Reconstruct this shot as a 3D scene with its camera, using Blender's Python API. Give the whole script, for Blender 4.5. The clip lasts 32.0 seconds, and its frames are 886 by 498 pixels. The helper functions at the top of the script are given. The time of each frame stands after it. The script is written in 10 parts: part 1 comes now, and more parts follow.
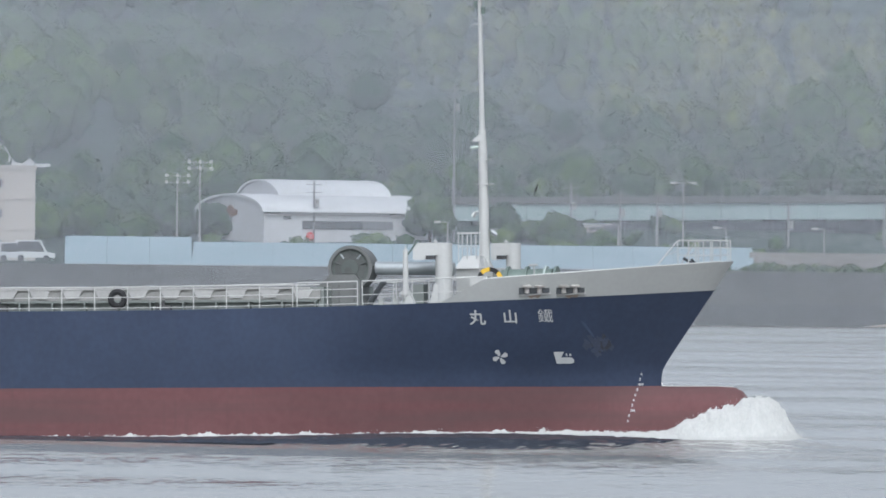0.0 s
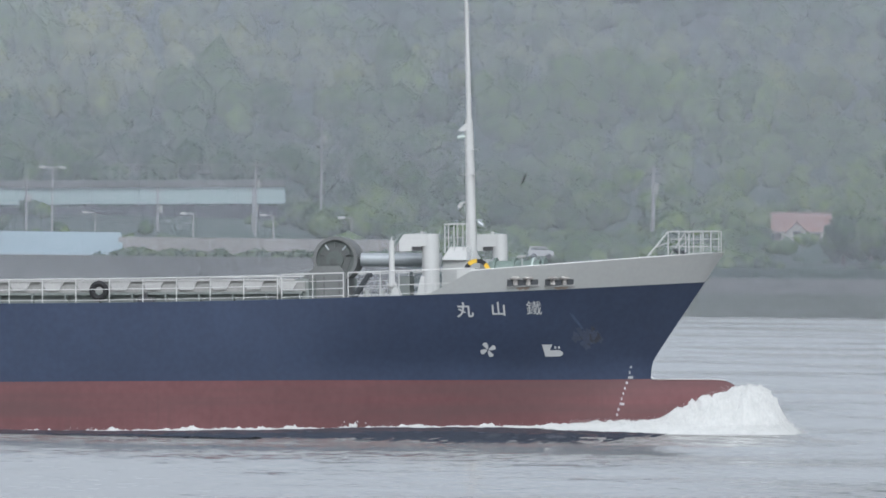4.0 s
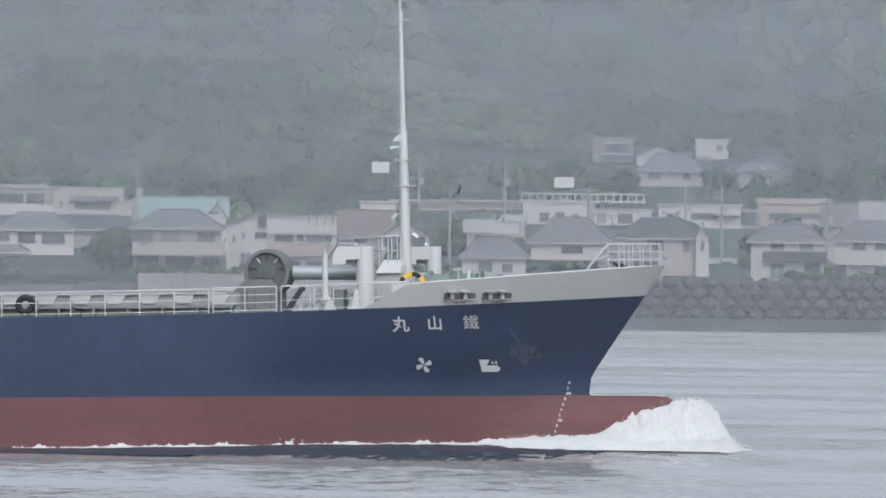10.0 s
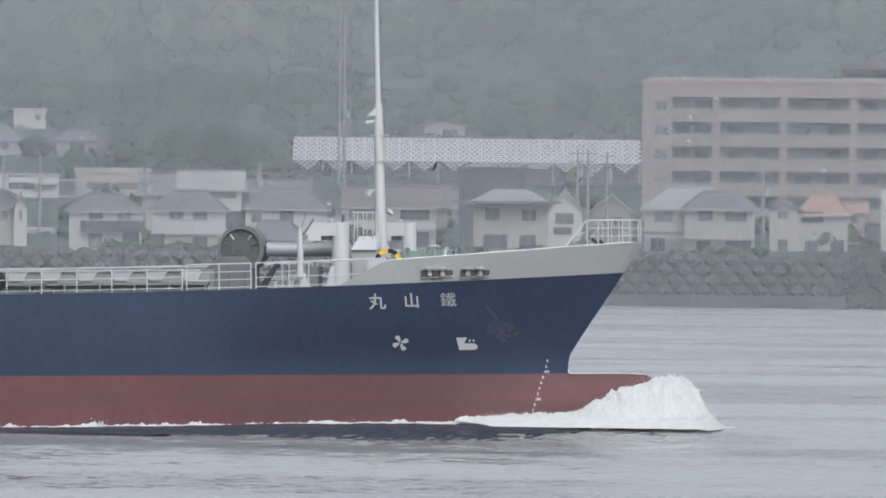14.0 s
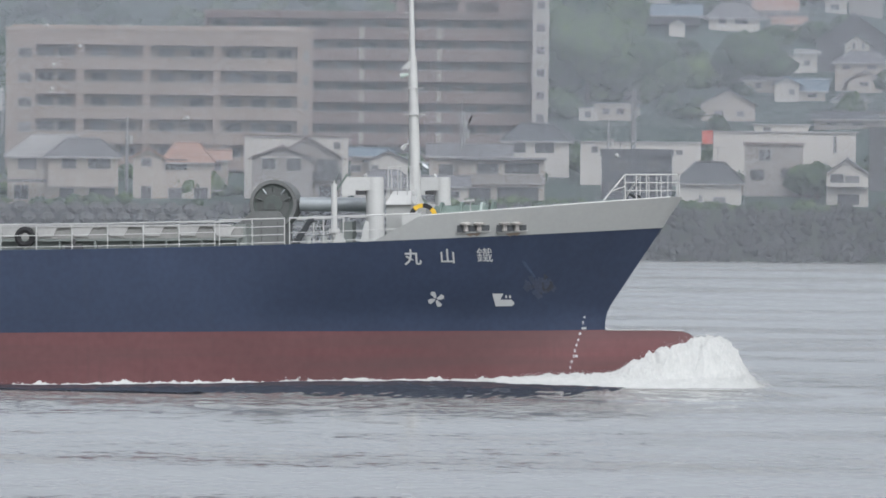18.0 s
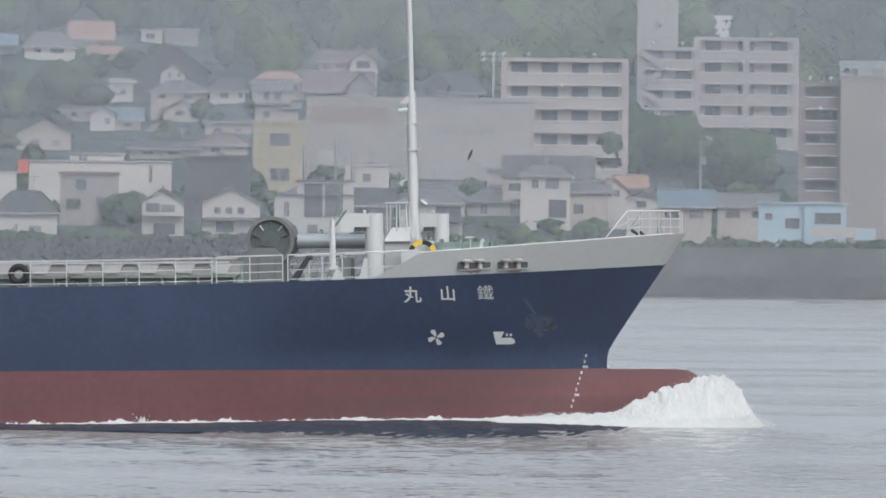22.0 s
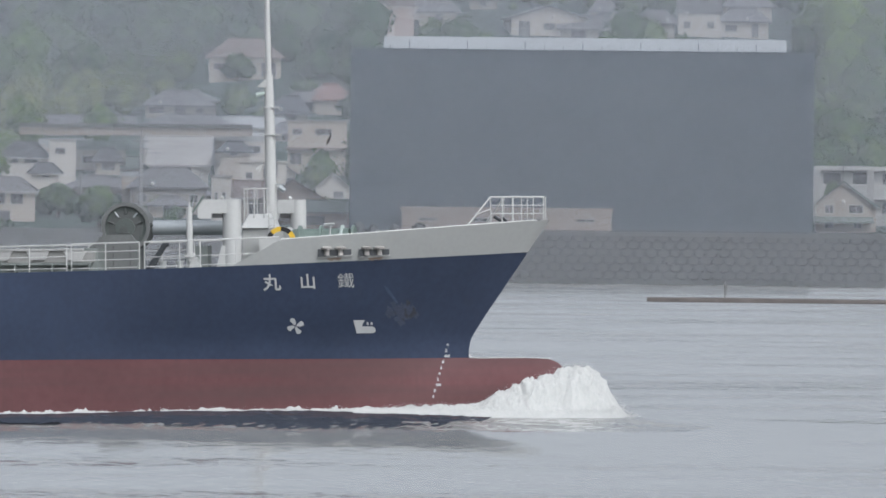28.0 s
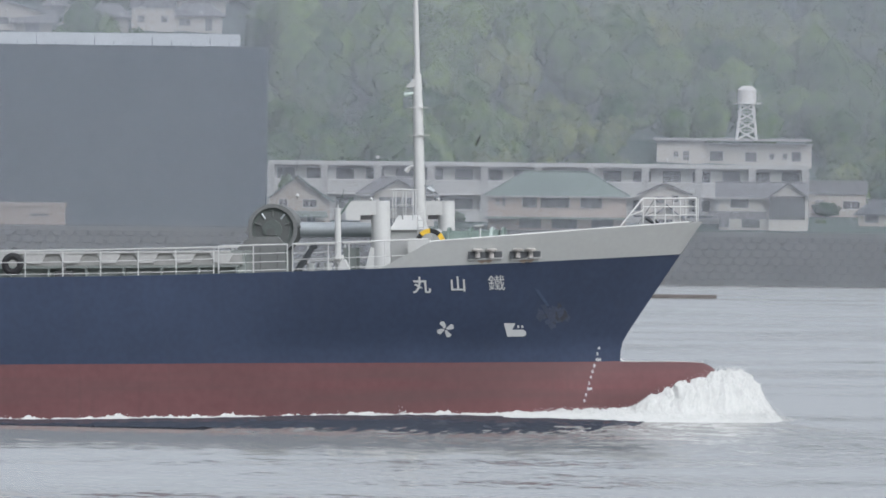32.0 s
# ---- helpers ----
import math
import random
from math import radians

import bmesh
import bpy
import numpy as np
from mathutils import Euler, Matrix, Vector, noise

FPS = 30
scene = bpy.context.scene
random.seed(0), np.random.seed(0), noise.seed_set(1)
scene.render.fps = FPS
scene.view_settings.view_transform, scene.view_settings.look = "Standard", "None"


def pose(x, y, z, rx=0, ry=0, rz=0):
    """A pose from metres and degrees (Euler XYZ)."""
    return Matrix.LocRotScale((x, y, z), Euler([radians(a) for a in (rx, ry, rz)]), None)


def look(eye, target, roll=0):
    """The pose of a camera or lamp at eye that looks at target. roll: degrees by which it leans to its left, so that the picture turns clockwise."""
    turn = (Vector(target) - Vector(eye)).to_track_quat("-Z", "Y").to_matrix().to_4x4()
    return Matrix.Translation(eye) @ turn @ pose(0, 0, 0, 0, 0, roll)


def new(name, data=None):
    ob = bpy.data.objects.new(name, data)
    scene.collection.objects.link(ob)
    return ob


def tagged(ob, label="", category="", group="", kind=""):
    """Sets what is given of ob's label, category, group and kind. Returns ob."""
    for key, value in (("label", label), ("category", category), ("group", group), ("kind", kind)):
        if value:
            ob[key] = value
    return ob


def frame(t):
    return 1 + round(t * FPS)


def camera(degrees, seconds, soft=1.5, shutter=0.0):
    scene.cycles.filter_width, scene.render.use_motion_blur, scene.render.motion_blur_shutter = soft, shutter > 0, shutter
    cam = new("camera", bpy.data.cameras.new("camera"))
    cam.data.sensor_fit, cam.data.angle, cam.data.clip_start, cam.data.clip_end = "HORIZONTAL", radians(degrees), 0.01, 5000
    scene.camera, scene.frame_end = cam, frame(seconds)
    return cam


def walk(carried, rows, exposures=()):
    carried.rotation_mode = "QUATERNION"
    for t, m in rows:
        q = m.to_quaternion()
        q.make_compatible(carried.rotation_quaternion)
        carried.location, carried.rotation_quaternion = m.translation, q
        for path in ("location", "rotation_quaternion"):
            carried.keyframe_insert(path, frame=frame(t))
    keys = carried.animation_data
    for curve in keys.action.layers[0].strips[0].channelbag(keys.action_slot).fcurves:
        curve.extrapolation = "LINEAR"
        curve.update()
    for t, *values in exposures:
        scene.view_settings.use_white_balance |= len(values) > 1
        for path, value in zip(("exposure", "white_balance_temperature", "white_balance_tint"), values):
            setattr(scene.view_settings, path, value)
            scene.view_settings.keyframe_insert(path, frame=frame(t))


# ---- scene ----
EYE = (0.0, 0.0, 7.40)
cam = camera(5.272, 32.0, soft=1.7)
walk(cam, [
    (0.0, look(EYE, (-322.34, 946.62, 7.60), 0.62)),
    (0.5, look(EYE, (-316.13, 948.72, 8.84), 0.62)),
    (1.0, look(EYE, (-309.40, 950.93, 7.42), 0.62)),
    (1.5, look(EYE, (-300.33, 953.84, 6.44), 0.62)),
    (2.0, look(EYE, (-289.55, 957.16, 7.28), 0.62)),
    (2.5, look(EYE, (-282.50, 959.27, 6.10), 0.62)),
    (4.5, look(EYE, (-251.91, 967.75, 6.89), 0.62)),
    (5.0, look(EYE, (-244.59, 969.63, 6.28), 0.62)),
    (5.5, look(EYE, (-236.25, 971.69, 5.65), 0.62)),
    (6.0, look(EYE, (-227.23, 973.84, 5.39), 0.62)),
    (6.5, look(EYE, (-218.11, 975.92, 5.23), 0.62)),
    (7.0, look(EYE, (-206.98, 978.35, 7.33), 0.62)),
    (7.5, look(EYE, (-199.14, 979.97, 7.87), 0.62)),
    (8.0, look(EYE, (-189.58, 981.87, 6.83), 0.62)),
    (8.5, look(EYE, (-181.01, 983.48, 7.35), 0.62)),
    (9.0, look(EYE, (-173.11, 984.90, 7.91), 0.62)),
    (9.5, look(EYE, (-163.70, 986.51, 6.77), 0.62)),
    (10.0, look(EYE, (-154.78, 987.95, 8.10), 0.62)),
    (10.5, look(EYE, (-146.06, 989.28, 7.84), 0.62)),
    (11.0, look(EYE, (-135.40, 990.79, 10.20), 0.62)),
    (11.5, look(EYE, (-125.37, 992.11, 10.04), 0.62)),
    (12.0, look(EYE, (-113.98, 993.48, 9.04), 0.62)),
    (12.5, look(EYE, (-105.63, 994.41, 8.71), 0.62)),
    (13.0, look(EYE, (-97.90, 995.20, 9.95), 0.62)),
    (13.5, look(EYE, (-89.86, 995.95, 8.16), 0.62)),
    (14.0, look(EYE, (-84.44, 996.43, 5.67), 0.62)),
    (14.5, look(EYE, (-76.12, 997.10, 4.00), 0.62)),
    (15.0, look(EYE, (-68.75, 997.63, 2.15), 0.62)),
    (15.5, look(EYE, (-60.82, 998.15, 0.94), 0.62)),
    (17.5, look(EYE, (-26.41, 999.65, 0.68), 0.62)),
    (18.0, look(EYE, (-18.37, 999.83, 0.91), 0.62)),
    (18.5, look(EYE, (-9.20, 999.96, 0.99), 0.62)),
    (19.0, look(EYE, (0.00, 1000.00, 2.82), 0.62)),
    (19.5, look(EYE, (7.89, 999.97, 2.90), 0.62)),
    (20.0, look(EYE, (15.20, 999.88, 2.47), 0.62)),
    (20.5, look(EYE, (23.53, 999.72, 2.20), 0.62)),
    (21.0, look(EYE, (33.02, 999.45, 1.29), 0.62)),
    (21.5, look(EYE, (42.59, 999.09, 3.06), 0.62)),
    (22.0, look(EYE, (52.65, 998.61, 4.70), 0.62)),
    (22.5, look(EYE, (60.57, 998.16, 5.16), 0.62)),
    (23.0, look(EYE, (72.02, 997.40, 5.74), 0.62)),
    (23.5, look(EYE, (81.30, 996.69, 6.25), 0.62)),
    (24.0, look(EYE, (91.01, 995.85, 6.47), 0.62)),
    (24.5, look(EYE, (102.11, 994.77, 6.12), 0.62)),
    (25.0, look(EYE, (113.33, 993.56, 5.57), 0.62)),
    (25.5, look(EYE, (125.64, 992.08, 1.88), 0.62)),
    (26.0, look(EYE, (137.78, 990.46, 0.52), 0.62)),
    (26.5, look(EYE, (150.27, 988.65, 1.14), 0.62)),
    (28.5, look(EYE, (180.56, 983.56, 4.71), 0.62)),
    (29.0, look(EYE, (187.84, 982.20, 5.96), 0.62)),
    (29.5, look(EYE, (195.08, 980.79, 5.20), 0.62)),
    (30.0, look(EYE, (198.02, 980.20, 4.23), 0.62)),
    (30.5, look(EYE, (204.32, 978.90, 3.94), 0.62)),
    (31.0, look(EYE, (211.58, 977.36, 3.41), 0.62)),
    (31.5, look(EYE, (221.33, 975.20, 3.25), 0.62)),
    (32.0, look(EYE, (229.83, 973.23, 3.43), 0.62)),
], exposures=[(0.0, 0.24, 5850, 9), (12.5, 0.22, 5870, 9.2), (15.5, 0.2, 6030, 10), (22.5, 0.22, 6010, 10), (24.0, 0.28, 6005, 10), (25.0, 0.27, 6000, 10), (26.0, 0.10, 6000, 10), (29.0, 0.24, 5985, 10), (31.0, 0.30, 5985, 10), (32.0, 0.30, 5985, 10)])
# ---- light: an overcast, hazy forenoon ----
world = bpy.data.worlds.new("overcast_sky")
scene.world = world
world.use_nodes = True
wn = world.node_tree
sky = wn.nodes.new("ShaderNodeTexSky")
sky.sky_type, sky.sun_disc = "NISHITA", False
sky.sun_elevation, sky.sun_rotation = radians(45), radians(160)
sky.air_density, sky.dust_density, sky.ozone_density = 1.0, 6.0, 1.0
veil = wn.nodes.new("ShaderNodeHueSaturation")
veil.inputs["Saturation"].default_value = 0.28
wn.links.new(sky.outputs[0], veil.inputs["Color"])
wn.links.new(veil.outputs[0], wn.nodes["Background"].inputs["Color"])
wn.nodes["Background"].inputs["Strength"].default_value = 0.15
sun = new("sun", bpy.data.lights.new("sun", "SUN"))
sun.data.energy, sun.data.angle, sun.data.color = 1.0, radians(60), (1.0, 0.97, 0.92)
sun.matrix_world = look((36, -98, 105), (0, 0, 0))


# ---- materials ----
def nodes_of(name, rough=0.6, metal=0.0, spec=0.5):
    m = bpy.data.materials.new(name)
    m.use_nodes = True
    b = m.node_tree.nodes["Principled BSDF"]
    b.inputs["Roughness"].default_value, b.inputs["Metallic"].default_value = rough, metal
    b.inputs["Specular IOR Level"].default_value = spec
    return m, m.node_tree, b


def noise_node(nt, scale, detail=4.0, stretch=(1, 1, 1), kind="Object"):
    tc, mp = nt.nodes.new("ShaderNodeTexCoord"), nt.nodes.new("ShaderNodeMapping")
    mp.inputs["Scale"].default_value = stretch
    nz = nt.nodes.new("ShaderNodeTexNoise")
    nz.inputs["Scale"].default_value, nz.inputs["Detail"].default_value = scale, detail
    nt.links.new(tc.outputs[kind], mp.inputs[0])
    nt.links.new(mp.outputs[0], nz.inputs["Vector"])
    return nz


def ramp(nt, source, stops):
    r = nt.nodes.new("ShaderNodeValToRGB")
    e = r.color_ramp.elements
    while len(e) < len(stops):
        e.new(0.5)
    for k, (p, col) in zip(e, stops):
        k.position, k.color = p, (*col, 1)
    nt.links.new(source, r.inputs[0])
    return r


def mixed(nt, fac, a, b, mode="MIX"):
    n = nt.nodes.new("ShaderNodeMix")
    n.data_type, n.blend_type = "RGBA", mode
    for sock, v in ((n.inputs[0], fac), (n.inputs[6], a), (n.inputs[7], b)):
        if isinstance(v, (int, float)):
            sock.default_value = v
        elif isinstance(v, tuple):
            sock.default_value = (*v, 1)
        else:
            nt.links.new(v, sock)
    return n.outputs[2]


def shade(c, k):
    return tuple(min(1.0, v * k) for v in c)


def painted(name, col, rough=0.55, wear=0.12, grain=3.0, bump=0.02, metal=0.0, streak=0.0, streak_col=(0.2, 0.12, 0.08), vary=0.0, spec=0.5, band=0.0, band_col=(0.1, 0.1, 0.1)):
    """Paint or plaster with blotches, fine grain and, if asked, run-down streaks."""
    m, nt, b = nodes_of(name, rough, metal, spec)
    big = noise_node(nt, grain * 0.25, 3)
    small = noise_node(nt, grain * 4, 5)
    c1 = ramp(nt, big.outputs[0], [(0.3, shade(col, 1 - wear)), (0.7, shade(col, 1 + wear * 0.6))])
    c2 = ramp(nt, small.outputs[0], [(0.35, (1 - wear, 1 - wear, 1 - wear)), (0.65, (1, 1, 1))])
    out = mixed(nt, 0.7, c1.outputs[0], c2.outputs[0], "MULTIPLY")
    if streak:
        st = noise_node(nt, 1.0, 4, (4.0, 4.0, 0.25))
        sr = ramp(nt, st.outputs[0], [(0.55, (0, 0, 0)), (0.8, (streak, streak, streak))])
        out = mixed(nt, sr.outputs[0], out, streak_col)
    if band:
        bn = noise_node(nt, 1.0, 4, (0.08, 0.08, 1.4))
        br = ramp(nt, bn.outputs[0], [(0.42, (0, 0, 0)), (0.62, (band, band, band))])
        out = mixed(nt, br.outputs[0], out, band_col)
    if vary:
        oi = nt.nodes.new("ShaderNodeObjectInfo")
        vr = ramp(nt, oi.outputs["Random"], [(0, (1 - vary,) * 3), (1, (1, 1, 1))])
        out = mixed(nt, 1.0, out, vr.outputs[0], "MULTIPLY")
    nt.links.new(out, b.inputs["Base Color"])
    if bump:
        bp = nt.nodes.new("ShaderNodeBump")
        bp.inputs["Strength"].default_value, bp.inputs["Distance"].default_value = 0.4, bump
        nt.links.new(small.outputs[0], bp.inputs["Height"])
        nt.links.new(bp.outputs[0], b.inputs["Normal"])
    return m


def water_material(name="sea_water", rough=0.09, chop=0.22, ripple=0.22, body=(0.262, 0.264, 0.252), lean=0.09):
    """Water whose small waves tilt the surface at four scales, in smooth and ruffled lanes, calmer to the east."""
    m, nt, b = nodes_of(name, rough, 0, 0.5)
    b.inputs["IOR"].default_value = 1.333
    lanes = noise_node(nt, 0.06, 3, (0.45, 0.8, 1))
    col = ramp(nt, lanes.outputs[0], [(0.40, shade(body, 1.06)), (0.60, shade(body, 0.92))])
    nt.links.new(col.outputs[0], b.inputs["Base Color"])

    def ranged(source, lo, hi, a, z):
        n = nt.nodes.new("ShaderNodeMapRange")
        for k, v in enumerate((lo, hi, a, z)):
            n.inputs[k + 1].default_value = v
        nt.links.new(source, n.inputs[0])
        return n.outputs[0]

    def vec(op, p, q):
        n = nt.nodes.new("ShaderNodeVectorMath")
        n.operation = op
        for sock, v in zip(n.inputs, (p, q)):
            if isinstance(v, tuple):
                sock.default_value = v
            else:
                nt.links.new(v, sock)
        return n.outputs[0]

    where = nt.nodes.new("ShaderNodeSeparateXYZ")
    nt.links.new(nt.nodes.new("ShaderNodeTexCoord").outputs["Object"], where.inputs[0])
    amp = nt.nodes.new("ShaderNodeMath")
    amp.operation = "MULTIPLY"
    nt.links.new(ranged(lanes.outputs[0], 0.47, 0.60, 0.22, 1.50), amp.inputs[0])
    nt.links.new(ranged(where.outputs["X"], -10.0, 60.0, 1.0, 0.62), amp.inputs[1])
    total = None
    for scale, tilt, stretch, detail in ((0.10, chop * 0.3, (0.6, 0.5, 1), 2), (0.42, chop * 0.55, (0.75, 0.42, 1), 3), (1.5, chop, (0.8, 0.5, 1), 2), (4.0, ripple, (0.8, 0.5, 1), 2)):
        nz = noise_node(nt, scale, detail, stretch)
        t = vec("MULTIPLY", vec("SUBTRACT", nz.outputs["Color"], (0.5, 0.5, 0.5)), (tilt, 2.4 * tilt, 0.0))
        total = t if total is None else vec("ADD", total, t)
    sc = nt.nodes.new("ShaderNodeVectorMath")
    sc.operation = "SCALE"
    nt.links.new(vec("ADD", total, (0.0, -lean * 0.35, 0.0)), sc.inputs[0])
    nt.links.new(amp.outputs[0], sc.inputs["Scale"])
    up = vec("NORMALIZE", vec("ADD", sc.outputs[0], (0.0, -lean * 0.8, 1.0)), (0.0, 0.0, 0.0))
    nt.links.new(up, b.inputs["Normal"])
    return m


def leaf_material(name, dark, light):
    """Leaves: part of the light is reflected, part passes through; every tree has its own green."""
    m, nt, b = nodes_of(name, 0.7, 0, 0.25)
    geo, own, lobe = nt.nodes.new("ShaderNodeNewGeometry"), nt.nodes.new("ShaderNodeAttribute"), nt.nodes.new("ShaderNodeAttribute")
    own.attribute_name, lobe.attribute_name = "tree_green", "lobe_normal"
    c1 = ramp(nt, own.outputs["Fac"], [(0, dark), (0.55, tuple((p + q) / 2 for p, q in zip(dark, light))), (1, light)])
    c2 = ramp(nt, geo.outputs["Random Per Island"], [(0, (0.74, 0.77, 0.82)), (1, (1.18, 1.15, 1.0))])
    twig = noise_node(nt, 0.8, 3)
    c3 = ramp(nt, twig.outputs[0], [(0.34, (0.50, 0.57, 0.66)), (0.66, (1.38, 1.33, 1.08))])
    col = mixed(nt, 1.0, mixed(nt, 1.0, c1.outputs[0], c2.outputs[0], "MULTIPLY"), c3.outputs[0], "MULTIPLY")
    nt.links.new(col, b.inputs["Base Color"])
    part_n, full_n, soft_n = (nt.nodes.new("ShaderNodeVectorMath") for _ in range(3))
    part_n.operation, full_n.operation, soft_n.operation = "MULTIPLY_ADD", "MULTIPLY_ADD", "NORMALIZE"
    part_n.inputs[1].default_value, part_n.inputs[2].default_value = (0.34, 0.34, 0.34), (0.0, -0.05, 0.10)
    full_n.inputs[1].default_value = (0.8, 0.8, 0.8)
    nt.links.new(geo.outputs["Normal"], part_n.inputs[0])
    nt.links.new(lobe.outputs["Vector"], full_n.inputs[0])
    nt.links.new(part_n.outputs[0], full_n.inputs[2])
    nt.links.new(full_n.outputs[0], soft_n.inputs[0])
    spray_noise = noise_node(nt, 1.1, 4)
    bp = nt.nodes.new("ShaderNodeBump")
    bp.inputs["Strength"].default_value, bp.inputs["Distance"].default_value = 0.5, 0.5
    nt.links.new(spray_noise.outputs[0], bp.inputs["Height"])
    nt.links.new(soft_n.outputs[0], bp.inputs["Normal"])
    nt.links.new(bp.outputs[0], b.inputs["Normal"])
    tl, mx = nt.nodes.new("ShaderNodeBsdfTranslucent"), nt.nodes.new("ShaderNodeMixShader")
    nt.links.new(col, tl.inputs["Color"])
    mx.inputs[0].default_value = 0.25
    nt.links.new(b.outputs[0], mx.inputs[1])
    nt.links.new(tl.outputs[0], mx.inputs[2])
    nt.links.new(mx.outputs[0], nt.nodes["Material Output"].inputs["Surface"])
    return m


def haze_material(name):
    """Fine droplets: light is scattered both ways."""
    m, nt, b = nodes_of(name, 1.0, 0, 0.0)
    nt.nodes.remove(b)
    df, tl, both = nt.nodes.new("ShaderNodeBsdfDiffuse"), nt.nodes.new("ShaderNodeBsdfTranslucent"), nt.nodes.new("ShaderNodeMixShader")
    for n in (df, tl):
        n.inputs["Color"].default_value = (0.492, 0.519, 0.568, 1)
    both.inputs[0].default_value = 0.5
    nt.links.new(df.outputs[0], both.inputs[1])
    nt.links.new(tl.outputs[0], both.inputs[2])
    nt.links.new(both.outputs[0], nt.nodes["Material Output"].inputs["Surface"])
    return m


def foam_material(name, col):
    """Aerated water: light wanders inside it, so its shading is soft."""
    m, nt, b = nodes_of(name, 0.95, 0, 0.2)
    big, fine = noise_node(nt, 2.4, 3, (1, 1, 0.3)), noise_node(nt, 11.0, 4, (1, 1, 0.5))
    c1 = ramp(nt, big.outputs[0], [(0.35, shade(col, 0.90)), (0.65, col)])
    c2 = ramp(nt, fine.outputs[0], [(0.3, (0.90, 0.92, 0.93)), (0.6, (1, 1, 1))])
    nt.links.new(mixed(nt, 1.0, c1.outputs[0], c2.outputs[0], "MULTIPLY"), b.inputs["Base Color"])
    bp, geo_n, soft_n = nt.nodes.new("ShaderNodeBump"), nt.nodes.new("ShaderNodeVectorMath"), nt.nodes.new("ShaderNodeVectorMath")
    bp.inputs["Strength"].default_value, bp.inputs["Distance"].default_value = 0.35, 0.03
    nt.links.new(fine.outputs[0], bp.inputs["Height"])
    geo_n.operation, soft_n.operation = "MULTIPLY_ADD", "NORMALIZE"
    geo_n.inputs[1].default_value, geo_n.inputs[2].default_value = (0.38, 0.38, 0.38), (0.0, -0.32, 0.48)
    nt.links.new(bp.outputs[0], geo_n.inputs[0])
    nt.links.new(geo_n.outputs[0], soft_n.inputs[0])
    nt.links.new(soft_n.outputs[0], b.inputs["Normal"])
    return m


def glass_material(name, tint):
    m, nt, b = nodes_of(name, 0.08, 0, 0.6)
    oi = nt.nodes.new("ShaderNodeObjectInfo")
    r = ramp(nt, oi.outputs["Random"], [(0, shade(tint, 0.7)), (0.7, tint), (1, shade(tint, 1.9))])
    nt.links.new(r.outputs[0], b.inputs["Base Color"])
    return m


NAVY = painted("navy_hull_paint", (0.0362, 0.0493, 0.084), 0.6, 0.14, 1.2, 0.01, streak=0.25, streak_col=(0.045, 0.053, 0.074), spec=0.20)
RED = painted("red_antifouling_paint", (0.136, 0.066, 0.068), 0.9, 0.13, 0.8, 0.01, streak=0.45, streak_col=(0.095, 0.058, 0.058), spec=0.2, band=0.7, band_col=(0.098, 0.062, 0.062))
GREY = painted("light_grey_ship_paint", (0.34, 0.35, 0.34), 0.5, 0.06, 1.5, 0.008, streak=0.10, streak_col=(0.36, 0.33, 0.28))
WHITE = painted("white_ship_paint", (0.42, 0.425, 0.415), 0.45, 0.06, 2.0, 0.006, streak=0.08, streak_col=(0.5, 0.45, 0.38))
DECKGREY = painted("grey_green_deck_paint", (0.17, 0.19, 0.18), 0.55, 0.12, 2.5, 0.01)
MACHINE = painted("green_machinery_paint", (0.135, 0.178, 0.158), 0.5, 0.15, 4, 0.01)
SILVER = painted("silver_grey_tube_paint", (0.30, 0.325, 0.335), 0.35, 0.08, 3, 0.005, metal=0.25)
DARK = painted("dark_steel", (0.035, 0.04, 0.045), 0.5, 0.2, 5, 0.01)
BLACK = painted("black_rubber", (0.02, 0.02, 0.022), 0.8, 0.2, 6, 0.01)
YELLOW = painted("yellow_warning_paint", (0.62, 0.40, 0.03), 0.5, 0.12, 5, 0.005)
RUST = painted("rusty_steel", (0.20, 0.10, 0.05), 0.8, 0.3, 8, 0.01)
STAIN = painted("brown_stained_steel", (0.075, 0.075, 0.078), 0.7, 0.3, 5, 0.02)
MARK = painted("white_hull_lettering_paint", (0.42, 0.43, 0.43), 0.5, 0.05, 4, 0)
PALEGREEN = painted("pale_green_drum_paint", (0.36, 0.42, 0.39), 0.5, 0.1, 4, 0)
MASTLAMP, lamp_nodes, lamp_b = nodes_of("lit_amber_lamp_glass", 0.3)
lamp_b.inputs["Base Color"].default_value = (0.6, 0.42, 0.2, 1)
lamp_b.inputs["Emission Color"].default_value, lamp_b.inputs["Emission Strength"].default_value = (1.0, 0.72, 0.36, 1), 1.6
FOAM = foam_material("sea_foam", (0.465, 0.47, 0.455))
WATER = water_material()
# Dark body colour stands in for the hull's reflection beside the ship.
REFLECTWATER = water_material("hull_reflection_water", 0.12, 0.10, 0.10, (0.045, 0.050, 0.062), 0.22)
CONCRETE = painted("weathered_concrete", (0.092, 0.094, 0.090), 0.85, 0.35, 0.4, 0.05, streak=0.5, streak_col=(0.08, 0.08, 0.0667))
DARKCONC = painted("tide_stained_concrete", (0.066, 0.069, 0.068), 0.9, 0.35, 0.35, 0.05, streak=0.5, streak_col=(0.03, 0.033, 0.032))
PALECONC = painted("pale_concrete", (0.27, 0.255, 0.235), 0.9, 0.25, 0.35, 0.03, streak=0.5, streak_col=(0.10, 0.10, 0.09))
BLOCKCONC = painted("weathered_block_concrete", (0.088, 0.087, 0.080), 0.9, 0.45, 0.8, 0.05, streak=0.5, streak_col=(0.06, 0.062, 0.055), vary=0.3)
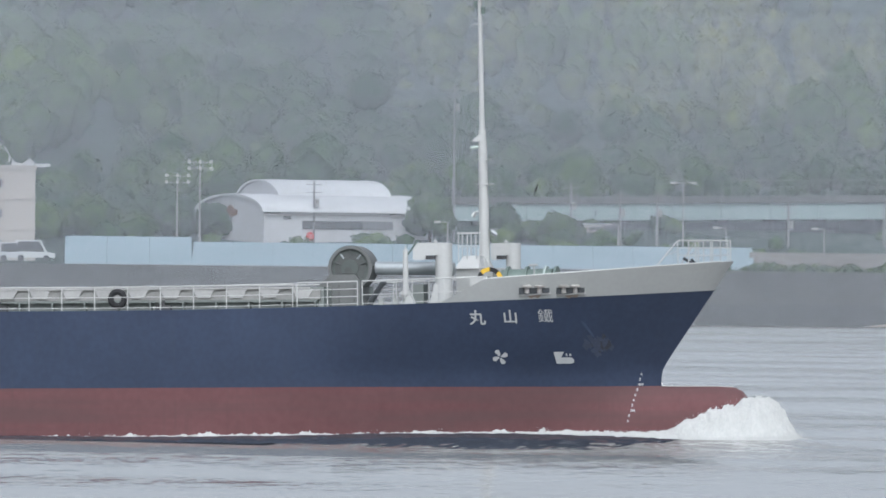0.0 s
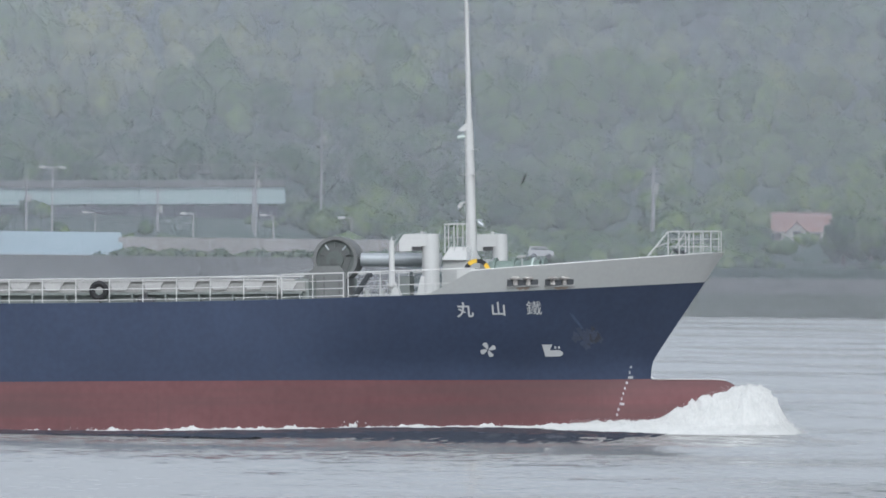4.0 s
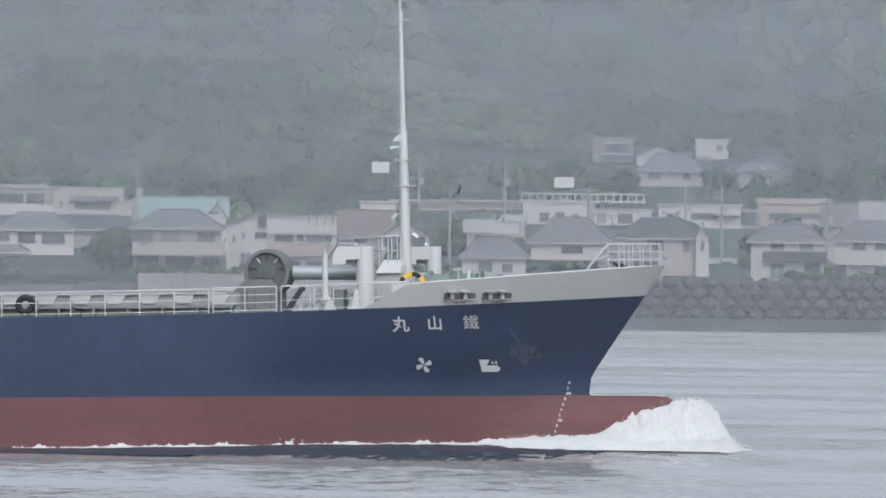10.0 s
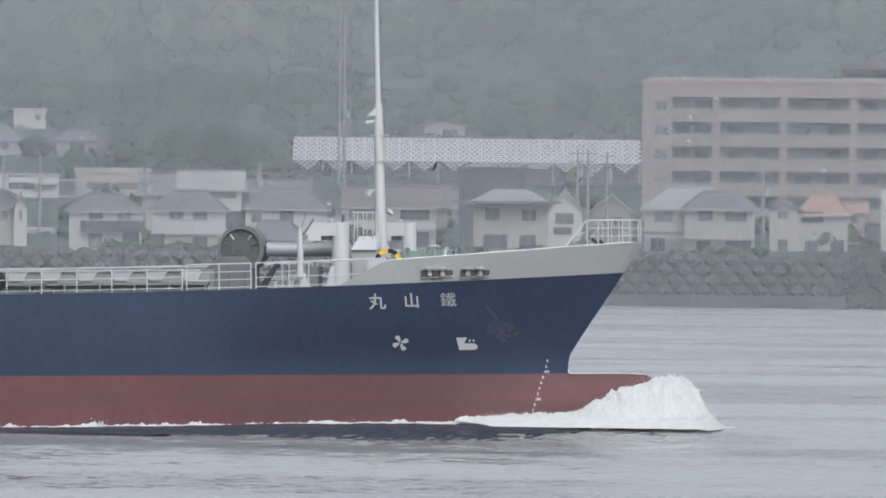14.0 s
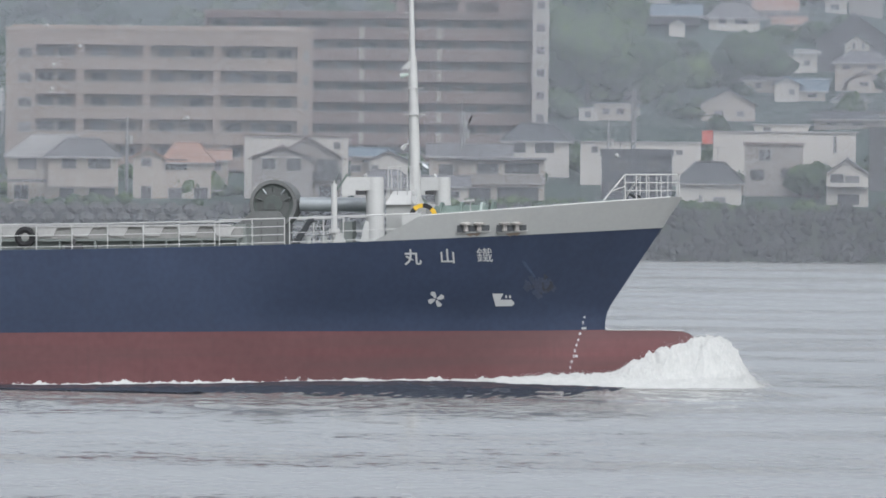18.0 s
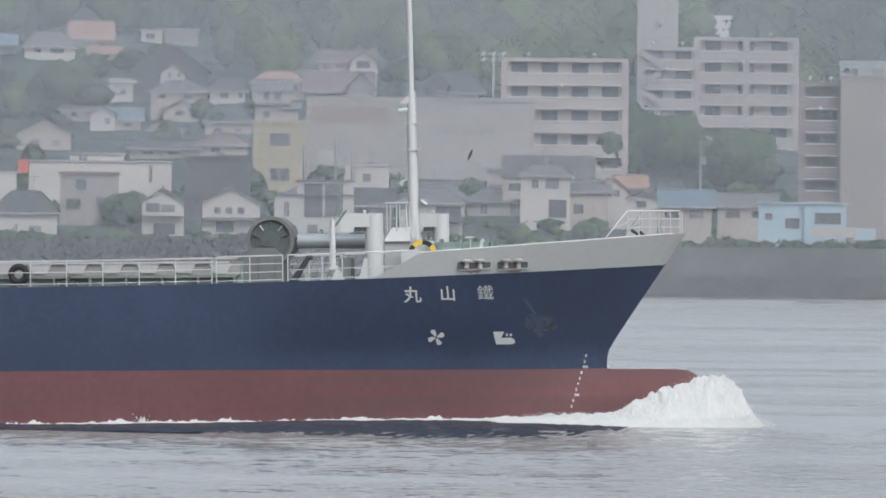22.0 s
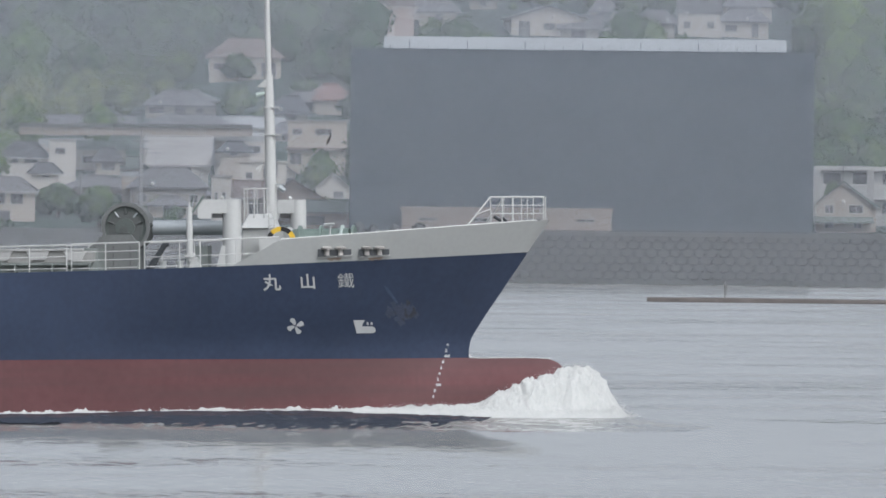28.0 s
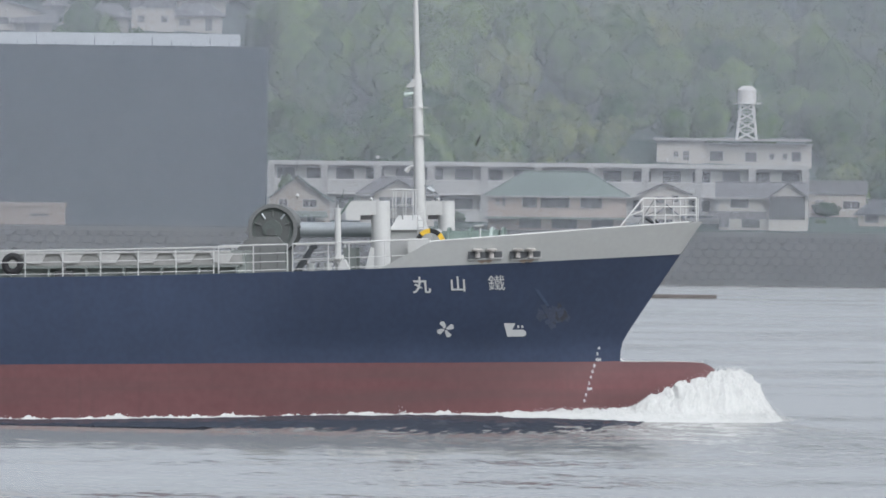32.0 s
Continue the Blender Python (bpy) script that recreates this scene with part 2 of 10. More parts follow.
PALEROCK = painted("pale_broken_stone", (0.27, 0.262, 0.25), 0.9, 0.35, 0.6, 0.1, vary=0.5)
SHADEWALL = painted("viaduct_shadow_concrete", (0.026, 0.028, 0.036), 0.9, 0.2, 0.4, 0.03, streak=0.4, streak_col=(0.03, 0.03, 0.035))
DARKFRAME = painted("dark_bronze_window_frame", (0.12, 0.115, 0.11), 0.5, 0.1, 4, 0)
ROCK = painted("grey_armour_rock", (0.075, 0.08, 0.074), 0.9, 0.35, 0.6, 0.1, vary=0.5)
SAND = painted("pale_beach_sand", (0.34, 0.285, 0.235), 0.95, 0.25, 0.3, 0.05)
SOIL = painted("grassy_ground", (0.048, 0.058, 0.042), 0.95, 0.3, 0.08, 0.1)
HILLGROUND = painted("wooded_hill_ground", (0.0267, 0.0533, 0.04), 0.95, 0.3, 0.05, 0.2)
GRASS = painted("rough_hill_grass", (0.062, 0.108, 0.050), 0.95, 0.45, 0.6, 0.15, streak=0.4, streak_col=(0.085, 0.115, 0.05))
LEAF = leaf_material("mixed_woodland_leaves", (0.028, 0.063, 0.036), (0.104, 0.152, 0.057))
GARDENLEAF = leaf_material("dull_green_garden_leaves", (0.021, 0.047, 0.033), (0.066, 0.104, 0.050))
BAMBOO = leaf_material("yellow_green_leaves", (0.052, 0.092, 0.050), (0.175, 0.195, 0.085))
BARK = painted("grey_bark", (0.0667, 0.04, 0.018), 0.9, 0.3, 3, 0.03)
GLASS = glass_material("curtained_window_glass", (0.085, 0.088, 0.09))
AQUA = painted("pale_blue_roof_sheet", (0.27, 0.36, 0.395), 0.5, 0.08, 0.5, 0.01)
WALLS = {}
ROOFS = {}


def wall_paint(col):
    if col not in WALLS:
        WALLS[col] = painted("house_wall_plaster", col, 0.85, 0.10, 0.5, 0.01, streak=0.18, streak_col=shade(col, 0.75))
    return WALLS[col]


def roof_paint(col):
    if col not in ROOFS:
        ROOFS[col] = painted("glazed_roof_tile", col, 0.5, 0.2, 0.6, 0.03)
    return ROOFS[col]


# ---- building helpers ----
class Solid:
    """Collects plain faces for one mesh."""

    def __init__(self):
        self.v, self.f = [], []

    def add(self, verts, faces):
        n = len(self.v)
        self.v.extend(tuple(p) for p in verts)
        self.f.extend(tuple(i + n for i in q) for q in faces)
        return self

    def box(self, x0, x1, y0, y1, z0, z1):
        p = [(x, y, z) for z in (z0, z1) for y in (y0, y1) for x in (x0, x1)]
        return self.add(p, [(0, 2, 3, 1), (4, 5, 7, 6), (0, 1, 5, 4), (2, 6, 7, 3), (0, 4, 6, 2), (1, 3, 7, 5)])

    def tube(self, a, b, r, r2=None, seg=8):
        a, b = Vector(a), Vector(b)
        q = (b - a).to_track_quat("Z", "Y")
        r2 = r if r2 is None else r2
        ring = [Vector((math.cos(k * 2 * math.pi / seg), math.sin(k * 2 * math.pi / seg), 0)) for k in range(seg)]
        pts = [a + q @ (c * r) for c in ring] + [b + q @ (c * r2) for c in ring]
        fs = [(k, (k + 1) % seg, seg + (k + 1) % seg, seg + k) for k in range(seg)]
        return self.add(pts, fs + [tuple(range(seg - 1, -1, -1)), tuple(range(seg, 2 * seg))])

    def sweep(self, pts, r, seg=6):
        """One bent tube through the points."""
        pts = [Vector(p) for p in pts]
        rows = []
        for k, p in enumerate(pts):
            d = (pts[min(k + 1, len(pts) - 1)] - pts[max(k - 1, 0)]).normalized()
            q = d.to_track_quat("Z", "Y")
            rows.append([p + q @ Vector((r * math.cos(a), r * math.sin(a), 0)) for a in (2 * math.pi * j / seg for j in range(seg + 1))])
        return self.grid(rows)

    def prism(self, poly, y0, y1):
        """A polygon in x, z pushed from y0 to y1."""
        n = len(poly)
        pts = [(x, y0, z) for x, z in poly] + [(x, y1, z) for x, z in poly]
        fs = [(k, (k + 1) % n, n + (k + 1) % n, n + k) for k in range(n)]
        return self.add(pts, fs + [tuple(range(n - 1, -1, -1)), tuple(range(n, 2 * n))])

    def grid(self, rows):
        """Rows of points joined into a sheet."""
        w = len(rows[0])
        fs = [(j * w + i, j * w + i + 1, (j + 1) * w + i + 1, (j + 1) * w + i) for j in range(len(rows) - 1) for i in range(w - 1)]
        return self.add([p for r in rows for p in r], fs)

    def ball(self, c, r, squash=1.0, seg=8):
        rows = []
        for j in range(seg // 2 + 1):
            a = math.pi * j / (seg // 2)
            rows.append([(c[0] + r * math.sin(a) * math.cos(k * 2 * math.pi / seg), c[1] + r * math.sin(a) * math.sin(k * 2 * math.pi / seg), c[2] + r * squash * math.cos(a)) for k in range(seg + 1)])
        return self.grid(rows)

    def mesh(self, name, mat, smooth=False):
        me = bpy.data.meshes.new(name)
        me.from_pydata(self.v, [], self.f)
        me.materials.append(mat)
        if smooth:
            me.polygons.foreach_set("use_smooth", [True] * len(me.polygons))
            me.set_sharp_from_angle(angle=radians(40))
        me.update()
        return me


def part(name, solid, mat, parent=None, label="", smooth=False):
    """One mesh object under a thing or a part."""
    ob = new(name, solid.mesh(name, mat, smooth) if isinstance(solid, Solid) else solid)
    ob.parent = parent
    return tagged(ob, label)


def thing(name, m, label, category, group="", kind=""):
    ob = new(name)
    ob.matrix_world = m
    ob.empty_display_size = 0.5
    return tagged(ob, label, category, group, kind)


# ---- the ship: x forward from the stem, y to port, z up from the boot-top line ----
BEAM, STERN, FOOT, TRIM = 6.2, -62.0, 2.26, -1.04
SHIP_ROWS = [
    (0.0, -112.21, 355.94, 6.46),
    (0.5, -109.18, 356.15, 6.07),
    (1.0, -106.13, 356.34, 5.67),
    (1.5, -103.05, 356.52, 5.27),
    (2.0, -100.01, 356.66, 4.88),
    (2.5, -96.97, 356.78, 4.48),
    (4.5, -84.61, 357.10, 2.86),
    (5.0, -81.49, 357.13, 2.45),
    (5.5, -78.36, 357.13, 2.04),
    (6.0, -75.26, 357.11, 1.63),
    (6.5, -72.16, 357.07, 1.21),
    (7.0, -69.04, 357.00, 0.80),
    (7.5, -65.95, 356.91, 0.39),
    (8.0, -62.80, 356.80, -0.04),
    (8.5, -59.69, 356.66, -0.45),
    (9.0, -56.49, 356.52, -0.89),
    (9.5, -53.37, 356.34, -1.31),
    (10.0, -50.20, 356.13, -1.74),
    (10.5, -47.10, 355.90, -2.16),
    (11.0, -44.00, 355.64, -2.58),
    (11.5, -40.86, 355.37, -3.01),
    (12.0, -37.76, 355.06, -3.44),
    (12.5, -34.61, 354.74, -3.87),
    (13.0, -31.53, 354.38, -4.30),
    (13.5, -28.39, 354.01, -4.73),
    (14.0, -25.31, 353.61, -5.16),
    (14.5, -22.19, 353.18, -5.60),
    (15.0, -19.06, 352.73, -6.03),
    (15.5, -15.95, 352.26, -6.47),
    (17.5, -3.62, 350.11, -8.21),
    (18.0, -0.51, 349.52, -8.66),
    (18.5, 2.54, 348.89, -9.10),
    (19.0, 5.63, 348.24, -9.54),
    (19.5, 8.68, 347.57, -9.98),
    (20.0, 11.77, 346.87, -10.43),
    (20.5, 14.86, 346.15, -10.88),
    (21.0, 17.89, 345.40, -11.33),
    (21.5, 20.93, 344.63, -11.77),
    (22.0, 24.04, 343.82, -12.23),
    (22.5, 27.06, 343.00, -12.68),
    (23.0, 30.03, 342.16, -13.12),
    (23.5, 33.07, 341.28, -13.58),
    (24.0, 36.10, 340.38, -14.03),
    (24.5, 39.07, 339.46, -14.48),
    (25.0, 42.00, 338.52, -14.92),
    (25.5, 44.99, 337.54, -15.38),
    (26.0, 47.98, 336.54, -15.84),
    (26.5, 50.94, 335.52, -16.29),
    (28.5, 62.66, 331.19, -18.12),
    (29.0, 65.51, 330.06, -18.57),
    (29.5, 68.28, 328.92, -19.01),
    (30.0, 71.13, 327.73, -19.46),
    (30.5, 73.91, 326.54, -19.91),
    (31.0, 76.77, 325.30, -20.37),
    (31.5, 79.77, 324.00, -20.85),
    (32.0, 82.55, 322.73, -21.31),
]


def stem_x(z):
    a = 0.69 * (z - 0.60)
    return 0.5 * (a + math.sqrt(a * a + 0.02)) if z > -0.5 else 0.0


def half(x, z):
    s = stem_x(z) - x
    if s <= 0:
        return 0.0
    return BEAM * math.sin(math.pi / 2 * min(1.0, s / (15.5 - 0.42 * z))) ** (0.95 - 0.045 * z)


def deck_z(x):
    return 3.06 + 0.62 * max(0.0, (x + 22) / 24) ** 2


def rim_z(x):
    return 4.16 + 0.073 * (x + 6.0)


def spaced(a, b, n, ease=1.0):
    return [a + (b - a) * (k / (n - 1)) ** ease for k in range(n)]


def skin(x, z):
    """Half breadth of the hull with the bulb faired into it."""
    q = 1 - ((z + 1.40) / 1.38) ** 2
    return (half(x, z) ** 3 + (0.95 * math.sqrt(q) if q > 0 else 0.0) ** 3) ** (1 / 3) if z < 0 else half(x, z)


def shell(low, high, x_aft, levels=9, n=70, shape=half):
    """Both sides of the hull between two heights that may change along the length."""
    s = Solid()
    for side in (-1, 1):
        rows = []
        for k in range(levels):
            row = []
            for j in range(n):
                u = (j / (n - 1)) ** 0.55
                x = x_aft
                for _ in range(4):
                    z = low(x) + (high(x) - low(x)) * k / (levels - 1)
                    x = x_aft + (stem_x(z) - x_aft) * u
                row.append((x, side * shape(x, z), z))
            rows.append(row)
        s.grid(rows if side < 0 else [r[::-1] for r in rows])
    return s


ship = thing("cargo_ship", pose(0, 350, FOOT), "navy and red cargo ship with grey bulwark under way", "ship")
def boot(x):
    """Height of the line where the red bottom paint ends."""
    return 0.08 * min(1.0, max(0.0, (-x - 2) / 10))


part("topside", shell(boot, deck_z, STERN, 12), NAVY, ship, "dark navy painted hull side", True)
part("bottom", shell(lambda x: -3.4, boot, STERN, 36, 110, skin), RED, ship, "dull red antifouling paint with streaks", True)
tr = Solid()
tr.add([(STERN, y, z) for z in (-3.4, 3.06) for y in (-BEAM, BEAM)], [(0, 1, 3, 2)])
part("transom", tr, NAVY, ship)
dk = Solid()
dk.grid([[(x, -max(0, half(x, deck_z(x)) - 0.02), deck_z(x) - 0.04) for x in spaced(STERN, 1.8, 70, 0.5)], [(x, max(0, half(x, deck_z(x)) - 0.02), deck_z(x) - 0.04) for x in spaced(STERN, 1.8, 70, 0.5)]])
part("deck", dk, DECKGREY, ship, "grey-green painted deck")


def bulwark_low(x):
    return deck_z(x) + 0.004


def bulwark_high(x):
    return deck_z(x) + (rim_z(x) - deck_z(x)) * min(1.0, max(0.0, (x + 7.55) / 1.65))


for side in (-1, 1):
    bw = Solid()
    rows = []
    for inset, ks in ((0.0, (0, 0.35, 0.7, 1.0)), (0.09, (1.0, 0.5, 0))):
        for k in ks:
            row = []
            for j in range(60):
                u, x = (j / 59) ** 0.55, -7.5
                for _ in range(4):
                    z = bulwark_low(x) + (bulwark_high(x) - bulwark_low(x)) * k
                    x = -7.5 + (stem_x(z) + 7.5) * u
                row.append((x, side * max(0.0, half(x, z) - inset), z))
            rows.append(row)
    part("bulwark", bw.grid(rows if side < 0 else [r[::-1] for r in rows]), GREY, ship, "light grey painted bow bulwark", True)
    line = [(x, side * max(0.0, half(x, bulwark_high(x)) - 0.04), bulwark_high(x) + 0.02) for x in spaced(-5.9, 2.5, 26, 0.8)]
    part("cap_rail", Solid().sweep(line, 0.035), WHITE, ship, "white rail along the bulwark top")

# bulbous bow
rows = []
for x in [3.6 * (1 - (1 - k / 29) ** 1.8) for k in range(30)]:
    f = max(0.0, 1 - (x / 3.6) ** 11) ** 0.5
    rows.append([(x, 0.95 * f * math.cos(a), -1.40 + 1.38 * f * math.sin(a)) for a in (k * 2 * math.pi / 40 for k in range(41))])
part("bulbous_bow", Solid().grid(rows), RED, ship, "dull red bulbous bow above the water", True)


# White tube imitates the highlight on the bulb's upper edge.
part("wet_edge", Solid().sweep([(0.02, -0.05, 0.10), (0.12, -0.07, 0.0), (0.5, -0.09, -0.015), (1.7, -0.09, -0.015), (2.9, -0.09, -0.05)], 0.022), WHITE, ship, "thin white line imitating the highlight along the bulb's top")


def laid(name, polys, mat, parent=ship, label="", off=0.02):
    """Flat shapes in x and z laid on the starboard side."""
    s = Solid()
    for poly in polys:
        s.add([(x, -half(x, z) - off, z) for x, z in poly], [tuple(range(len(poly)))])
    return part(name, s, mat, parent, label)


def lettering(name, words, size, x, z, mat=MARK, label="", widen=1.0, slope=0.0):
    cu = bpy.data.curves.new("letters", "FONT")
    cu.body, cu.size, cu.align_x, cu.align_y, cu.offset = words, size, "CENTER", "CENTER", 0.0 if words == "鐵" else 0.010 if words in "丸山" else 0.004
    tmp = new("letters", cu)
    me = bpy.data.meshes.new_from_object(tmp.evaluated_get(bpy.context.evaluated_depsgraph_get()))
    bpy.data.objects.remove(tmp)
    for v in me.vertices:
        px, pz = x + v.co.x * widen, z + v.co.y + v.co.x * slope
        v.co = (px, -skin(px, pz) - 0.040, pz)
    me.materials.clear()
    me.materials.append(mat)
    return part(name, me, mat, ship, label)


lettering("name_character", "丸", 0.60, -6.22, 2.66, label="white painted ship's name character")
lettering("name_character", "山", 0.56, -5.03, 2.69, label="white painted ship's name character")
lettering("name_character", "鐵", 0.56, -3.78, 2.71, label="white painted ship's name character")
blades = []
for k in range(4):
    a = k * math.pi / 2 + 0.35
    def turn(r, b, a=a):
        return (-5.55 + r * math.cos(a + b), 1.18 + r * math.sin(a + b))
    blades.append([turn(0.04, -0.6), turn(0.14, -0.5), turn(0.27, -0.28), turn(0.30, 0.1), turn(0.26, 0.42), turn(0.15, 0.42), turn(0.05, 0.7)])
laid("thruster_mark", blades, MARK, label="white painted thruster symbol")
bx, bz = -3.30, 1.13
laid("bulb_mark", [[(bx - 0.35, bz + 0.23), (bx - 0.28, bz - 0.23), (bx + 0.24, bz - 0.23), (bx + 0.34, bz - 0.17), (bx + 0.34, bz - 0.07), (bx + 0.25, bz + 0.01), (bx - 0.1, bz + 0.01), (bx + 0.02, bz + 0.23)]], MARK, label="white painted bulbous bow symbol")
for dx in (0.06, 0.19):
    laid("small_mark", [[(bx + dx, bz + 0.07), (bx + dx + 0.08, bz + 0.07), (bx + dx + 0.06, bz + 0.16), (bx + dx + 0.02, bz + 0.16)]], MARK)
for k, c in enumerate(["6", "8", "3M", "2", "4", "6", "8", "4M", "2", "4"]):
    dz = -1.34 + 0.2 * k
    lettering("draught_mark", c, 0.145, -1.11 + 0.05 * k + (0.07 if len(c) > 1 else 0), dz, label="white draught number" if k == 0 else "")

ROLLER = painted("rust_stained_white_paint", (0.36, 0.345, 0.325), 0.6, 0.25, 6, 0.01, streak=0.5, streak_col=(0.24, 0.17, 0.12))
RUSTRUN = painted("thin_rust_wash", (0.27, 0.215, 0.17), 0.7, 0.2, 6, 0.0)
# fairleads with rollers: flat dark plates on the bulwark imitate the shaded openings
for x0, x1 in ((-4.62, -3.52), (-3.28, -2.28)):
    op = Solid()
    op.add([(x, -half(x, 3.8) - 0.02, z) for x, z in ((x0, 3.58), (x1, 3.64), (x1, 4.07), (x0, 4.02))], [(0, 1, 2, 3)])
    lead = part("fairlead", op, DARK, ship, "dark plate imitating a shaded opening, with steel rollers")
    for k in (0.27, 0.68):
        x = x0 + (x1 - x0) * k
        y = -half(x, 3.8) - 0.05
        part("roller", Solid().tube((x, y, 3.62), (x, y, 3.84), 0.10, 0.08, 12).tube((x, y - 0.02, 3.84), (x, y - 0.02, 3.90), 0.19, 0.21, 14).tube((x, y - 0.02, 3.90), (x, y - 0.02, 3.95), 0.21, 0.10, 14), ROLLER, lead, "pale rust-stained roller with a wide cap")
    part("sill", Solid().tube((x0, -half(x0, 3.58) - 0.03, 3.57), (x1, -half(x1, 3.63) - 0.03, 3.63), 0.055), WHITE, lead)
    laid("rust_run", [[(x0 + 0.22, 3.57), (x0 + 0.80, 3.6), (x0 + 0.74, 3.50), (x0 + 0.64, 3.44), (x0 + 0.52, 3.49), (x0 + 0.42, 3.42), (x0 + 0.30, 3.49)]], RUSTRUN, lead, "rust below the opening")

# stowed anchor, flush in its pocket and painted over, with a stained patch
laid("anchor", [[(-2.42, 1.98), (-2.26, 2.0), (-2.06, 1.52), (-1.86, 1.50), (-1.90, 1.36), (-2.30, 1.30), (-2.34, 1.42), (-2.20, 1.50)]], painted("anchor_navy_paint", (0.0365, 0.049, 0.083), 0.6, 0.2, 4), ship, "navy painted anchor flush in its pocket", 0.014)
SMUDGE = painted("stained_navy_paint", (0.040, 0.050, 0.080), 0.7, 0.35, 3)
BROWNED = painted("browned_navy_paint", (0.044, 0.049, 0.066), 0.75, 0.4, 5)
blot = random.Random(12)
for k in range(22):
    cx, cz, ph = blot.gauss(-2.02, 0.17), blot.gauss(1.56, 0.2), blot.uniform(0, 6)
    rx = blot.uniform(0.05, 0.15)
    ring = [(cx + rx * math.cos(a) * (1 + 0.3 * math.sin(3 * a + ph)), cz + rx * 1.4 * math.sin(a) * (1 + 0.3 * math.cos(5 * a + ph))) for a in (j * math.pi / 8 for j in range(16))]
    laid("hawse_stain", [ring], BROWNED if k % 3 == 0 else SMUDGE, ship, "brown-stained patch of hull paint", 0.010 + 0.0004 * k)
laid("chain_scrape", [[(-2.56, 2.56), (-2.44, 2.50), (-2.28, 2.22), (-2.14, 1.95), (-2.22, 1.93), (-2.36, 2.16), (-2.50, 2.38)]], painted("scraped_blue_paint", (0.044, 0.067, 0.118), 0.6, 0.3, 5), ship, "paler blue streak scraped by the anchor chain", 0.016)


def railing(posts, levels, thick=0.022, top=0.03):
    """Posts are base points; rails run from post to post at the given heights."""
    for b in posts:
        part("stanchion", Solid().tube(b, (b[0], b[1], b[2] + levels[-1]), thick, seg=6), WHITE, ship)
    for h in levels:
        part("handrail", Solid().sweep([(p[0], p[1], p[2] + h) for p in posts], top if h == levels[-1] else thick * 0.8), WHITE, ship)


def edge(x, side=-1, inset=0.12):
    return (x, side * (half(x, deck_z(x)) - inset), deck_z(x) - 0.04)


for side in (-1, 1):
    railing([edge(-13.22 - 1.31 * k, side) for k in range(36)], (0.14, 0.55, 0.95))
    railing([edge(x, side) for x in (-13.05, -11.85, -10.68)], (0.12, 0.4, 0.69, 0.98))
    railing([edge(x, side) for x in (-10.5, -9.3, -8.6, -7.4, -5.95)], (0.12, 0.45, 0.98))
    # rail round the bow platform
    pts = [(x, side * max(0.0, half(x, rim_z(x)) - 0.08), rim_z(x) - 0.03) for x in (1.05, 1.42, 1.75, 2.22, 2.72)]
    for b in pts:
        part("stanchion", Solid().tube(b, (b[0], b[1], 5.62), 0.024, seg=6), WHITE, ship)
    for z in (5.04, 5.33, 5.62):
        part("handrail", Solid().sweep([(p[0], p[1], z) for p in pts], 0.032 if z > 5.5 else 0.02), WHITE, ship)
    a = (0.30, side * (half(0.30, rim_z(0.30)) - 0.06), rim_z(0.30))
    part("sloping_rail", Solid().tube(a, (pts[0][0], pts[0][1], 5.62), 0.03, seg=6).tube((0.68, a[1], 5.04), (pts[0][0], pts[0][1], 5.2), 0.02, seg=6), WHITE, ship)
plat = Solid().prism([(0.7, 4.30), (1.9, 4.34), (1.9, 4.40), (0.7, 4.36)], -0.45, 0.45)
part("bow_platform", plat, GREY, ship)
part("bow_roller", Solid().tube((1.0, -0.45, 4.95), (1.5, -0.25, 4.6), 0.06).tube((1.3, -0.42, 4.9), (1.7, -0.3, 4.5), 0.05), DARK, ship)

# hatch coaming with brackets
top = 0.93
co = Solid().box(STERN + 4, -12.4, -4.35, 4.35, 3.02, 3.0 + top)
part("hatch_coaming", co, DECKGREY, ship, "grey steel hatch coaming")
fl = Solid().box(STERN + 4, -12.9, -4.56, -4.35, 3.0 + top - 0.07, 3.0 + top)
COAMGREY = painted("dulled_white_coaming_paint", (0.36, 0.36, 0.35), 0.55, 0.1, 3, 0.01)
part("coaming_flange", fl, COAMGREY, ship)
part("coaming_panel", Solid().box(STERN + 4, -12.5, -4.46, -4.35, 3.45, 3.0 + top - 0.08), painted("dusty_grey_paint", (0.235, 0.235, 0.225), 0.7, 0.15, 2.0), ship, "dusty grey coaming plate")
mid = Solid().box(STERN + 4, -12.6, -4.62, -4.35, 3.36, 3.44)
part("coaming_stiffener", mid, DECKGREY, ship)
for k in range(28):
    x = -13.2 - 1.31 * k
    part("coaming_bracket", Solid().prism([(x - 0.42, 3.0 + top - 0.08), (x + 0.42, 3.0 + top - 0.08), (x + 0.24, 3.0 + top - 0.40), (x - 0.24, 3.0 + top - 0.40)], -4.53, -4.47), COAMGREY, ship)
    part("coaming_stay", Solid().box(x + 0.5, x + 0.56, -4.7, -4.35, 3.0, 3.4), DECKGREY, ship)
    if k in (4, 9, 10, 15):
        part("deck_fitting", Solid().box(x - 0.5, x + 0.1, -5.0, -4.7, 3.0, 3.26).tube((x - 0.2, -4.9, 3.26), (x - 0.2, -4.9, 3.45), 0.06), STAIN, ship)


def ring(c, r, thick, mat, name, seg=24, flat=1.0):
    rows = []
    for k in range(seg + 1):
        a = 2 * math.pi * k / seg
        rows.append([(c[0] + (r + thick * math.cos(b)) * math.cos(a), c[1] + thick * flat * math.sin(b), c[2] + (r + thick * math.cos(b)) * math.sin(a)) for b in (j * math.pi / 4 for j in range(9))])
    return part(name, Solid().grid(rows), mat, ship, "", True)


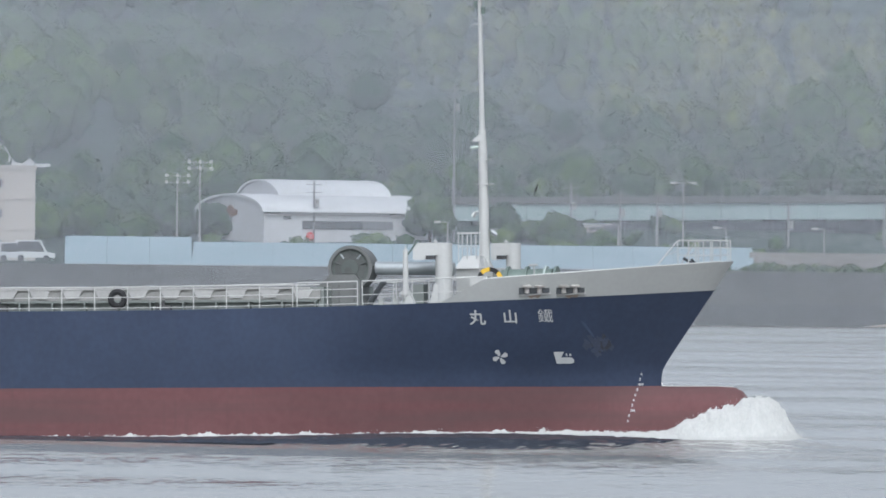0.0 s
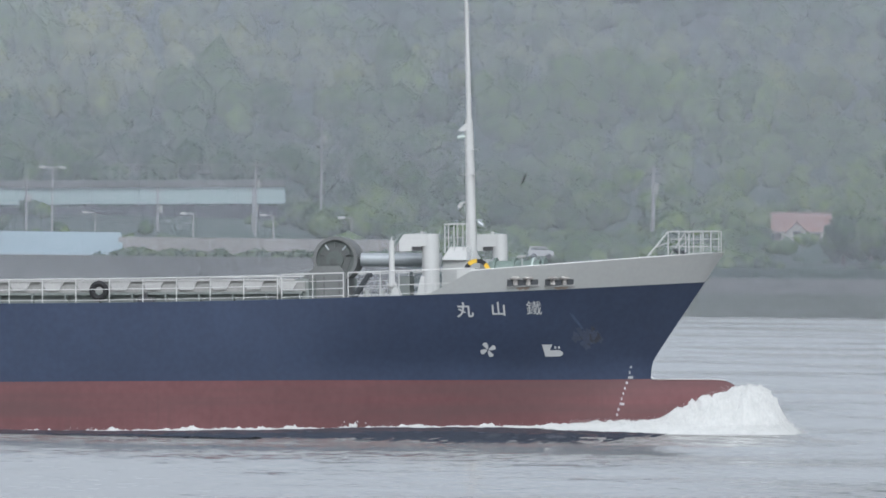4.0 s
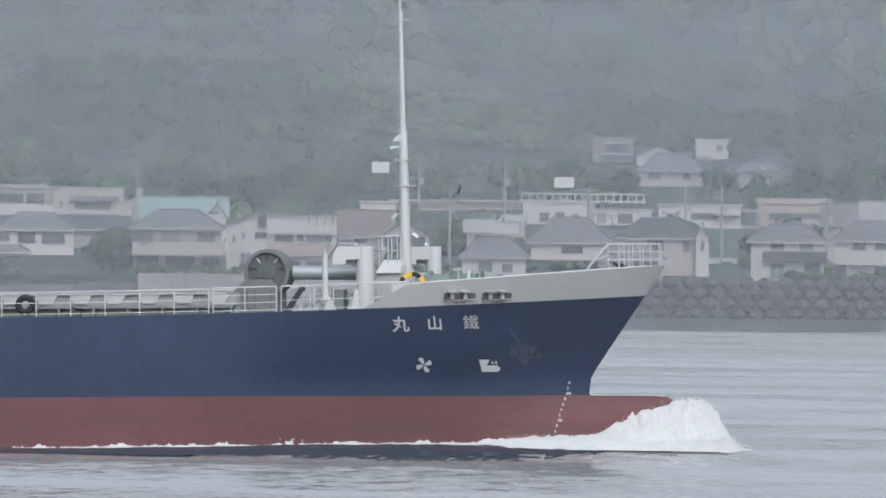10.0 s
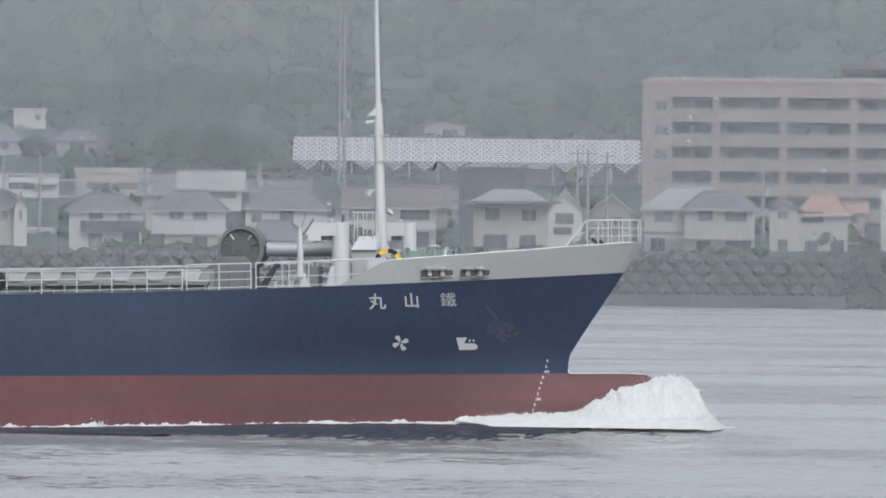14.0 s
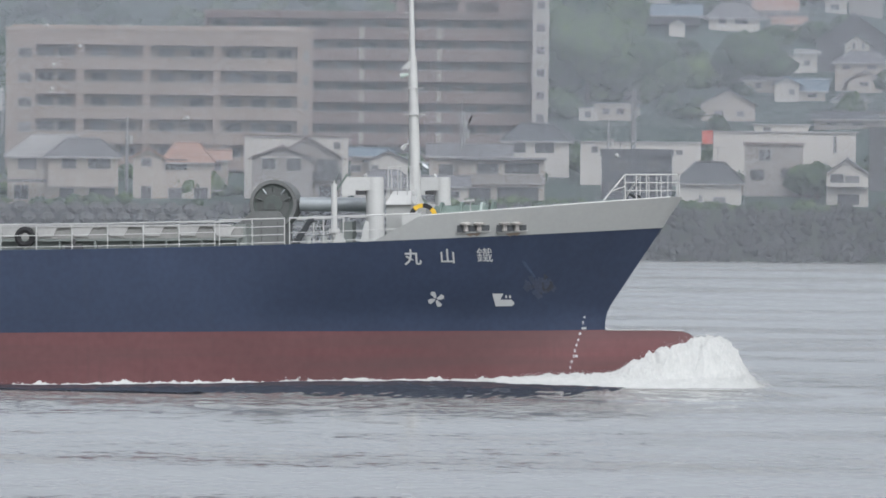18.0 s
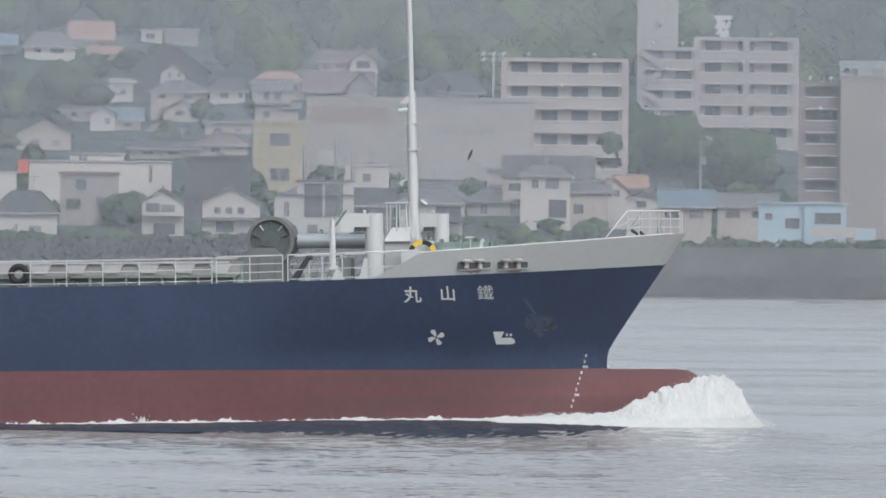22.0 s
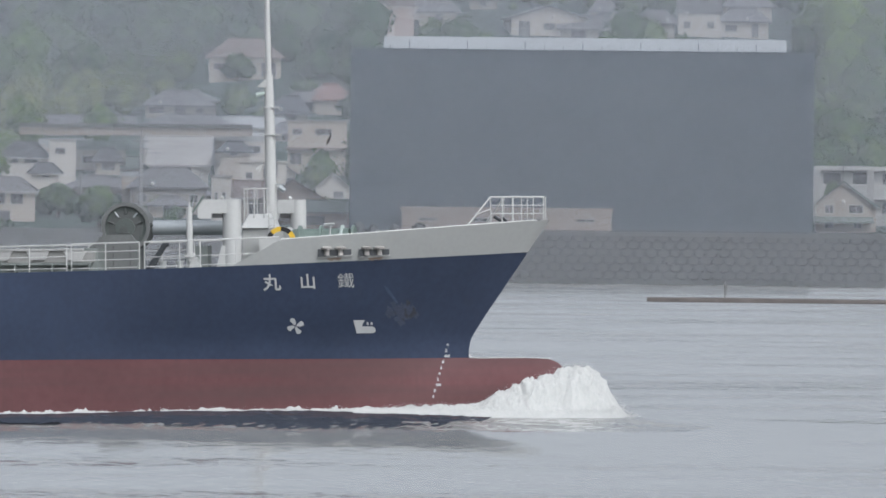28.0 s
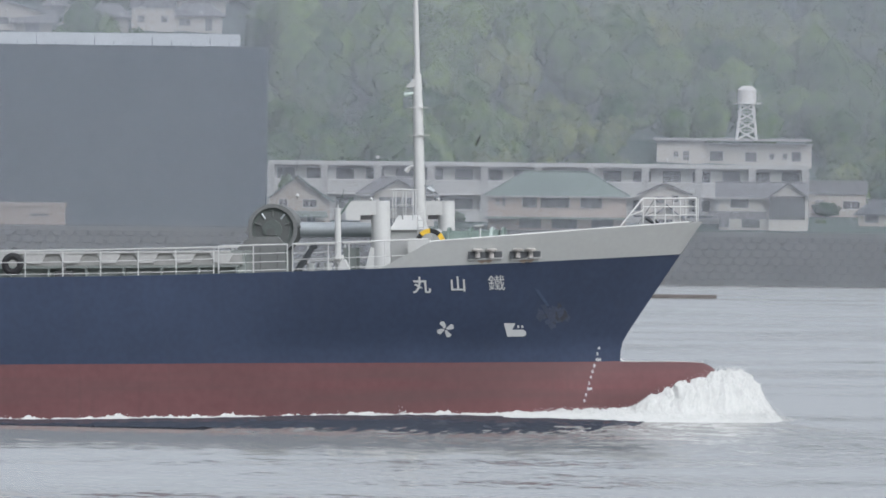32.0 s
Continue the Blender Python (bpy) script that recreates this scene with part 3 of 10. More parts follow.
tyre = ring((-20.3, -5.55, 3.52), 0.27, 0.12, BLACK, "tyre_fender")
tagged(tyre, "black rubber tyre hung at the rail")

HOUSEGREY = painted("shaded_green_steel", (0.080, 0.086, 0.084), 0.6, 0.2, 4)
DRUMGREY = painted("dull_grey_steel_paint", (0.125, 0.130, 0.128), 0.55, 0.15, 2.5, 0.01, streak=0.3, streak_col=(0.09, 0.085, 0.08))
STEELGREEN = painted("dull_green_steel", (0.075, 0.088, 0.083), 0.55, 0.15, 3)
# belt head housing: half drum on a sloping casing
hx, hy, hz = -11.68, -2.6, 4.66
arc = [(hx + 0.85 * math.cos(a), hz + 0.85 * math.sin(a)) for a in (k * math.pi / 18 for k in range(36))]
housing = part("belt_head_housing", Solid().prism(arc, hy - 0.15, hy + 0.95), DRUMGREY, ship, "grey-green round steel belt head housing", True)
rim = Solid()
for k in range(36):
    a, b = k * math.pi / 18, (k + 1) * math.pi / 18
    rim.add([(hx + r * math.cos(q), y, hz + r * math.sin(q)) for y in (hy - 0.30, hy - 0.15) for q in (a, b) for r in (0.74, 0.87)], [(0, 1, 3, 2), (4, 6, 7, 5), (0, 2, 6, 4), (1, 5, 7, 3)])
part("rim", rim, DRUMGREY, housing)
# Flat discs in darker greens imitate the shade inside the hollow drum face.
for r, y, mat, name in ((0.75, 0.17, STEELGREEN, "face_plate"), (0.60, 0.20, HOUSEGREY, "inner_plate"), (0.34, 0.26, STEELGREEN, "wheel")):
    disc = [(hx - 0.02 + r * math.cos(a), hz - 0.02 + r * math.sin(a)) for a in (k * math.pi / 15 for k in range(30))]
    part(name, Solid().prism(disc, hy - y, hy - 0.14), mat, housing)
part("hub", Solid().tube((hx - 0.05, hy - 0.36, hz - 0.12), (hx - 0.05, hy - 0.24, hz - 0.12), 0.15, 0.12, 12).tube((hx - 0.22, hy - 0.34, hz - 0.2), (hx + 0.14, hy - 0.34, hz - 0.2), 0.03, seg=6), HOUSEGREY, housing)
for a, tone in ((0.10, HOUSEGREY), (0.28, SILVER), (0.50, HOUSEGREY), (0.70, SILVER), (0.90, HOUSEGREY)):
    a *= math.pi
    part("rib", Solid().tube((hx + 0.44 * math.cos(a), hy - 0.24, hz + 0.44 * math.sin(a)), (hx + 0.66 * math.cos(a), hy - 0.24, hz + 0.66 * math.sin(a)), 0.035, seg=6), tone, housing)
part("side_bracket", Solid().tube((hx + 0.80, hy - 0.2, hz + 0.05), (hx + 0.95, hy - 0.2, hz + 0.10), 0.09, 0.07, 8), HOUSEGREY, housing)
casing = part("casing", Solid().prism([(-13.35, 3.05), (-11.25, 3.05), (-11.25, 4.12), (-11.48, 4.40), (-12.48, 4.40), (-12.85, 4.05), (-13.35, 3.55)], hy - 0.36, hy + 1.2), DRUMGREY, ship, "sloping grey-green casing")
for x in (-12.75, -12.1, -11.5):
    part("seam", Solid().box(x - 0.02, x + 0.02, hy - 0.38, hy - 0.36, 3.1, 4.0), HOUSEGREY, casing)
part("conveyor_tube", Solid().tube((-10.8, hy + 0.4, 4.64), (-7.7, hy + 0.4, 4.60), 0.26, seg=20), SILVER, ship, "silver-grey conveyor tube", True)

# ventilator posts, mast house and gear on the forecastle
def ventilator(x, y, top, r, arm, base):
    """Round trunk with a flared foot and a box head to one side, a dark block for the shaded notch under the head."""
    v = part("ventilator_post", Solid().tube((x, y, 3.1), (x, y, top), r, seg=24), WHITE, ship, "white round ventilator post with box head", True)
    part("foot", Solid().prism([(x - r - base, 3.1), (x, 3.1), (x, 4.0), (x - r, 4.0), (x - r - base * 0.55, 3.4)], y - r * 0.8, y + r * 0.8), WHITE, v)
    part("head", Solid().prism([(x, top + 0.004), (x - arm + 0.06, top), (x - arm, top - 0.06), (x - arm, top - 0.60), (x - arm + 0.05, top - 0.66), (x - r - 0.34, top - 0.66), (x - r - 0.34, top - 0.48), (x, top - 0.48)], y - r * 0.93, y + r * 0.93), WHITE, v)
    # Dark block fills the notch, imitating the shade in it.
    part("louvre", Solid().box(x - r - 0.33, x - r + 0.02, y - r * 0.8, y + r * 0.8, top - 0.64, top - 0.49), STAIN, v, "dark block imitating shade in the notch under the head")
    part("lamp", Solid().ball((x - r, y, top + 0.06), 0.07), WHITE, v)


ventilator(-7.81, -3.55, 5.60, 0.33, 1.16, 0.26)
ventilator(-6.46, 3.05, 5.60, 0.29, 0.85, 0.0)
house = part("mast_house", Solid().prism([(-7.75, 3.2), (-6.3, 3.2), (-6.3, 4.45), (-6.5, 4.62), (-7.75, 4.62)], -1.6, 1.6), GREY, ship, "pale grey painted mast house")
part("slanted_cover", Solid().add([(-7.78, -1.72, 4.60), (-6.72, -1.72, 4.60), (-6.92, -1.15, 5.10), (-7.55, -1.15, 5.10), (-7.78, 0.6, 4.60), (-6.72, 0.6, 4.60), (-6.92, 0.5, 5.10), (-7.55, 0.5, 5.10)], [(0, 1, 2, 3), (1, 5, 6, 2), (0, 3, 7, 4), (3, 2, 6, 7), (4, 7, 6, 5)]), WHITE, house, "white sloping cover")
ladder = Solid().tube((-6.78, -1.78, 4.0), (-6.78, -1.78, 5.35), 0.02, seg=5).tube((-6.58, -1.78, 4.0), (-6.58, -1.78, 5.35), 0.02, seg=5)
for k in range(5):
    ladder.tube((-6.78, -1.78, 4.15 + 0.26 * k), (-6.58, -1.78, 4.15 + 0.26 * k), 0.015, seg=5)
part("ladder", ladder, WHITE, house)
for dx in (0, 0.35, 0.7):
    part("stanchion", Solid().tube((-7.72 + dx, -1.3, 4.85), (-7.72 + dx, -1.3, 5.98), 0.022, seg=6), WHITE, house)
    part("stanchion", Solid().tube((-7.72 + dx, -0.6, 4.85), (-7.72 + dx, -0.6, 5.98), 0.022, seg=6), WHITE, house)
part("handrail", Solid().sweep([(-6.95, -1.3, 5.98), (-7.75, -1.3, 5.98), (-7.75, -0.6, 5.98), (-6.95, -0.6, 5.98)], 0.03), WHITE, house)
part("handrail", Solid().sweep([(-6.95, -1.3, 5.45), (-7.75, -1.3, 5.45), (-7.75, -0.6, 5.45)], 0.02), WHITE, house)
mx = -6.95


def mast_at(z):
    return mx - 0.014 * (z - 5)


mast = part("foremast", Solid().tube((mast_at(4.4), 0, 4.4), (mast_at(9.1), 0, 9.1), 0.215, 0.17, 14).tube((mast_at(9.1), 0, 9.1), (mast_at(10.0), 0, 10.0), 0.17, 0.15, 14).tube((mast_at(10.0), 0, 10.0), (mast_at(15.6), 0, 15.6), 0.105, 0.075, 12), WHITE, ship, "tall white foremast with climbing rungs", True)
for k in range(26):
    z = 5.3 + 0.345 * k + (0.4 if k > 12 else 0)
    if z < 14.6:
        part("rung", Solid().tube((mast_at(z) - 0.30, 0, z), (mast_at(z), 0, z), 0.014, seg=5), WHITE, mast)
part("cross_arm", Solid().box(mast_at(7.9) - 0.36, mast_at(7.9) + 0.40, -0.22, 0.22, 7.86, 7.90), WHITE, mast)
part("cross_arm", Solid().box(mast_at(9.4) - 0.30, mast_at(9.4) + 0.38, -0.18, 0.18, 8.82, 8.86), WHITE, mast)
part("lamp_bracket", Solid().prism([(mast_at(10) - 0.42, 9.55), (mast_at(10), 9.55), (mast_at(10), 9.85), (mast_at(10) - 0.12, 9.82)], -0.14, 0.14), WHITE, mast)
part("horn", Solid().tube((mast_at(9.3) - 0.45, -0.1, 9.28), (mast_at(9.3) - 0.05, -0.05, 9.36), 0.10, 0.04, 10), PALEGREEN, mast, "pale green horn")
part("floodlight", Solid().tube((mast_at(6.5) - 0.45, -0.1, 6.62), (mast_at(6.5) - 0.32, -0.1, 6.78), 0.09, 0.06, 8).tube((mast_at(6.5) - 0.32, -0.1, 6.8), (mast_at(6.5), 0, 6.82), 0.03), WHITE, mast)
part("floodlight", Solid().tube((mast_at(6) + 0.3, -0.1, 6.05), (mast_at(6) + 0.5, -0.1, 5.9), 0.10, 0.08, 8).box(mast_at(6) + 0.1, mast_at(6) + 0.5, -0.1, 0.1, 6.1, 6.15), SILVER, mast)
part("mast_top", Solid().box(mast_at(15) - 0.38, mast_at(15) + 0.46, -0.2, 0.2, 15.10, 15.14).box(mast_at(15) - 0.25, mast_at(15) + 0.30, -0.15, 0.15, 14.08, 14.12).box(mast_at(15) - 0.1, mast_at(15) + 0.44, -0.12, 0.12, 15.30, 15.33), WHITE, mast)
for x, z, r in ((-0.24, 15.28, 0.09), (-0.16, 14.86, 0.07), (0.14, 14.62, 0.08)):
    part("lamp_holder", Solid().tube((mast_at(15) + x, -0.05, z - 0.12), (mast_at(15) + x, -0.05, z + 0.12), r, seg=10).tube((mast_at(15) + x, -0.05, z + 0.12), (mast_at(15) + x, -0.05, z + 0.16), r * 1.3, seg=10), MACHINE, mast)
part("masthead_lamp", Solid().tube((mast_at(15) + 0.16, -0.08, 15.34), (mast_at(15) + 0.16, -0.08, 15.56), 0.07, seg=10), MASTLAMP, mast, "lit amber lamp")
part("rigging", Solid().tube((mast_at(14) + 0.1, 0.2, 13.2), (-6.9, 0.5, 5.0), 0.006, seg=4), DARK, mast, "thin dark wire")
part("signal_shape", Solid().tube((-4.92, 0, 7.62), (-4.82, 0, 7.86), 0.05, 0.02, 6).tube((-4.98, 0, 7.5), (-4.92, 0, 7.64), 0.02, 0.03, 5), BLACK, mast, "small black fitting on the forestay")
part("forestay", Solid().tube((mast_at(14.7), 0, 14.7), (-4.9, 0, 7.7), 0.002, seg=4).tube((-4.9, 0, 7.7), (1.8, 0, 4.6), 0.0015, seg=4), GREY, mast, "thin grey wire")
# davit and winches behind the starboard rail
dav = part("davit_post", Solid().tube((-9.25, -3.9, 3.1), (-9.25, -3.9, 5.35), 0.12, 0.10, 10).tube((-9.25, -3.9, 3.6), (-9.25, -3.9, 3.75), 0.2, seg=10).tube((-9.25, -3.9, 5.35), (-9.25, -3.9, 5.5), 0.03), WHITE, ship, "white deck post")
part("aerial", Solid().tube((-9.15, -3.9, 5.15), (-8.75, -3.9, 5.72), 0.035, seg=6).tube((-9.20, -3.9, 5.4), (-9.02, -3.9, 6.0), 0.015, seg=5), MACHINE, dav)
part("cargo_hook_arm", Solid().tube((-10.62, -4.6, 3.12), (-9.98, -4.6, 4.08), 0.13, 0.09, 8).tube((-10.1, -4.6, 4.0), (-9.86, -4.6, 4.06), 0.09, 0.07, 8), DARK, ship, "dark painted folded arm")
for x in (-10.1, -9.5, -9.1):
    part("bollard", Solid().tube((x, -4.5, 3.1), (x, -4.5, 3.42), 0.12, 0.12, 10).tube((x, -4.5, 3.42), (x, -4.5, 3.48), 0.16, seg=10), GREY, ship)
part("fairlead_stool", Solid().prism([(-9.2, 3.1), (-8.7, 3.1), (-8.9, 3.6), (-9.0, 3.6)], -4.7, -4.3), WHITE, ship)
part("vent_box", Solid().box(-9.2, -8.75, -3.0, -2.2, 3.1, 4.0), DECKGREY, ship)
wind = part("windlass", Solid().tube((-6.0, -1.2, 4.05), (-4.0, -1.2, 4.08), 0.5, seg=20).box(-6.2, -3.9, -1.9, -0.3, 3.2, 3.7), MACHINE, ship, "green anchor windlass with drums", True)
for k, x in enumerate((-5.8, -5.05, -4.3, -3.9)):
    part("drum_flange", Solid().tube((x, -1.2, 4.06), (x + 0.09, -1.2, 4.06), 0.62, seg=20), PALEGREEN if k in (2,) else MACHINE, wind)
part("hand_wheel", Solid().tube((-4.8, -1.9, 4.7), (-4.45, -1.9, 4.72), 0.05).tube((-4.6, -1.9, 4.3), (-4.6, -1.9, 4.7), 0.03), GREY, wind)
for k in range(8):
    a, b = k * math.pi / 8 * 2, (k + 1) * math.pi / 8 * 2
    s = Solid()
    n = 5
    for j in range(n):
        p, q = a + (b - a) * j / n, a + (b - a) * (j + 1) / n
        s.add([(-6.28 + r * math.cos(t), y, 4.12 + r * math.sin(t)) for y in (-2.3, -2.2) for t in (p, q) for r in (0.36, 0.52)], [(0, 1, 3, 2), (4, 6, 7, 5), (0, 2, 6, 4), (1, 5, 7, 3)])
    part("striped_guard", s, BLACK if k % 2 else YELLOW, wind, "yellow and black striped drum guard" if k == 0 else "")
part("foredeck_chest", Solid().box(-7.0, -6.3, -2.6, -1.9, 3.2, 4.3), WHITE, ship)


# ---- white water thrown up by the ship: z up from the sea, x and y as on the ship ----
def lump(x, y, z, k=1.0):
    return noise.noise(Vector((x * k, y * k, z * k)))


def bow_top(x):
    ks = [(-3.6, 0.30), (-1.5, 0.42), (0.3, 0.52), (0.62, 0.62), (1.0, 0.90), (1.8, 1.28), (2.6, 1.62), (3.4, 1.84), (4.15, 1.88), (4.5, 1.66), (4.8, 1.25), (5.1, 0.70), (5.4, 0.30), (5.85, 0.0)]
    for (a, p), (b, q) in zip(ks, ks[1:]):
        if x <= b:
            return p + (q - p) * (x - a) / (b - a)
    return 0.0


def mound(x, y):
    """Height of the thrown-up water at a place beside the bulb, with a low lip spreading at its foot."""
    base = skin(x, -2.1) * 0.9 if x < 0 else 0.74 * max(0.0, 1 - (x / 6.0) ** 2)
    out = max(0.0, abs(y) - base)
    spread = 0.75 + 0.28 * min(1, max(0.0, 6.05 - x)) * max(0.4, (6 - x) * 0.4)
    lip = min(0.46, bow_top(x)) * max(0.0, 1 - (out / (spread + 0.75)) ** 2.5)
    return max(bow_top(x) * max(0.0, 1 - (out / spread) ** 1.6) ** 0.75, lip)


def rough(x, y, z, k, octaves):
    return noise.fractal(Vector((x * k, y * k, z * k)), 0.7, 2.0, octaves)


def ridge(x):
    """Height of the wave that runs along the side."""
    ks = [(-60, 0.0), (-24, 0.02), (-18, 0.06), (-13, 0.14), (-9, 0.24), (-5, 0.28), (0, 0.28), (5.6, 0.28), (9.0, 0.0), (12, 0.0)]
    for (a, p), (b, q) in zip(ks, ks[1:]):
        if x <= b:
            return p + (q - p) * (x - a) / (b - a) + 0.10 * math.exp(-((x + 9.0) / 7.0) ** 2)
    return 0.0


bow_wave = thing("bow_wave", pose(0, 350, 0), "white foaming bow wave rising round the ship's bulb", "bow wave")
rows = []
for i in range(300):
    x = -3.6 + 9.45 * i / 299
    row = []
    for j in range(150):
        y = -3.6 + 6.6 * j / 149
        h = mound(x, y)
        n1, n2 = rough(x, y, 3, 1.0, 3), rough(x + 7, y, h, 3.4, 5)
        jag = max(0.0, lump(x, y, 5, 3.0)) * 0.16 + max(0.0, lump(x, y, 5, 7.0)) * 0.14 + max(0.0, lump(x, y, 9, 15.0)) * 0.10
        fold = 0.16 * lump(x + 0.25 * h, 1.0, h * 0.35, 2.2) + 0.08 * lump(x + 0.25 * h, 4.0, h * 0.4, 5.5)
        row.append((x + 0.05 * n2 + 0.12 * min(1.0, h) * rough(y, h, 2, 1.6, 4), y + (0.05 * rough(x, 5, h, 1.8, 5) + fold) * min(1.0, h), 0.27 * min(1.0, max(0.0, (8.4 - x) / 3)) + max(-0.06, h * (0.93 + 0.05 * n1 + 0.05 * n2 + 0.10 * lump(x, y, 1, 1.5)) + min(1.0, h * 1.5) * jag - 0.06)))
    rows.append(row)
crest_foam = part("crest", Solid().grid(rows), FOAM, bow_wave, "dense white foam", True)
foam_line = thing("foam_line", pose(0, 0, 0), "broken line of drifting white foam", "foam")
for fx, fy, fl in ((50.9, 356.2, 0.9), (52.6, 355.3, 0.5), (53.9, 355.0, 1.3), (55.4, 354.5, 0.5), (56.5, 354.0, 0.4), (92.4, 372.5, 0.7)):
    part("foam_fleck", Solid().grid([[(fx - fl / 2 + fl * k / 9, fy + q * 0.5 * math.sin(math.pi * k / 9), 0.015 + 0.05 * (1 - abs(q)) * math.sin(math.pi * k / 9) * (0.4 + abs(lump(fx + k, q, 1, 0.9)))) for k in range(10)] for q in (-1, -0.4, 0, 0.4, 1)]), FOAM, foam_line, "thin fleck of foam", True)
rng = random.Random(5)


def droplets(n, place, size):
    s = Solid()
    for _ in range(n):
        x, y, z = place()
        r = size * rng.uniform(0.4, 1.5)
        s.add([(x + r, y, z), (x, y + r, z), (x - r, y, z), (x, y - r, z), (x, y, z + r * 1.4), (x, y, z - r)], [(0, 1, 4), (1, 2, 4), (2, 3, 4), (3, 0, 4), (1, 0, 5), (2, 1, 5), (3, 2, 5), (0, 3, 5)])
    return s


def spray():
    x = rng.uniform(-2.8, 5.5)
    y = rng.uniform(-2.2, 1.6)
    return x, y, 0.27 + mound(x, y) * rng.uniform(0.95, 1.02) + abs(rng.gauss(0.0, 0.05)) - 0.03


def mist():
    x = rng.uniform(3.6, 5.9)
    y = rng.uniform(-1.8, 1.2)
    return x + abs(rng.gauss(0, 0.10)), y, 0.22 + mound(x, y) * rng.uniform(0.8, 1.0) + abs(rng.gauss(0.0, 0.08))


crest_spray = tagged(part("spray", droplets(4200, spray, 0.009), FOAM, bow_wave, "loose white spray drops"), kind="stuff")
crest_mist = tagged(part("fine_spray", droplets(3600, mist, 0.008), FOAM, bow_wave, "fine drops thrown forward"), kind="stuff")



def heave(x, out):
    """Height of the broad swell that the bow lifts, at a distance from the side."""
    return ridge(x) * max(0.0, 1 - out / 13.0) ** 1.2


def reflection_reach(x):
    """How far the darkened water sheet, imitating the hull's reflection, reaches out from the side."""
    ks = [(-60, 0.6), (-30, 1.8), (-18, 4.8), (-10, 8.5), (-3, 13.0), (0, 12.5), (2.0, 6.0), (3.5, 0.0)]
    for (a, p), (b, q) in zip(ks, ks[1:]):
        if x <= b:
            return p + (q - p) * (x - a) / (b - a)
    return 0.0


rows = []
for i in range(90):
    x = -12.0 + 22.0 * i / 89
    b = max(0.0, half(x, -2.05) - 0.3)
    rows.append([(x, side * (b + 14.0 * q), heave(x, 14.0 * q) - 0.004) for side, q in [(-1, 1 - k / 24) for k in range(25)] + [(1, k / 24) for k in range(25)]])
part("swell", Solid().grid(rows), WATER, bow_wave, "smooth grey swell lifted by the bow", True)
wake = thing("hull_foam", pose(0, 350, 0), "thin line of white foam along the ship's side", "foam")
# Sheet over the sea, coloured dark like the mirrored hull.
side_reflection = thing("side_reflection", pose(0, 350, 0), "smooth water along the hull, darkened to imitate the hull's reflection", "wave")
for side in (-1, 1):
    rows, face = [], []
    for i in range(1000):
        x = 1.2 - 50 * i / 999
        b = max(0.5, half(x, -2.05)) - 0.1
        h = ridge(x) * (1 + 0.15 * lump(x, 1, 1, 0.4))
        crest = 0.085 + 0.05 * math.exp(min(0, x) / 12) + 0.05 * math.sin(x * 0.31) + 0.38 * math.exp(min(0, x) / 3.5) + 0.07 * max(0, lump(x * 0.5, 2.0, 0)) + 0.26 * max(0.0, lump(x, 0, 4, 1.3)) ** 1.5 + 0.12 * max(0.0, lump(x, 0, 8, 6.0)) + 0.06 * lump(x, 5, 1, 4.5)
        wide = 0.45 + 0.35 * math.exp(min(0, x) / 4) + 0.2 * lump(x, 2, 7, 0.8)
        rows.append([(x, side * (b + wide * q), h + max(-0.04, crest * (1 - q) ** 0.7 * (0.9 + 0.5 * lump(x, q * 2, 2, 5.0) + 0.5 * lump(x, q, 7, 13.0)) - 0.05 * q)) for q in (0.0, 0.12, 0.3, 0.5, 0.7, 0.85, 1.0)])
        if i % 3 == 0 or side < 0:
            far = 0.6 + reflection_reach(x)
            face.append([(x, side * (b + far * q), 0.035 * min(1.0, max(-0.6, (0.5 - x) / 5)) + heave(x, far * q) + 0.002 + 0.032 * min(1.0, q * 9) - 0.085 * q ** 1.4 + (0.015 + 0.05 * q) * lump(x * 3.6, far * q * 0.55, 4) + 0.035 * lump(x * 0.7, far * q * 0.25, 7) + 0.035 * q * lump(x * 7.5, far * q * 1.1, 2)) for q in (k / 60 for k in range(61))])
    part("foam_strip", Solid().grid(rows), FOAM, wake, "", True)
    part("wave_slope", Solid().grid(face), REFLECTWATER, side_reflection, "", True)
tagged(part("spray", droplets(260, lambda: (lambda x: (x, -half(x, -2.05) - rng.uniform(0.0, 0.3), ridge(x) + rng.uniform(0.0, 0.16)))(-22 * rng.random() ** 1.5), 0.009), FOAM, wake), kind="stuff")
splashes = []
for k, (x, s) in enumerate(((-0.6, 1.0), (-4.5, 0.55), (-10.5, 0.6), (-16.0, 0.5), (-7.4, 0.45))):
    rows = []
    for i in range(15):
        a = i / 14 * math.pi
        rows.append([((-0.5 + j / 14) * 1.1 * s + 0.1 * lump(i, j, k, 0.9), -0.32 * math.cos(a) * s, s * (0.62 * math.sin(a) * math.sin(math.pi * j / 14) ** 1.5) * (1 + 0.9 * lump(i * 0.7, j * 0.9, k)) - 0.05) for j in range(15)])
    sp = thing("splash", pose(0, 350, 0), "small burst of white water at the hull", "splash", "splashes along the hull")
    part("burst", Solid().grid(rows), FOAM, sp, "", True)
    tagged(part("drop", droplets(60, lambda: (rng.gauss(0, 0.35 * s), rng.gauss(0, 0.15), abs(rng.gauss(0.3, 0.25)) * s), 0.02), FOAM, sp), kind="stuff")
    splashes.append((sp, x, k))


# ---- sea, land and woods ----
def polar(az, r, z=0.0):
    return (r * math.sin(az), r * math.cos(az), z)


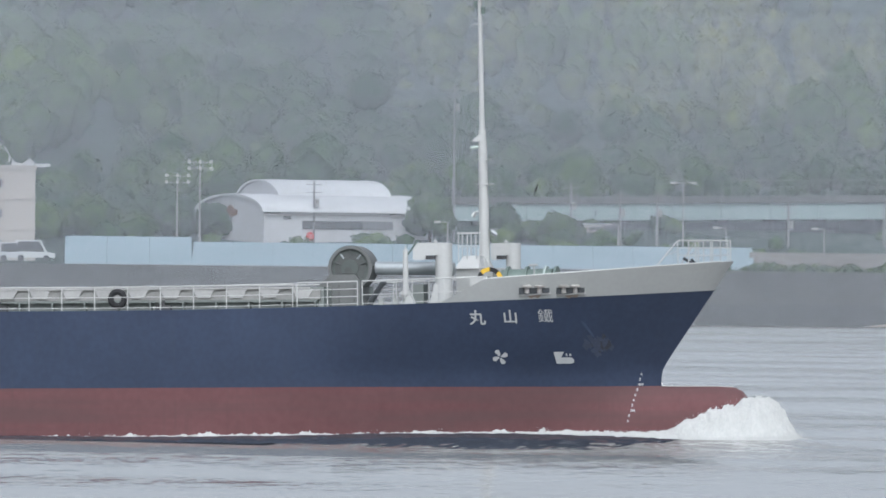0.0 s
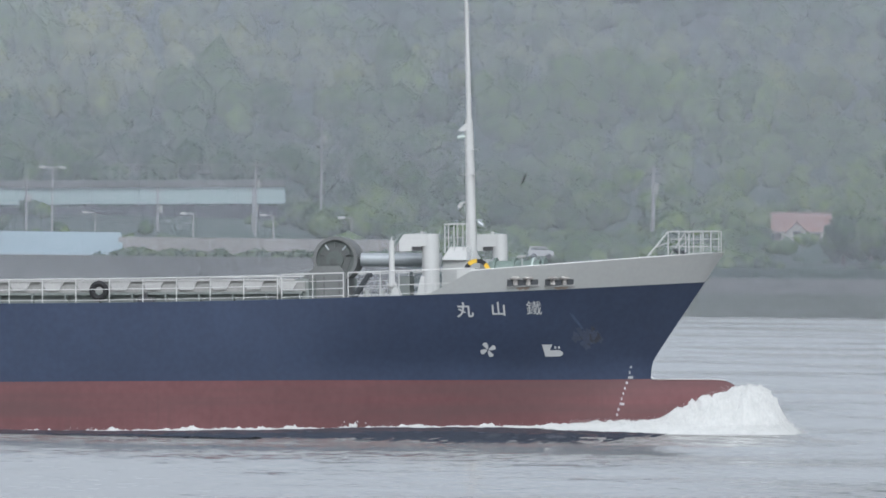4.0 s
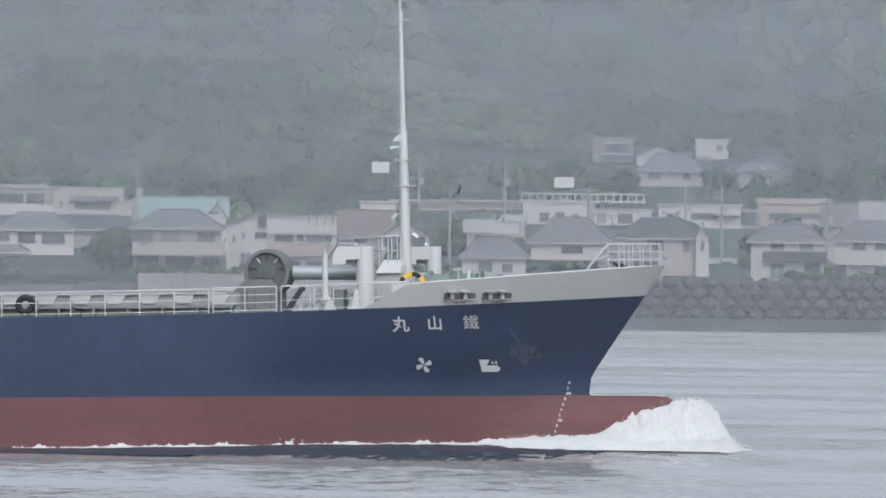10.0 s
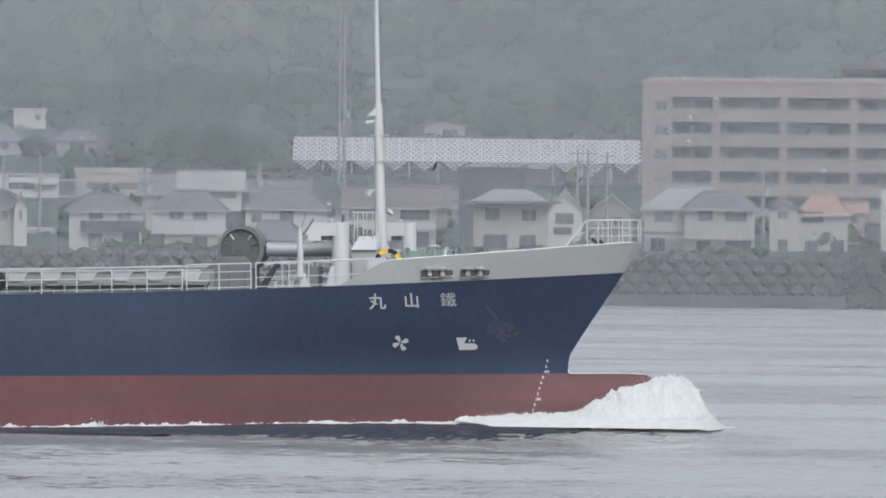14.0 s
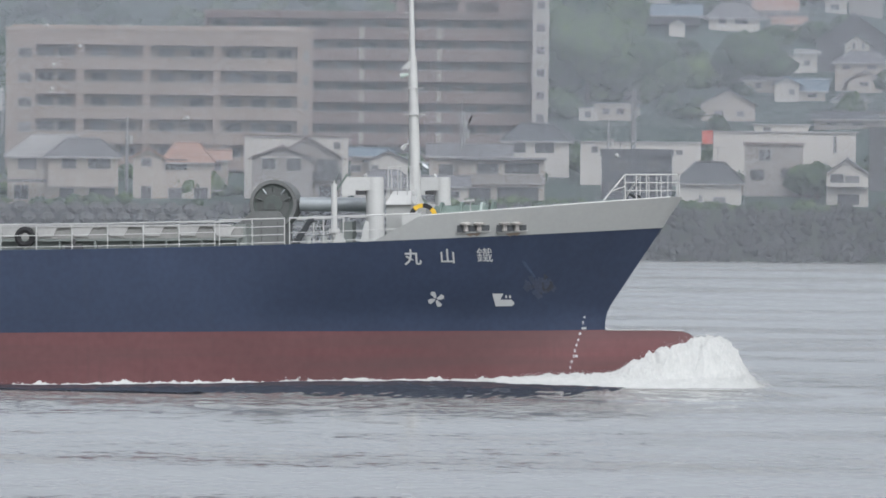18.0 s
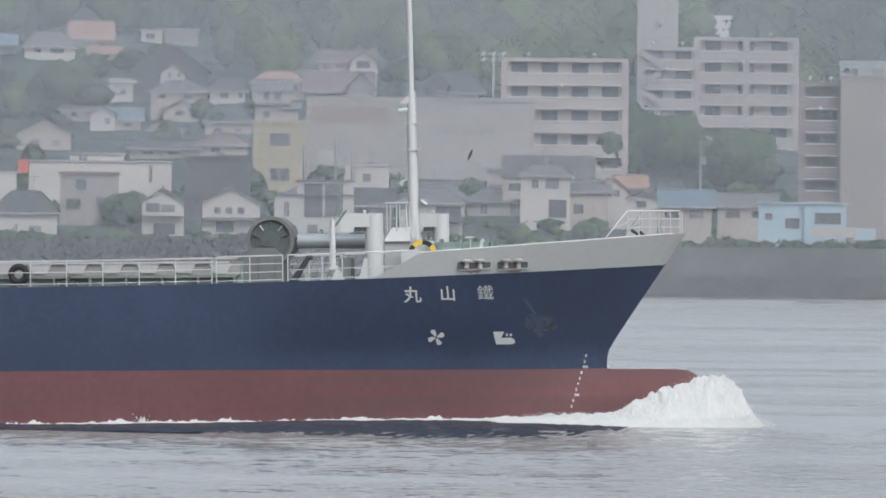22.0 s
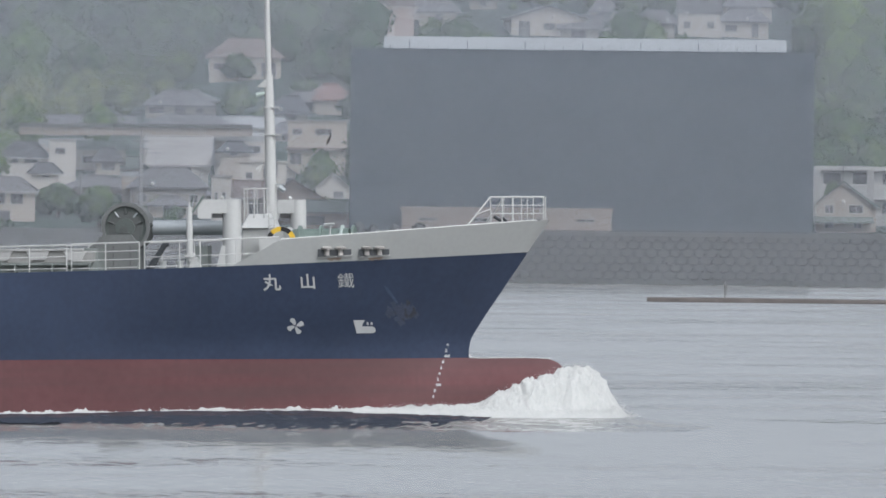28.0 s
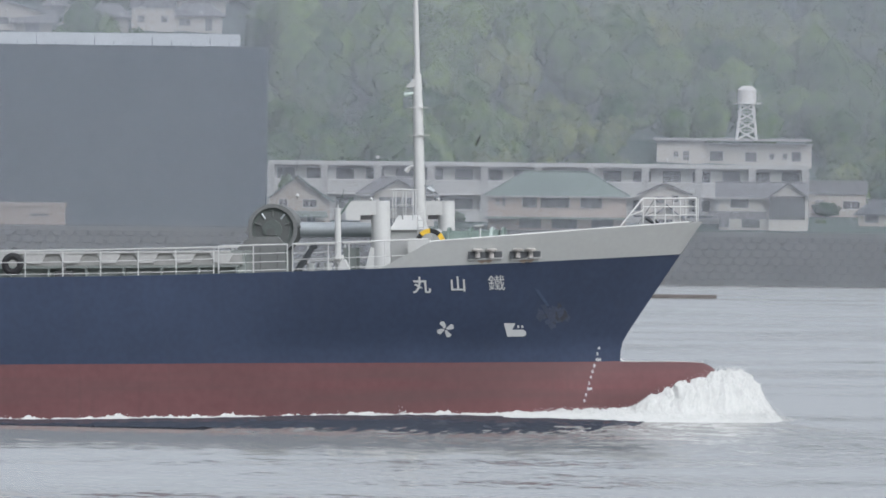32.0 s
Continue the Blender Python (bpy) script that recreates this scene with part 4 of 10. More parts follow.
def land(az, r):
    a = r - 1050
    z = 5.0 if a < 0 else 5 + 0.06 * a if a < 100 else 11 + 0.13 * (a - 100) if a < 300 else 37 + 0.27 * (a - 300) if a < 480 else 86 - 0.02 * (a - 480)
    if a > 60:
        f = min(1.0, (a - 60) / 150)
        z += f * (2.2 * math.sin(az * 31 + r * 0.011) + 1.4 * math.sin(az * 73 - r * 0.019 + 1.0))
    return z


sea = Solid()
sea.add([(-4000, -2500, 0), (4000, -2500, 0), (4000, 3500, 0), (-4000, 3500, 0)], [(0, 1, 2, 3)])
tagged(part("water", sea, WATER), "grey rippled sea water under a dull sky", "water", kind="structure")
rr = [1012, 1016, 1022, 1050, 1080, 1110] + [1110 + 22 * k for k in range(1, 46)] + [2150 + 90 * k for k in range(14)]
ga = [-0.75 + 1.5 * k / 300 for k in range(301)]
hill = Solid().grid([[polar(a, 1011.5, -1.5) for a in ga]] + [[polar(a, r, land(a, r)) for a in ga] for r in rr])
tagged(part("ground", hill, HILLGROUND, None, "", True), "wooded hillside behind a strip of level land", "ground", kind="structure")

# thin sea haze over the shore: very fine level streaks of droplets with clear air between
HAZE = haze_material("sea_haze")
for hr, high, dense in ((988, 56, 0.34), (1108, 62, 0.08), (1185, 66, 0.12), (1275, 71, 0.13)):
    az_s = np.array([-0.47 + 0.90 * k / 5 for k in range(6)])
    gap = hr / 130000
    drift = np.random.default_rng(int(hr))
    cells = int(high / gap)
    foot = 0.03 + gap * (np.arange(cells) + (1 - dense) * drift.random(cells))
    zs = np.stack([foot, foot + gap * dense], axis=1).ravel()
    xyz = np.empty((len(zs), 6, 3))
    xyz[..., 0], xyz[..., 1], xyz[..., 2] = hr * np.sin(az_s), hr * np.cos(az_s), zs[:, None]
    first = (np.arange(0, len(zs), 2)[:, None] * 6 + np.arange(5)).ravel()
    quads = np.stack([first, first + 1, first + 7, first + 6], axis=1)
    streaks = bpy.data.meshes.new("haze")
    streaks.vertices.add(xyz.size // 3)
    streaks.vertices.foreach_set("co", xyz.astype(np.float32).ravel())
    streaks.loops.add(quads.size)
    streaks.loops.foreach_set("vertex_index", quads.astype(np.int32).ravel())
    streaks.polygons.add(len(quads))
    streaks.polygons.foreach_set("loop_start", np.arange(0, quads.size, 4, dtype=np.int32))
    streaks.polygons.foreach_set("loop_total", np.full(len(quads), 4, dtype=np.int32))
    streaks.update(calc_edges=True)
    streaks.materials.append(HAZE)
    tagged(part("haze", streaks, HAZE), "thin pale grey haze over the shore", "haze", "banks of haze", "stuff")

CLEAR = []  # places kept free of trees: azimuth from, to, and the ranges between which trees are left out


def ball_of(level):
    b = bmesh.new()
    bmesh.ops.create_icosphere(b, subdivisions=level, radius=1.0)
    v = np.array([p.co[:] for p in b.verts])
    f = np.array([[p.index for p in q.verts] for q in b.faces])
    b.free()
    return v, f


def leaf_mesh(name, crowns, mat, per=70, leaf=0.30, seed=3, level=2, tints=None, lobes=8):
    """Crowns (x, y, base z, radius, height): a lobed mass of foliage with loose leaf sprays all over it."""
    g = np.random.default_rng(seed)
    c = np.array(crowns, dtype=float)
    n = len(c)
    unit, tri = ball_of(level)
    m = len(unit)
    ld = g.normal(size=(n, lobes, 3))
    ld[..., 2] = np.abs(ld[..., 2]) * 0.8 + 0.05
    ld /= np.linalg.norm(ld, axis=2, keepdims=True)
    lw = g.uniform(0.18, 0.46, (n, 1, lobes))
    size = np.stack([c[:, 3], c[:, 3], c[:, 4] * 0.55], axis=1)[:, None, :]
    mid = np.stack([c[:, 0], c[:, 1], c[:, 2] + c[:, 4] * 0.48], axis=1)[:, None, :]

    def outline(way, loose):
        """Points and normals on the lobed outline, in the given directions from the middle."""
        near = np.einsum("nmk,nlk->nml", way, ld)
        bulge = lw * np.exp((near - 1) / 0.075)
        swell = bulge.max(axis=2)
        pull = np.take_along_axis(ld, bulge.argmax(axis=2)[..., None], axis=1)
        nm = 0.75 * way + (way - pull * 0.80) * (swell / 0.12)[..., None]
        nm /= np.linalg.norm(nm, axis=2, keepdims=True) + 1e-9
        return way * (0.72 + 0.8 * swell + loose * g.normal(size=swell.shape))[..., None] * size, nm

    body, lobe_n = outline(np.repeat(unit[None], n, axis=0), 0.10)
    way = g.normal(size=(n, per, 3))
    way[..., 2] = np.abs(way[..., 2]) - 0.25
    way /= np.linalg.norm(way, axis=2, keepdims=True)
    p, d = outline(way, 0.05)
    p = (mid + p).reshape(-1, 3)
    face = d.reshape(-1, 3) + 0.5 * g.normal(size=p.shape)
    face /= np.linalg.norm(face, axis=1, keepdims=True)
    t = np.cross(face, g.normal(size=p.shape))
    t /= np.linalg.norm(t, axis=1, keepdims=True) + 1e-9
    b = np.cross(face, t)
    s = leaf * g.uniform(0.6, 1.5, (len(p), 1))
    quad = np.stack([p - t * s, p + b * s * 0.7 - t * s * 0.2, p + t * s, p - b * s * 0.7 + t * s * 0.1], axis=1).reshape(-1, 3)
    tint = g.uniform(0.1, 0.9, n) if tints is None else np.clip(np.array(tints), 0, 1)
    co = np.concatenate([(mid + body).reshape(-1, 3), quad])
    nm = np.concatenate([lobe_n.reshape(-1, 3), np.repeat(d.reshape(-1, 3), 4, axis=0)])
    own = np.concatenate([np.repeat(tint, m), np.repeat(tint, per * 4)])
    q, nt = len(p), n * len(tri)
    tris = (tri[None] + (np.arange(n) * m)[:, None, None]).ravel()
    me = bpy.data.meshes.new(name)
    me.vertices.add(len(co))
    me.vertices.foreach_set("co", co.astype(np.float32).ravel())
    me.loops.add(3 * nt + 4 * q)
    me.loops.foreach_set("vertex_index", np.concatenate([tris, n * m + np.arange(4 * q)]).astype(np.int32))
    me.polygons.add(nt + q)
    me.polygons.foreach_set("loop_start", np.concatenate([3 * np.arange(nt), 3 * nt + 4 * np.arange(q)]).astype(np.int32))
    me.polygons.foreach_set("loop_total", np.concatenate([np.full(nt, 3), np.full(q, 4)]).astype(np.int32))
    me.update(calc_edges=True)
    me.attributes.new("lobe_normal", "FLOAT_VECTOR", "POINT").data.foreach_set("vector", nm.astype(np.float32).ravel())
    me.attributes.new("tree_green", "FLOAT", "POINT").data.foreach_set("value", own.astype(np.float32))
    me.polygons.foreach_set("use_smooth", np.ones(nt + q, dtype=bool))
    me.materials.append(mat)
    return me


def woods():
    g = random.Random(11)
    kinds = {"green": [], "pale": [], "town": []}
    for k in range(9900):
        az = g.uniform(-0.405, 0.36)
        r = 1090 + 365 * g.random() ** 0.9
        if any(a <= az <= b and lo < r < hi for a, b, lo, hi in CLEAR):
            continue
        spur = noise.noise(Vector((az * 17 + r * 0.002, r * 0.006, 4.0)))
        grove = noise.noise(Vector((az * 30, r * 0.012, 9.0))) + (0.30 if -0.335 < az < -0.27 or 0.235 < az < 0.29 else 0.0)
        kind = "town" if -0.30 < az < 0.13 and r < 1235 else "pale" if grove > 0.24 else "green"
        if kind == "town":
            rad, tall = g.uniform(1.3, 2.8), g.uniform(1.4, 2.1)
        elif kind == "pale":
            rad, tall = g.uniform(1.4, 2.6), g.uniform(1.7, 2.4)
        else:
            rad, tall = g.choice((1.0, 1.0, 1.35)) * g.uniform(1.7, 3.0), g.uniform(1.6, 2.5)
        rise = 0 if kind == "town" else 5.0 * spur
        # Greens lighten on spurs and darken in hollows, imitating the hollows' shade.
        tint = 0.32 + 0.8 * spur + g.gauss(0, 0.2)
        kinds[kind].append(((*polar(az, r, land(az, r) - 0.5), rad, rad * tall + max(-2.0, rise)), tint))
    for name, kind, mat, lab in (("woodland", "green", LEAF, "dense dark green mixed woodland on the hill"), ("bamboo_grove", "pale", BAMBOO, "paler yellow-green groves on the hill"), ("garden_trees", "town", LEAF, "green trees and thickets between the hillside houses")):
        crowns, tints = zip(*kinds[kind])
        tagged(part(name, leaf_mesh(name, crowns, mat, 92, 0.30, 5, 1, tints, 14), mat), lab, "woods", kind="stuff")


def shrubs():
    g = random.Random(21)
    low = []
    for k in range(4200):
        az = g.uniform(-0.40, 0.30)
        r = g.choice((1019.0, 1021.0, g.uniform(1022, 1060), g.uniform(1060, 1130), g.uniform(1060, 1330)))
        if r < 1060 and (az < -0.30 or az > 0.13):
            continue
        rad = g.uniform(0.5, 1.3) if r < 1060 else g.uniform(0.8, 2.2)
        if noise.noise(Vector((az * 90, r * 0.02, 2.0))) > -0.05:
            low.append((*polar(az, r, land(az, r) - 0.3), rad, rad * g.uniform(0.9, 1.6)))
    for k in range(520):
        az, r = g.uniform(-0.2681, -0.2298), 1034 + 60 * g.random()
        rad = g.uniform(0.9, 2.3)
        low.append((*polar(az, r, land(az, r) - 0.4), rad, rad * g.uniform(0.8, 1.5)))
    for k in range(150):
        az, r = g.uniform(-0.298, -0.268), g.uniform(1008, 1022)
        rad = g.uniform(0.4, 1.0)
        low.append((*polar(az, r, 5.3), rad, rad * g.uniform(0.8, 1.5)))
    for k in range(420):
        az = g.uniform(-0.166, -0.1425)
        f = (az + 0.166) / 0.0235
        r = 1232 - 14 * f + (90 - 42 * f) * g.random()
        rad = g.uniform(0.5, 1.5)
        low.append((*polar(az, r, land(az, r) + 0.6), rad, rad * g.uniform(0.8, 1.3)))
    tagged(part("shrub", leaf_mesh("shrub", low, LEAF, 24, 0.2, 8, 1), LEAF), "low green hedges and shrubs between the houses", "shrubs", kind="stuff")


def tree(az, r, height, radius, seed=1, mat=None):
    g = random.Random(seed)
    x, y, z = polar(az, r, land(az, r) - 0.2)
    t = thing("tree", pose(x, y, z), "leafy green broadleaf tree near the houses", "tree", "trees among the houses")
    s = Solid().tube((0, 0, 0), (0.1, 0, height * 0.45), 0.22, 0.14, 7)
    for k in range(5):
        a = k * 1.3 + g.random()
        s.tube((0.08, 0, height * (0.3 + 0.05 * k)), (radius * 0.6 * math.cos(a), radius * 0.6 * math.sin(a), height * (0.55 + 0.07 * k)), 0.1, 0.03, 5)
    part("trunk", s, BARK, t)
    ob = part("crown", leaf_mesh("crown", [(0, 0, height * 0.18, radius, height * 0.85), (radius * 0.5, 0, height * 0.1, radius * 0.7, height * 0.6), (-radius * 0.5, 0.3, height * 0.1, radius * 0.7, height * 0.65)], mat or GARDENLEAF, 260, 0.19, seed, 3, None, 16), mat or GARDENLEAF, t)
    return ob


# ---- buildings on the far shore; x to the viewer's right, -y to the water ----
PANES = {}


def window_at(parent, x, y, z, w, h, frame_mat, glass=None, turn=0.0):
    key = (max(0.4, round(w * 5) / 5), max(0.4, round(h * 5) / 5), frame_mat.name, (glass or GLASS).name)
    if key not in PANES:
        a, b = key[0] / 2, key[1] / 2
        fr = Solid().box(-a, a, -0.1, 0.02, b - 0.07, b).box(-a, a, -0.1, 0.02, -b, -b + 0.07).box(-a, -a + 0.06, -0.1, 0.02, -b + 0.07, b - 0.07).box(a - 0.06, a, -0.1, 0.02, -b + 0.07, b - 0.07).box(-0.03, 0.03, -0.08, 0.02, -b + 0.07, b - 0.07)
        PANES[key] = fr.mesh("window", frame_mat), Solid().box(-a + 0.05, a - 0.05, -0.05, -0.02, -b + 0.05, b - 0.05).mesh("pane", glass or GLASS)
    f = new("window", PANES[key][0])
    f.parent, f.location, f.rotation_euler = parent, (x, y, z), (0, 0, turn)
    p = new("pane", PANES[key][1])
    p.parent = f
    return f


def set_on(name, az, r, z, label, category, group="", turn=0.0):
    x, y, _ = polar(az, r)
    return thing(name, pose(x, y, z, 0, 0, -math.degrees(az) + turn), label, category, group)


def roof_solid(kind, w, d, h, rise, o=0.55, t=0.18):
    a, b = w / 2 + o, d / 2 + o
    drop = rise * o / (d / 2 if kind in ("hip", "side") else w / 2)
    z0 = h - drop * 0.8
    s = Solid()
    if kind == "hip":
        k = max(0.42 * a, a - b * 0.9)
        lo = [(-a, -b, z0), (a, -b, z0), (a, b, z0), (-a, b, z0)]
        tops = [(-k, 0, h + rise), (k, 0, h + rise)]
        s.add([(x, y, z - t) for x, y, z in lo] + lo + tops, [(3, 2, 1, 0), (0, 1, 5, 4), (1, 2, 6, 5), (2, 3, 7, 6), (3, 0, 4, 7), (4, 5, 9, 8), (6, 7, 8, 9), (5, 6, 9), (7, 4, 8)])
    elif kind == "side":
        s.add([(x, y, z) for x in (-a, a) for y, z in ((-b, z0 - t), (-b, z0), (0, h + rise), (b, z0), (b, z0 - t), (0, h + rise - t * 1.3))], [(0, 1, 2, 5), (5, 2, 3, 4), (6, 11, 8, 7), (11, 10, 9, 8), (0, 6, 7, 1), (1, 7, 8, 2), (2, 8, 9, 3), (3, 9, 10, 4), (4, 10, 11, 5), (5, 11, 6, 0)])
    else:
        s.add([(x, y, z) for y in (-b, b) for x, z in ((-a, z0 - t), (-a, z0), (0, h + rise), (a, z0), (a, z0 - t), (0, h + rise - t * 1.3))], [(5, 2, 1, 0), (4, 3, 2, 5), (7, 8, 11, 6), (8, 9, 10, 11), (1, 7, 6, 0), (2, 8, 7, 1), (3, 9, 8, 2), (4, 10, 9, 3), (5, 11, 10, 4), (0, 6, 11, 5)])
    return s


def house(az, r, z, w, d, h, rise, kind, wall, roof, turn=0.0, seed=0, label=""):
    """A dwelling of one or two storeys with windows to the water."""
    g = random.Random(seed * 7 + int(w * 31))
    words = {"hip": "hipped", "gable": "gabled", "side": "ridged", "flat": "flat"}[kind]
    tone = "dark" if sum(roof) < 0.5 else "pale"
    rise *= 0.84 if kind == "hip" else 1.0
    hb = set_on("house", az, r, z, label or f"plastered {'two' if h > (3.2 if kind == 'gable' else 4.2) else 'one'}-storey house with a {tone} {words} roof", "house", "houses on the far shore", turn)
    wm, rm = wall_paint(wall), roof_paint(roof)
    low = min(0.0, land(az, r) - z) - 0.8
    body = Solid()
    if kind == "gable":
        body.prism([(-w / 2, low), (w / 2, low), (w / 2, h), (0, h + rise - 0.2), (-w / 2, h)], -d / 2, d / 2)
    elif kind == "side":
        body.box(-w / 2, w / 2, -d / 2, d / 2, low, h)
        for x in (-w / 2, w / 2):
            body.add([(x, -d / 2, h), (x, d / 2, h), (x, 0, h + rise - 0.2)], [(0, 1, 2)])
    else:
        body.box(-w / 2, w / 2, -d / 2, d / 2, low, h)
    part("wall", body, wm, hb)
    if kind == "flat":
        part("roof", Solid().box(-w / 2 - 0.2, w / 2 + 0.2, -d / 2 - 0.2, d / 2 + 0.2, h, h + max(0.25, rise)), rm, hb)
    else:
        part("roof", roof_solid(kind, w, d, h, rise), rm, hb)
        if kind == "hip":
            k = max(0.42 * (w / 2 + 0.55), w / 2 + 0.55 - (d / 2 + 0.55) * 0.9)
            part("ridge", Solid().box(-k, k, -0.15, 0.15, h + rise - 0.05, h + rise + 0.14), rm, hb)
        elif kind == "side":
            part("ridge", Solid().box(-w / 2 - 0.55, w / 2 + 0.55, -0.15, 0.15, h + rise - 0.05, h + rise + 0.14), rm, hb)
    floors = 2 if h > (3.2 if kind == "gable" else 4.2) else 1
    fh = h / floors
    fm = ALU if g.random() < 0.6 else WHITEFRAME
    for f in range(floors):
        n = max(1 if kind != "gable" else 2, int(w / 2.7))
        for k in range(n):
            if g.random() < (0.12 if kind != "gable" else 0.0):
                continue
            x = -w / 2 + w * (k + 0.5) / n + g.uniform(-0.2, 0.2)
            tall = f == 0 and g.random() < 0.4
            window_at(hb, x, -d / 2, f * fh + fh * (0.45 if tall else 0.55), g.choice((1.0, 1.5, 2.0)), min(fh * 0.7, 2.0 if tall else 1.0), fm)
        for y in (-d / 5, d / 5):
            window_at(hb, -w / 2, y, f * fh + fh * 0.55, 1.0, 1.0, fm, turn=-math.pi / 2)
    if floors == 2 and w > 6 and g.random() < 0.55:
        x = g.uniform(-w / 4, w / 4)
        bw = min(w * 0.5, 4.0)
        bal = part("balcony", Solid().box(x - bw / 2, x + bw / 2, -d / 2 - 1.0, -d / 2 - 0.92, fh - 0.1, fh + 0.95).box(x - bw / 2, x + bw / 2, -d / 2 - 1.0, -d / 2, fh - 0.2, fh - 0.05).box(x - bw / 2, x - bw / 2 + 0.08, -d / 2 - 0.92, -d / 2, fh - 0.05, fh + 0.95).box(x + bw / 2 - 0.08, x + bw / 2, -d / 2 - 0.92, -d / 2, fh - 0.05, fh + 0.95), wm, hb)
        part("canopy", Solid().prism([(x - w * 0.42, fh - 0.25), (x + w * 0.42, fh - 0.25), (x + w * 0.40, fh - 0.12), (x - w * 0.40, fh - 0.12)], -d / 2 - 1.3, -d / 2 + 0.05), rm, hb)
    elif floors == 2 and kind != "flat":
        part("lean_to_roof", Solid().add([(-w / 2 - 0.4, -d / 2 - 1.5, fh - 0.5), (w / 2 + 0.4, -d / 2 - 1.5, fh - 0.5), (w / 2 + 0.2, -d / 2 + 0.02, fh + 0.1), (-w / 2 - 0.2, -d / 2 + 0.02, fh + 0.1), (-w / 2 - 0.4, -d / 2 - 1.5, fh - 0.65), (w / 2 + 0.4, -d / 2 - 1.5, fh - 0.65), (w / 2 + 0.2, -d / 2 + 0.02, fh - 0.12), (-w / 2 - 0.2, -d / 2 + 0.02, fh - 0.12)], [(0, 1, 2, 3), (7, 6, 5, 4), (0, 4, 5, 1), (0, 3, 7, 4), (1, 5, 6, 2)]), rm, hb)
    if g.random() < 0.45:
        ax = g.uniform(-w / 4, w / 4)
        top = h + (rise if kind != "flat" else 0)
        part("aerial", Solid().tube((ax, 0, top - 0.3), (ax, 0, top + 1.8), 0.03, seg=4).box(ax - 0.6, ax + 0.6, -0.02, 0.02, top + 1.6, top + 1.64).box(ax - 0.45, ax + 0.45, -0.02, 0.02, top + 1.3, top + 1.34), DARK, hb)
    if g.random() < 0.4:
        ax = g.uniform(-w / 3, w / 3)
        part("satellite_dish", Solid().ball((ax, -d / 2 - 0.5, h + 0.1), 0.22, 1.0, 8).tube((ax, -d / 2, h - 0.2), (ax, -d / 2 - 0.5, h + 0.1), 0.04), WHITEFRAME, hb, "white dish")
    return hb


def block_of_flats(az, r, z, w, d, h, floors, bays, wall, trim, label, turn=0.0, open_fronts=True, seed=1, step=0.0):
    """A slab of flats with access balconies on every floor."""
    hb = set_on("apartment_building", az, r, z, label, "apartment building", "", turn)
    wm, tm = wall_paint(wall), wall_paint(trim)
    low = min(0.0, land(az, r) - z) - 1.0
    # Wall colour lightened behind the balconies to offset the shade there.
    part("wall", Solid().box(-w / 2, w / 2, -d / 2, d / 2, low, h - 0.3), wall_paint(shade(wall, 1.3)), hb)
    part("roof", Solid().box(-w / 2 - 0.3, w / 2 + 0.3, -d / 2 - (1.15 if open_fronts else 0.3), d / 2 + 0.3, h - 0.3, h + 0.15), tm, hb)
    fh = h / floors
    for f in range(floors):
        z0 = f * fh
        part("balcony_front", Solid().box(-w / 2, w / 2, -d / 2 - 1.15, -d / 2 - 1.02, z0 - 0.25, z0 + fh * 0.42), tm, hb)
        if trim != wall:
            part("balcony_edge", Solid().box(-w / 2, w / 2, -d / 2 - 1.21, -d / 2 - 1.15, z0 + fh * 0.42 - 0.09, z0 + fh * 0.42 + 0.03), WHITEFRAME, hb)
            part("balcony_edge", Solid().box(-w / 2, w / 2, -d / 2 - 1.21, -d / 2 - 1.15, z0 - 0.27, z0 - 0.16), WHITEFRAME, hb)
        part("balcony_floor", Solid().box(-w / 2, w / 2, -d / 2 - 1.02, -d / 2, z0 - 0.2, z0 - 0.02), tm, hb)
        n = max(2, int(w / 3.2))
        for k in range(n):
            window_at(hb, -w / 2 + w * (k + 0.5) / n, -d / 2, z0 + fh * 0.5, 2.0, min(2.0, fh * 0.72), DARKFRAME)
    for k in range(bays + 1):
        x = -w / 2 + w * k / bays
        part("pier", Solid().box(x - 0.4, x + 0.4, -d / 2 - 1.27, -d / 2, low, h - 0.3), wm, hb)
    for k in range(3):
        part("satellite_dish", Solid().ball((-w * 0.3 + w * 0.27 * k, -d / 2 - 1.6, h + 0.6 - fh * (k % 2) * 1.3), 0.22, 1, 8), WHITEFRAME, hb, "white dish")
    return hb


ALU = painted("grey_window_frame", (0.27, 0.265, 0.255), 0.45, 0.05, 4, 0)
WHITEFRAME = painted("white_plastic", (0.47, 0.46, 0.45), 0.5, 0.05, 4, 0)
POLEGREY = painted("concrete_pole", (0.213, 0.213, 0.213), 0.8, 0.15, 2, 0)
STEELW = painted("white_lattice_steel", (0.533, 0.533, 0.52), 0.5, 0.1, 2, 0)
NET = painted("dark_grey_scaffold_netting", (0.040, 0.058, 0.078), 0.8, 0.12, 0.5, 0.01, vary=0.10)


def utility_pole(az, r, z, h, arms=2):
    t = set_on("utility_pole", az, r, z, "grey concrete utility pole with cross-arms", "utility pole", "utility poles")
    low = min(0.0, land(az, r) - z) - 0.5
    part("pole", Solid().tube((0, 0, low), (0, 0, h), 0.19, 0.11, 8), POLEGREY, t)
    for k in range(arms):
        part("cross_arm", Solid().box(-0.9, 0.9, -0.06, 0.06, h - 0.5 - 0.9 * k, h - 0.4 - 0.9 * k), POLEGREY, t)
    part("transformer", Solid().tube((0.35, 0, h - 3.0), (0.35, 0, h - 2.1), 0.25, seg=8), ALU, t)
    return t


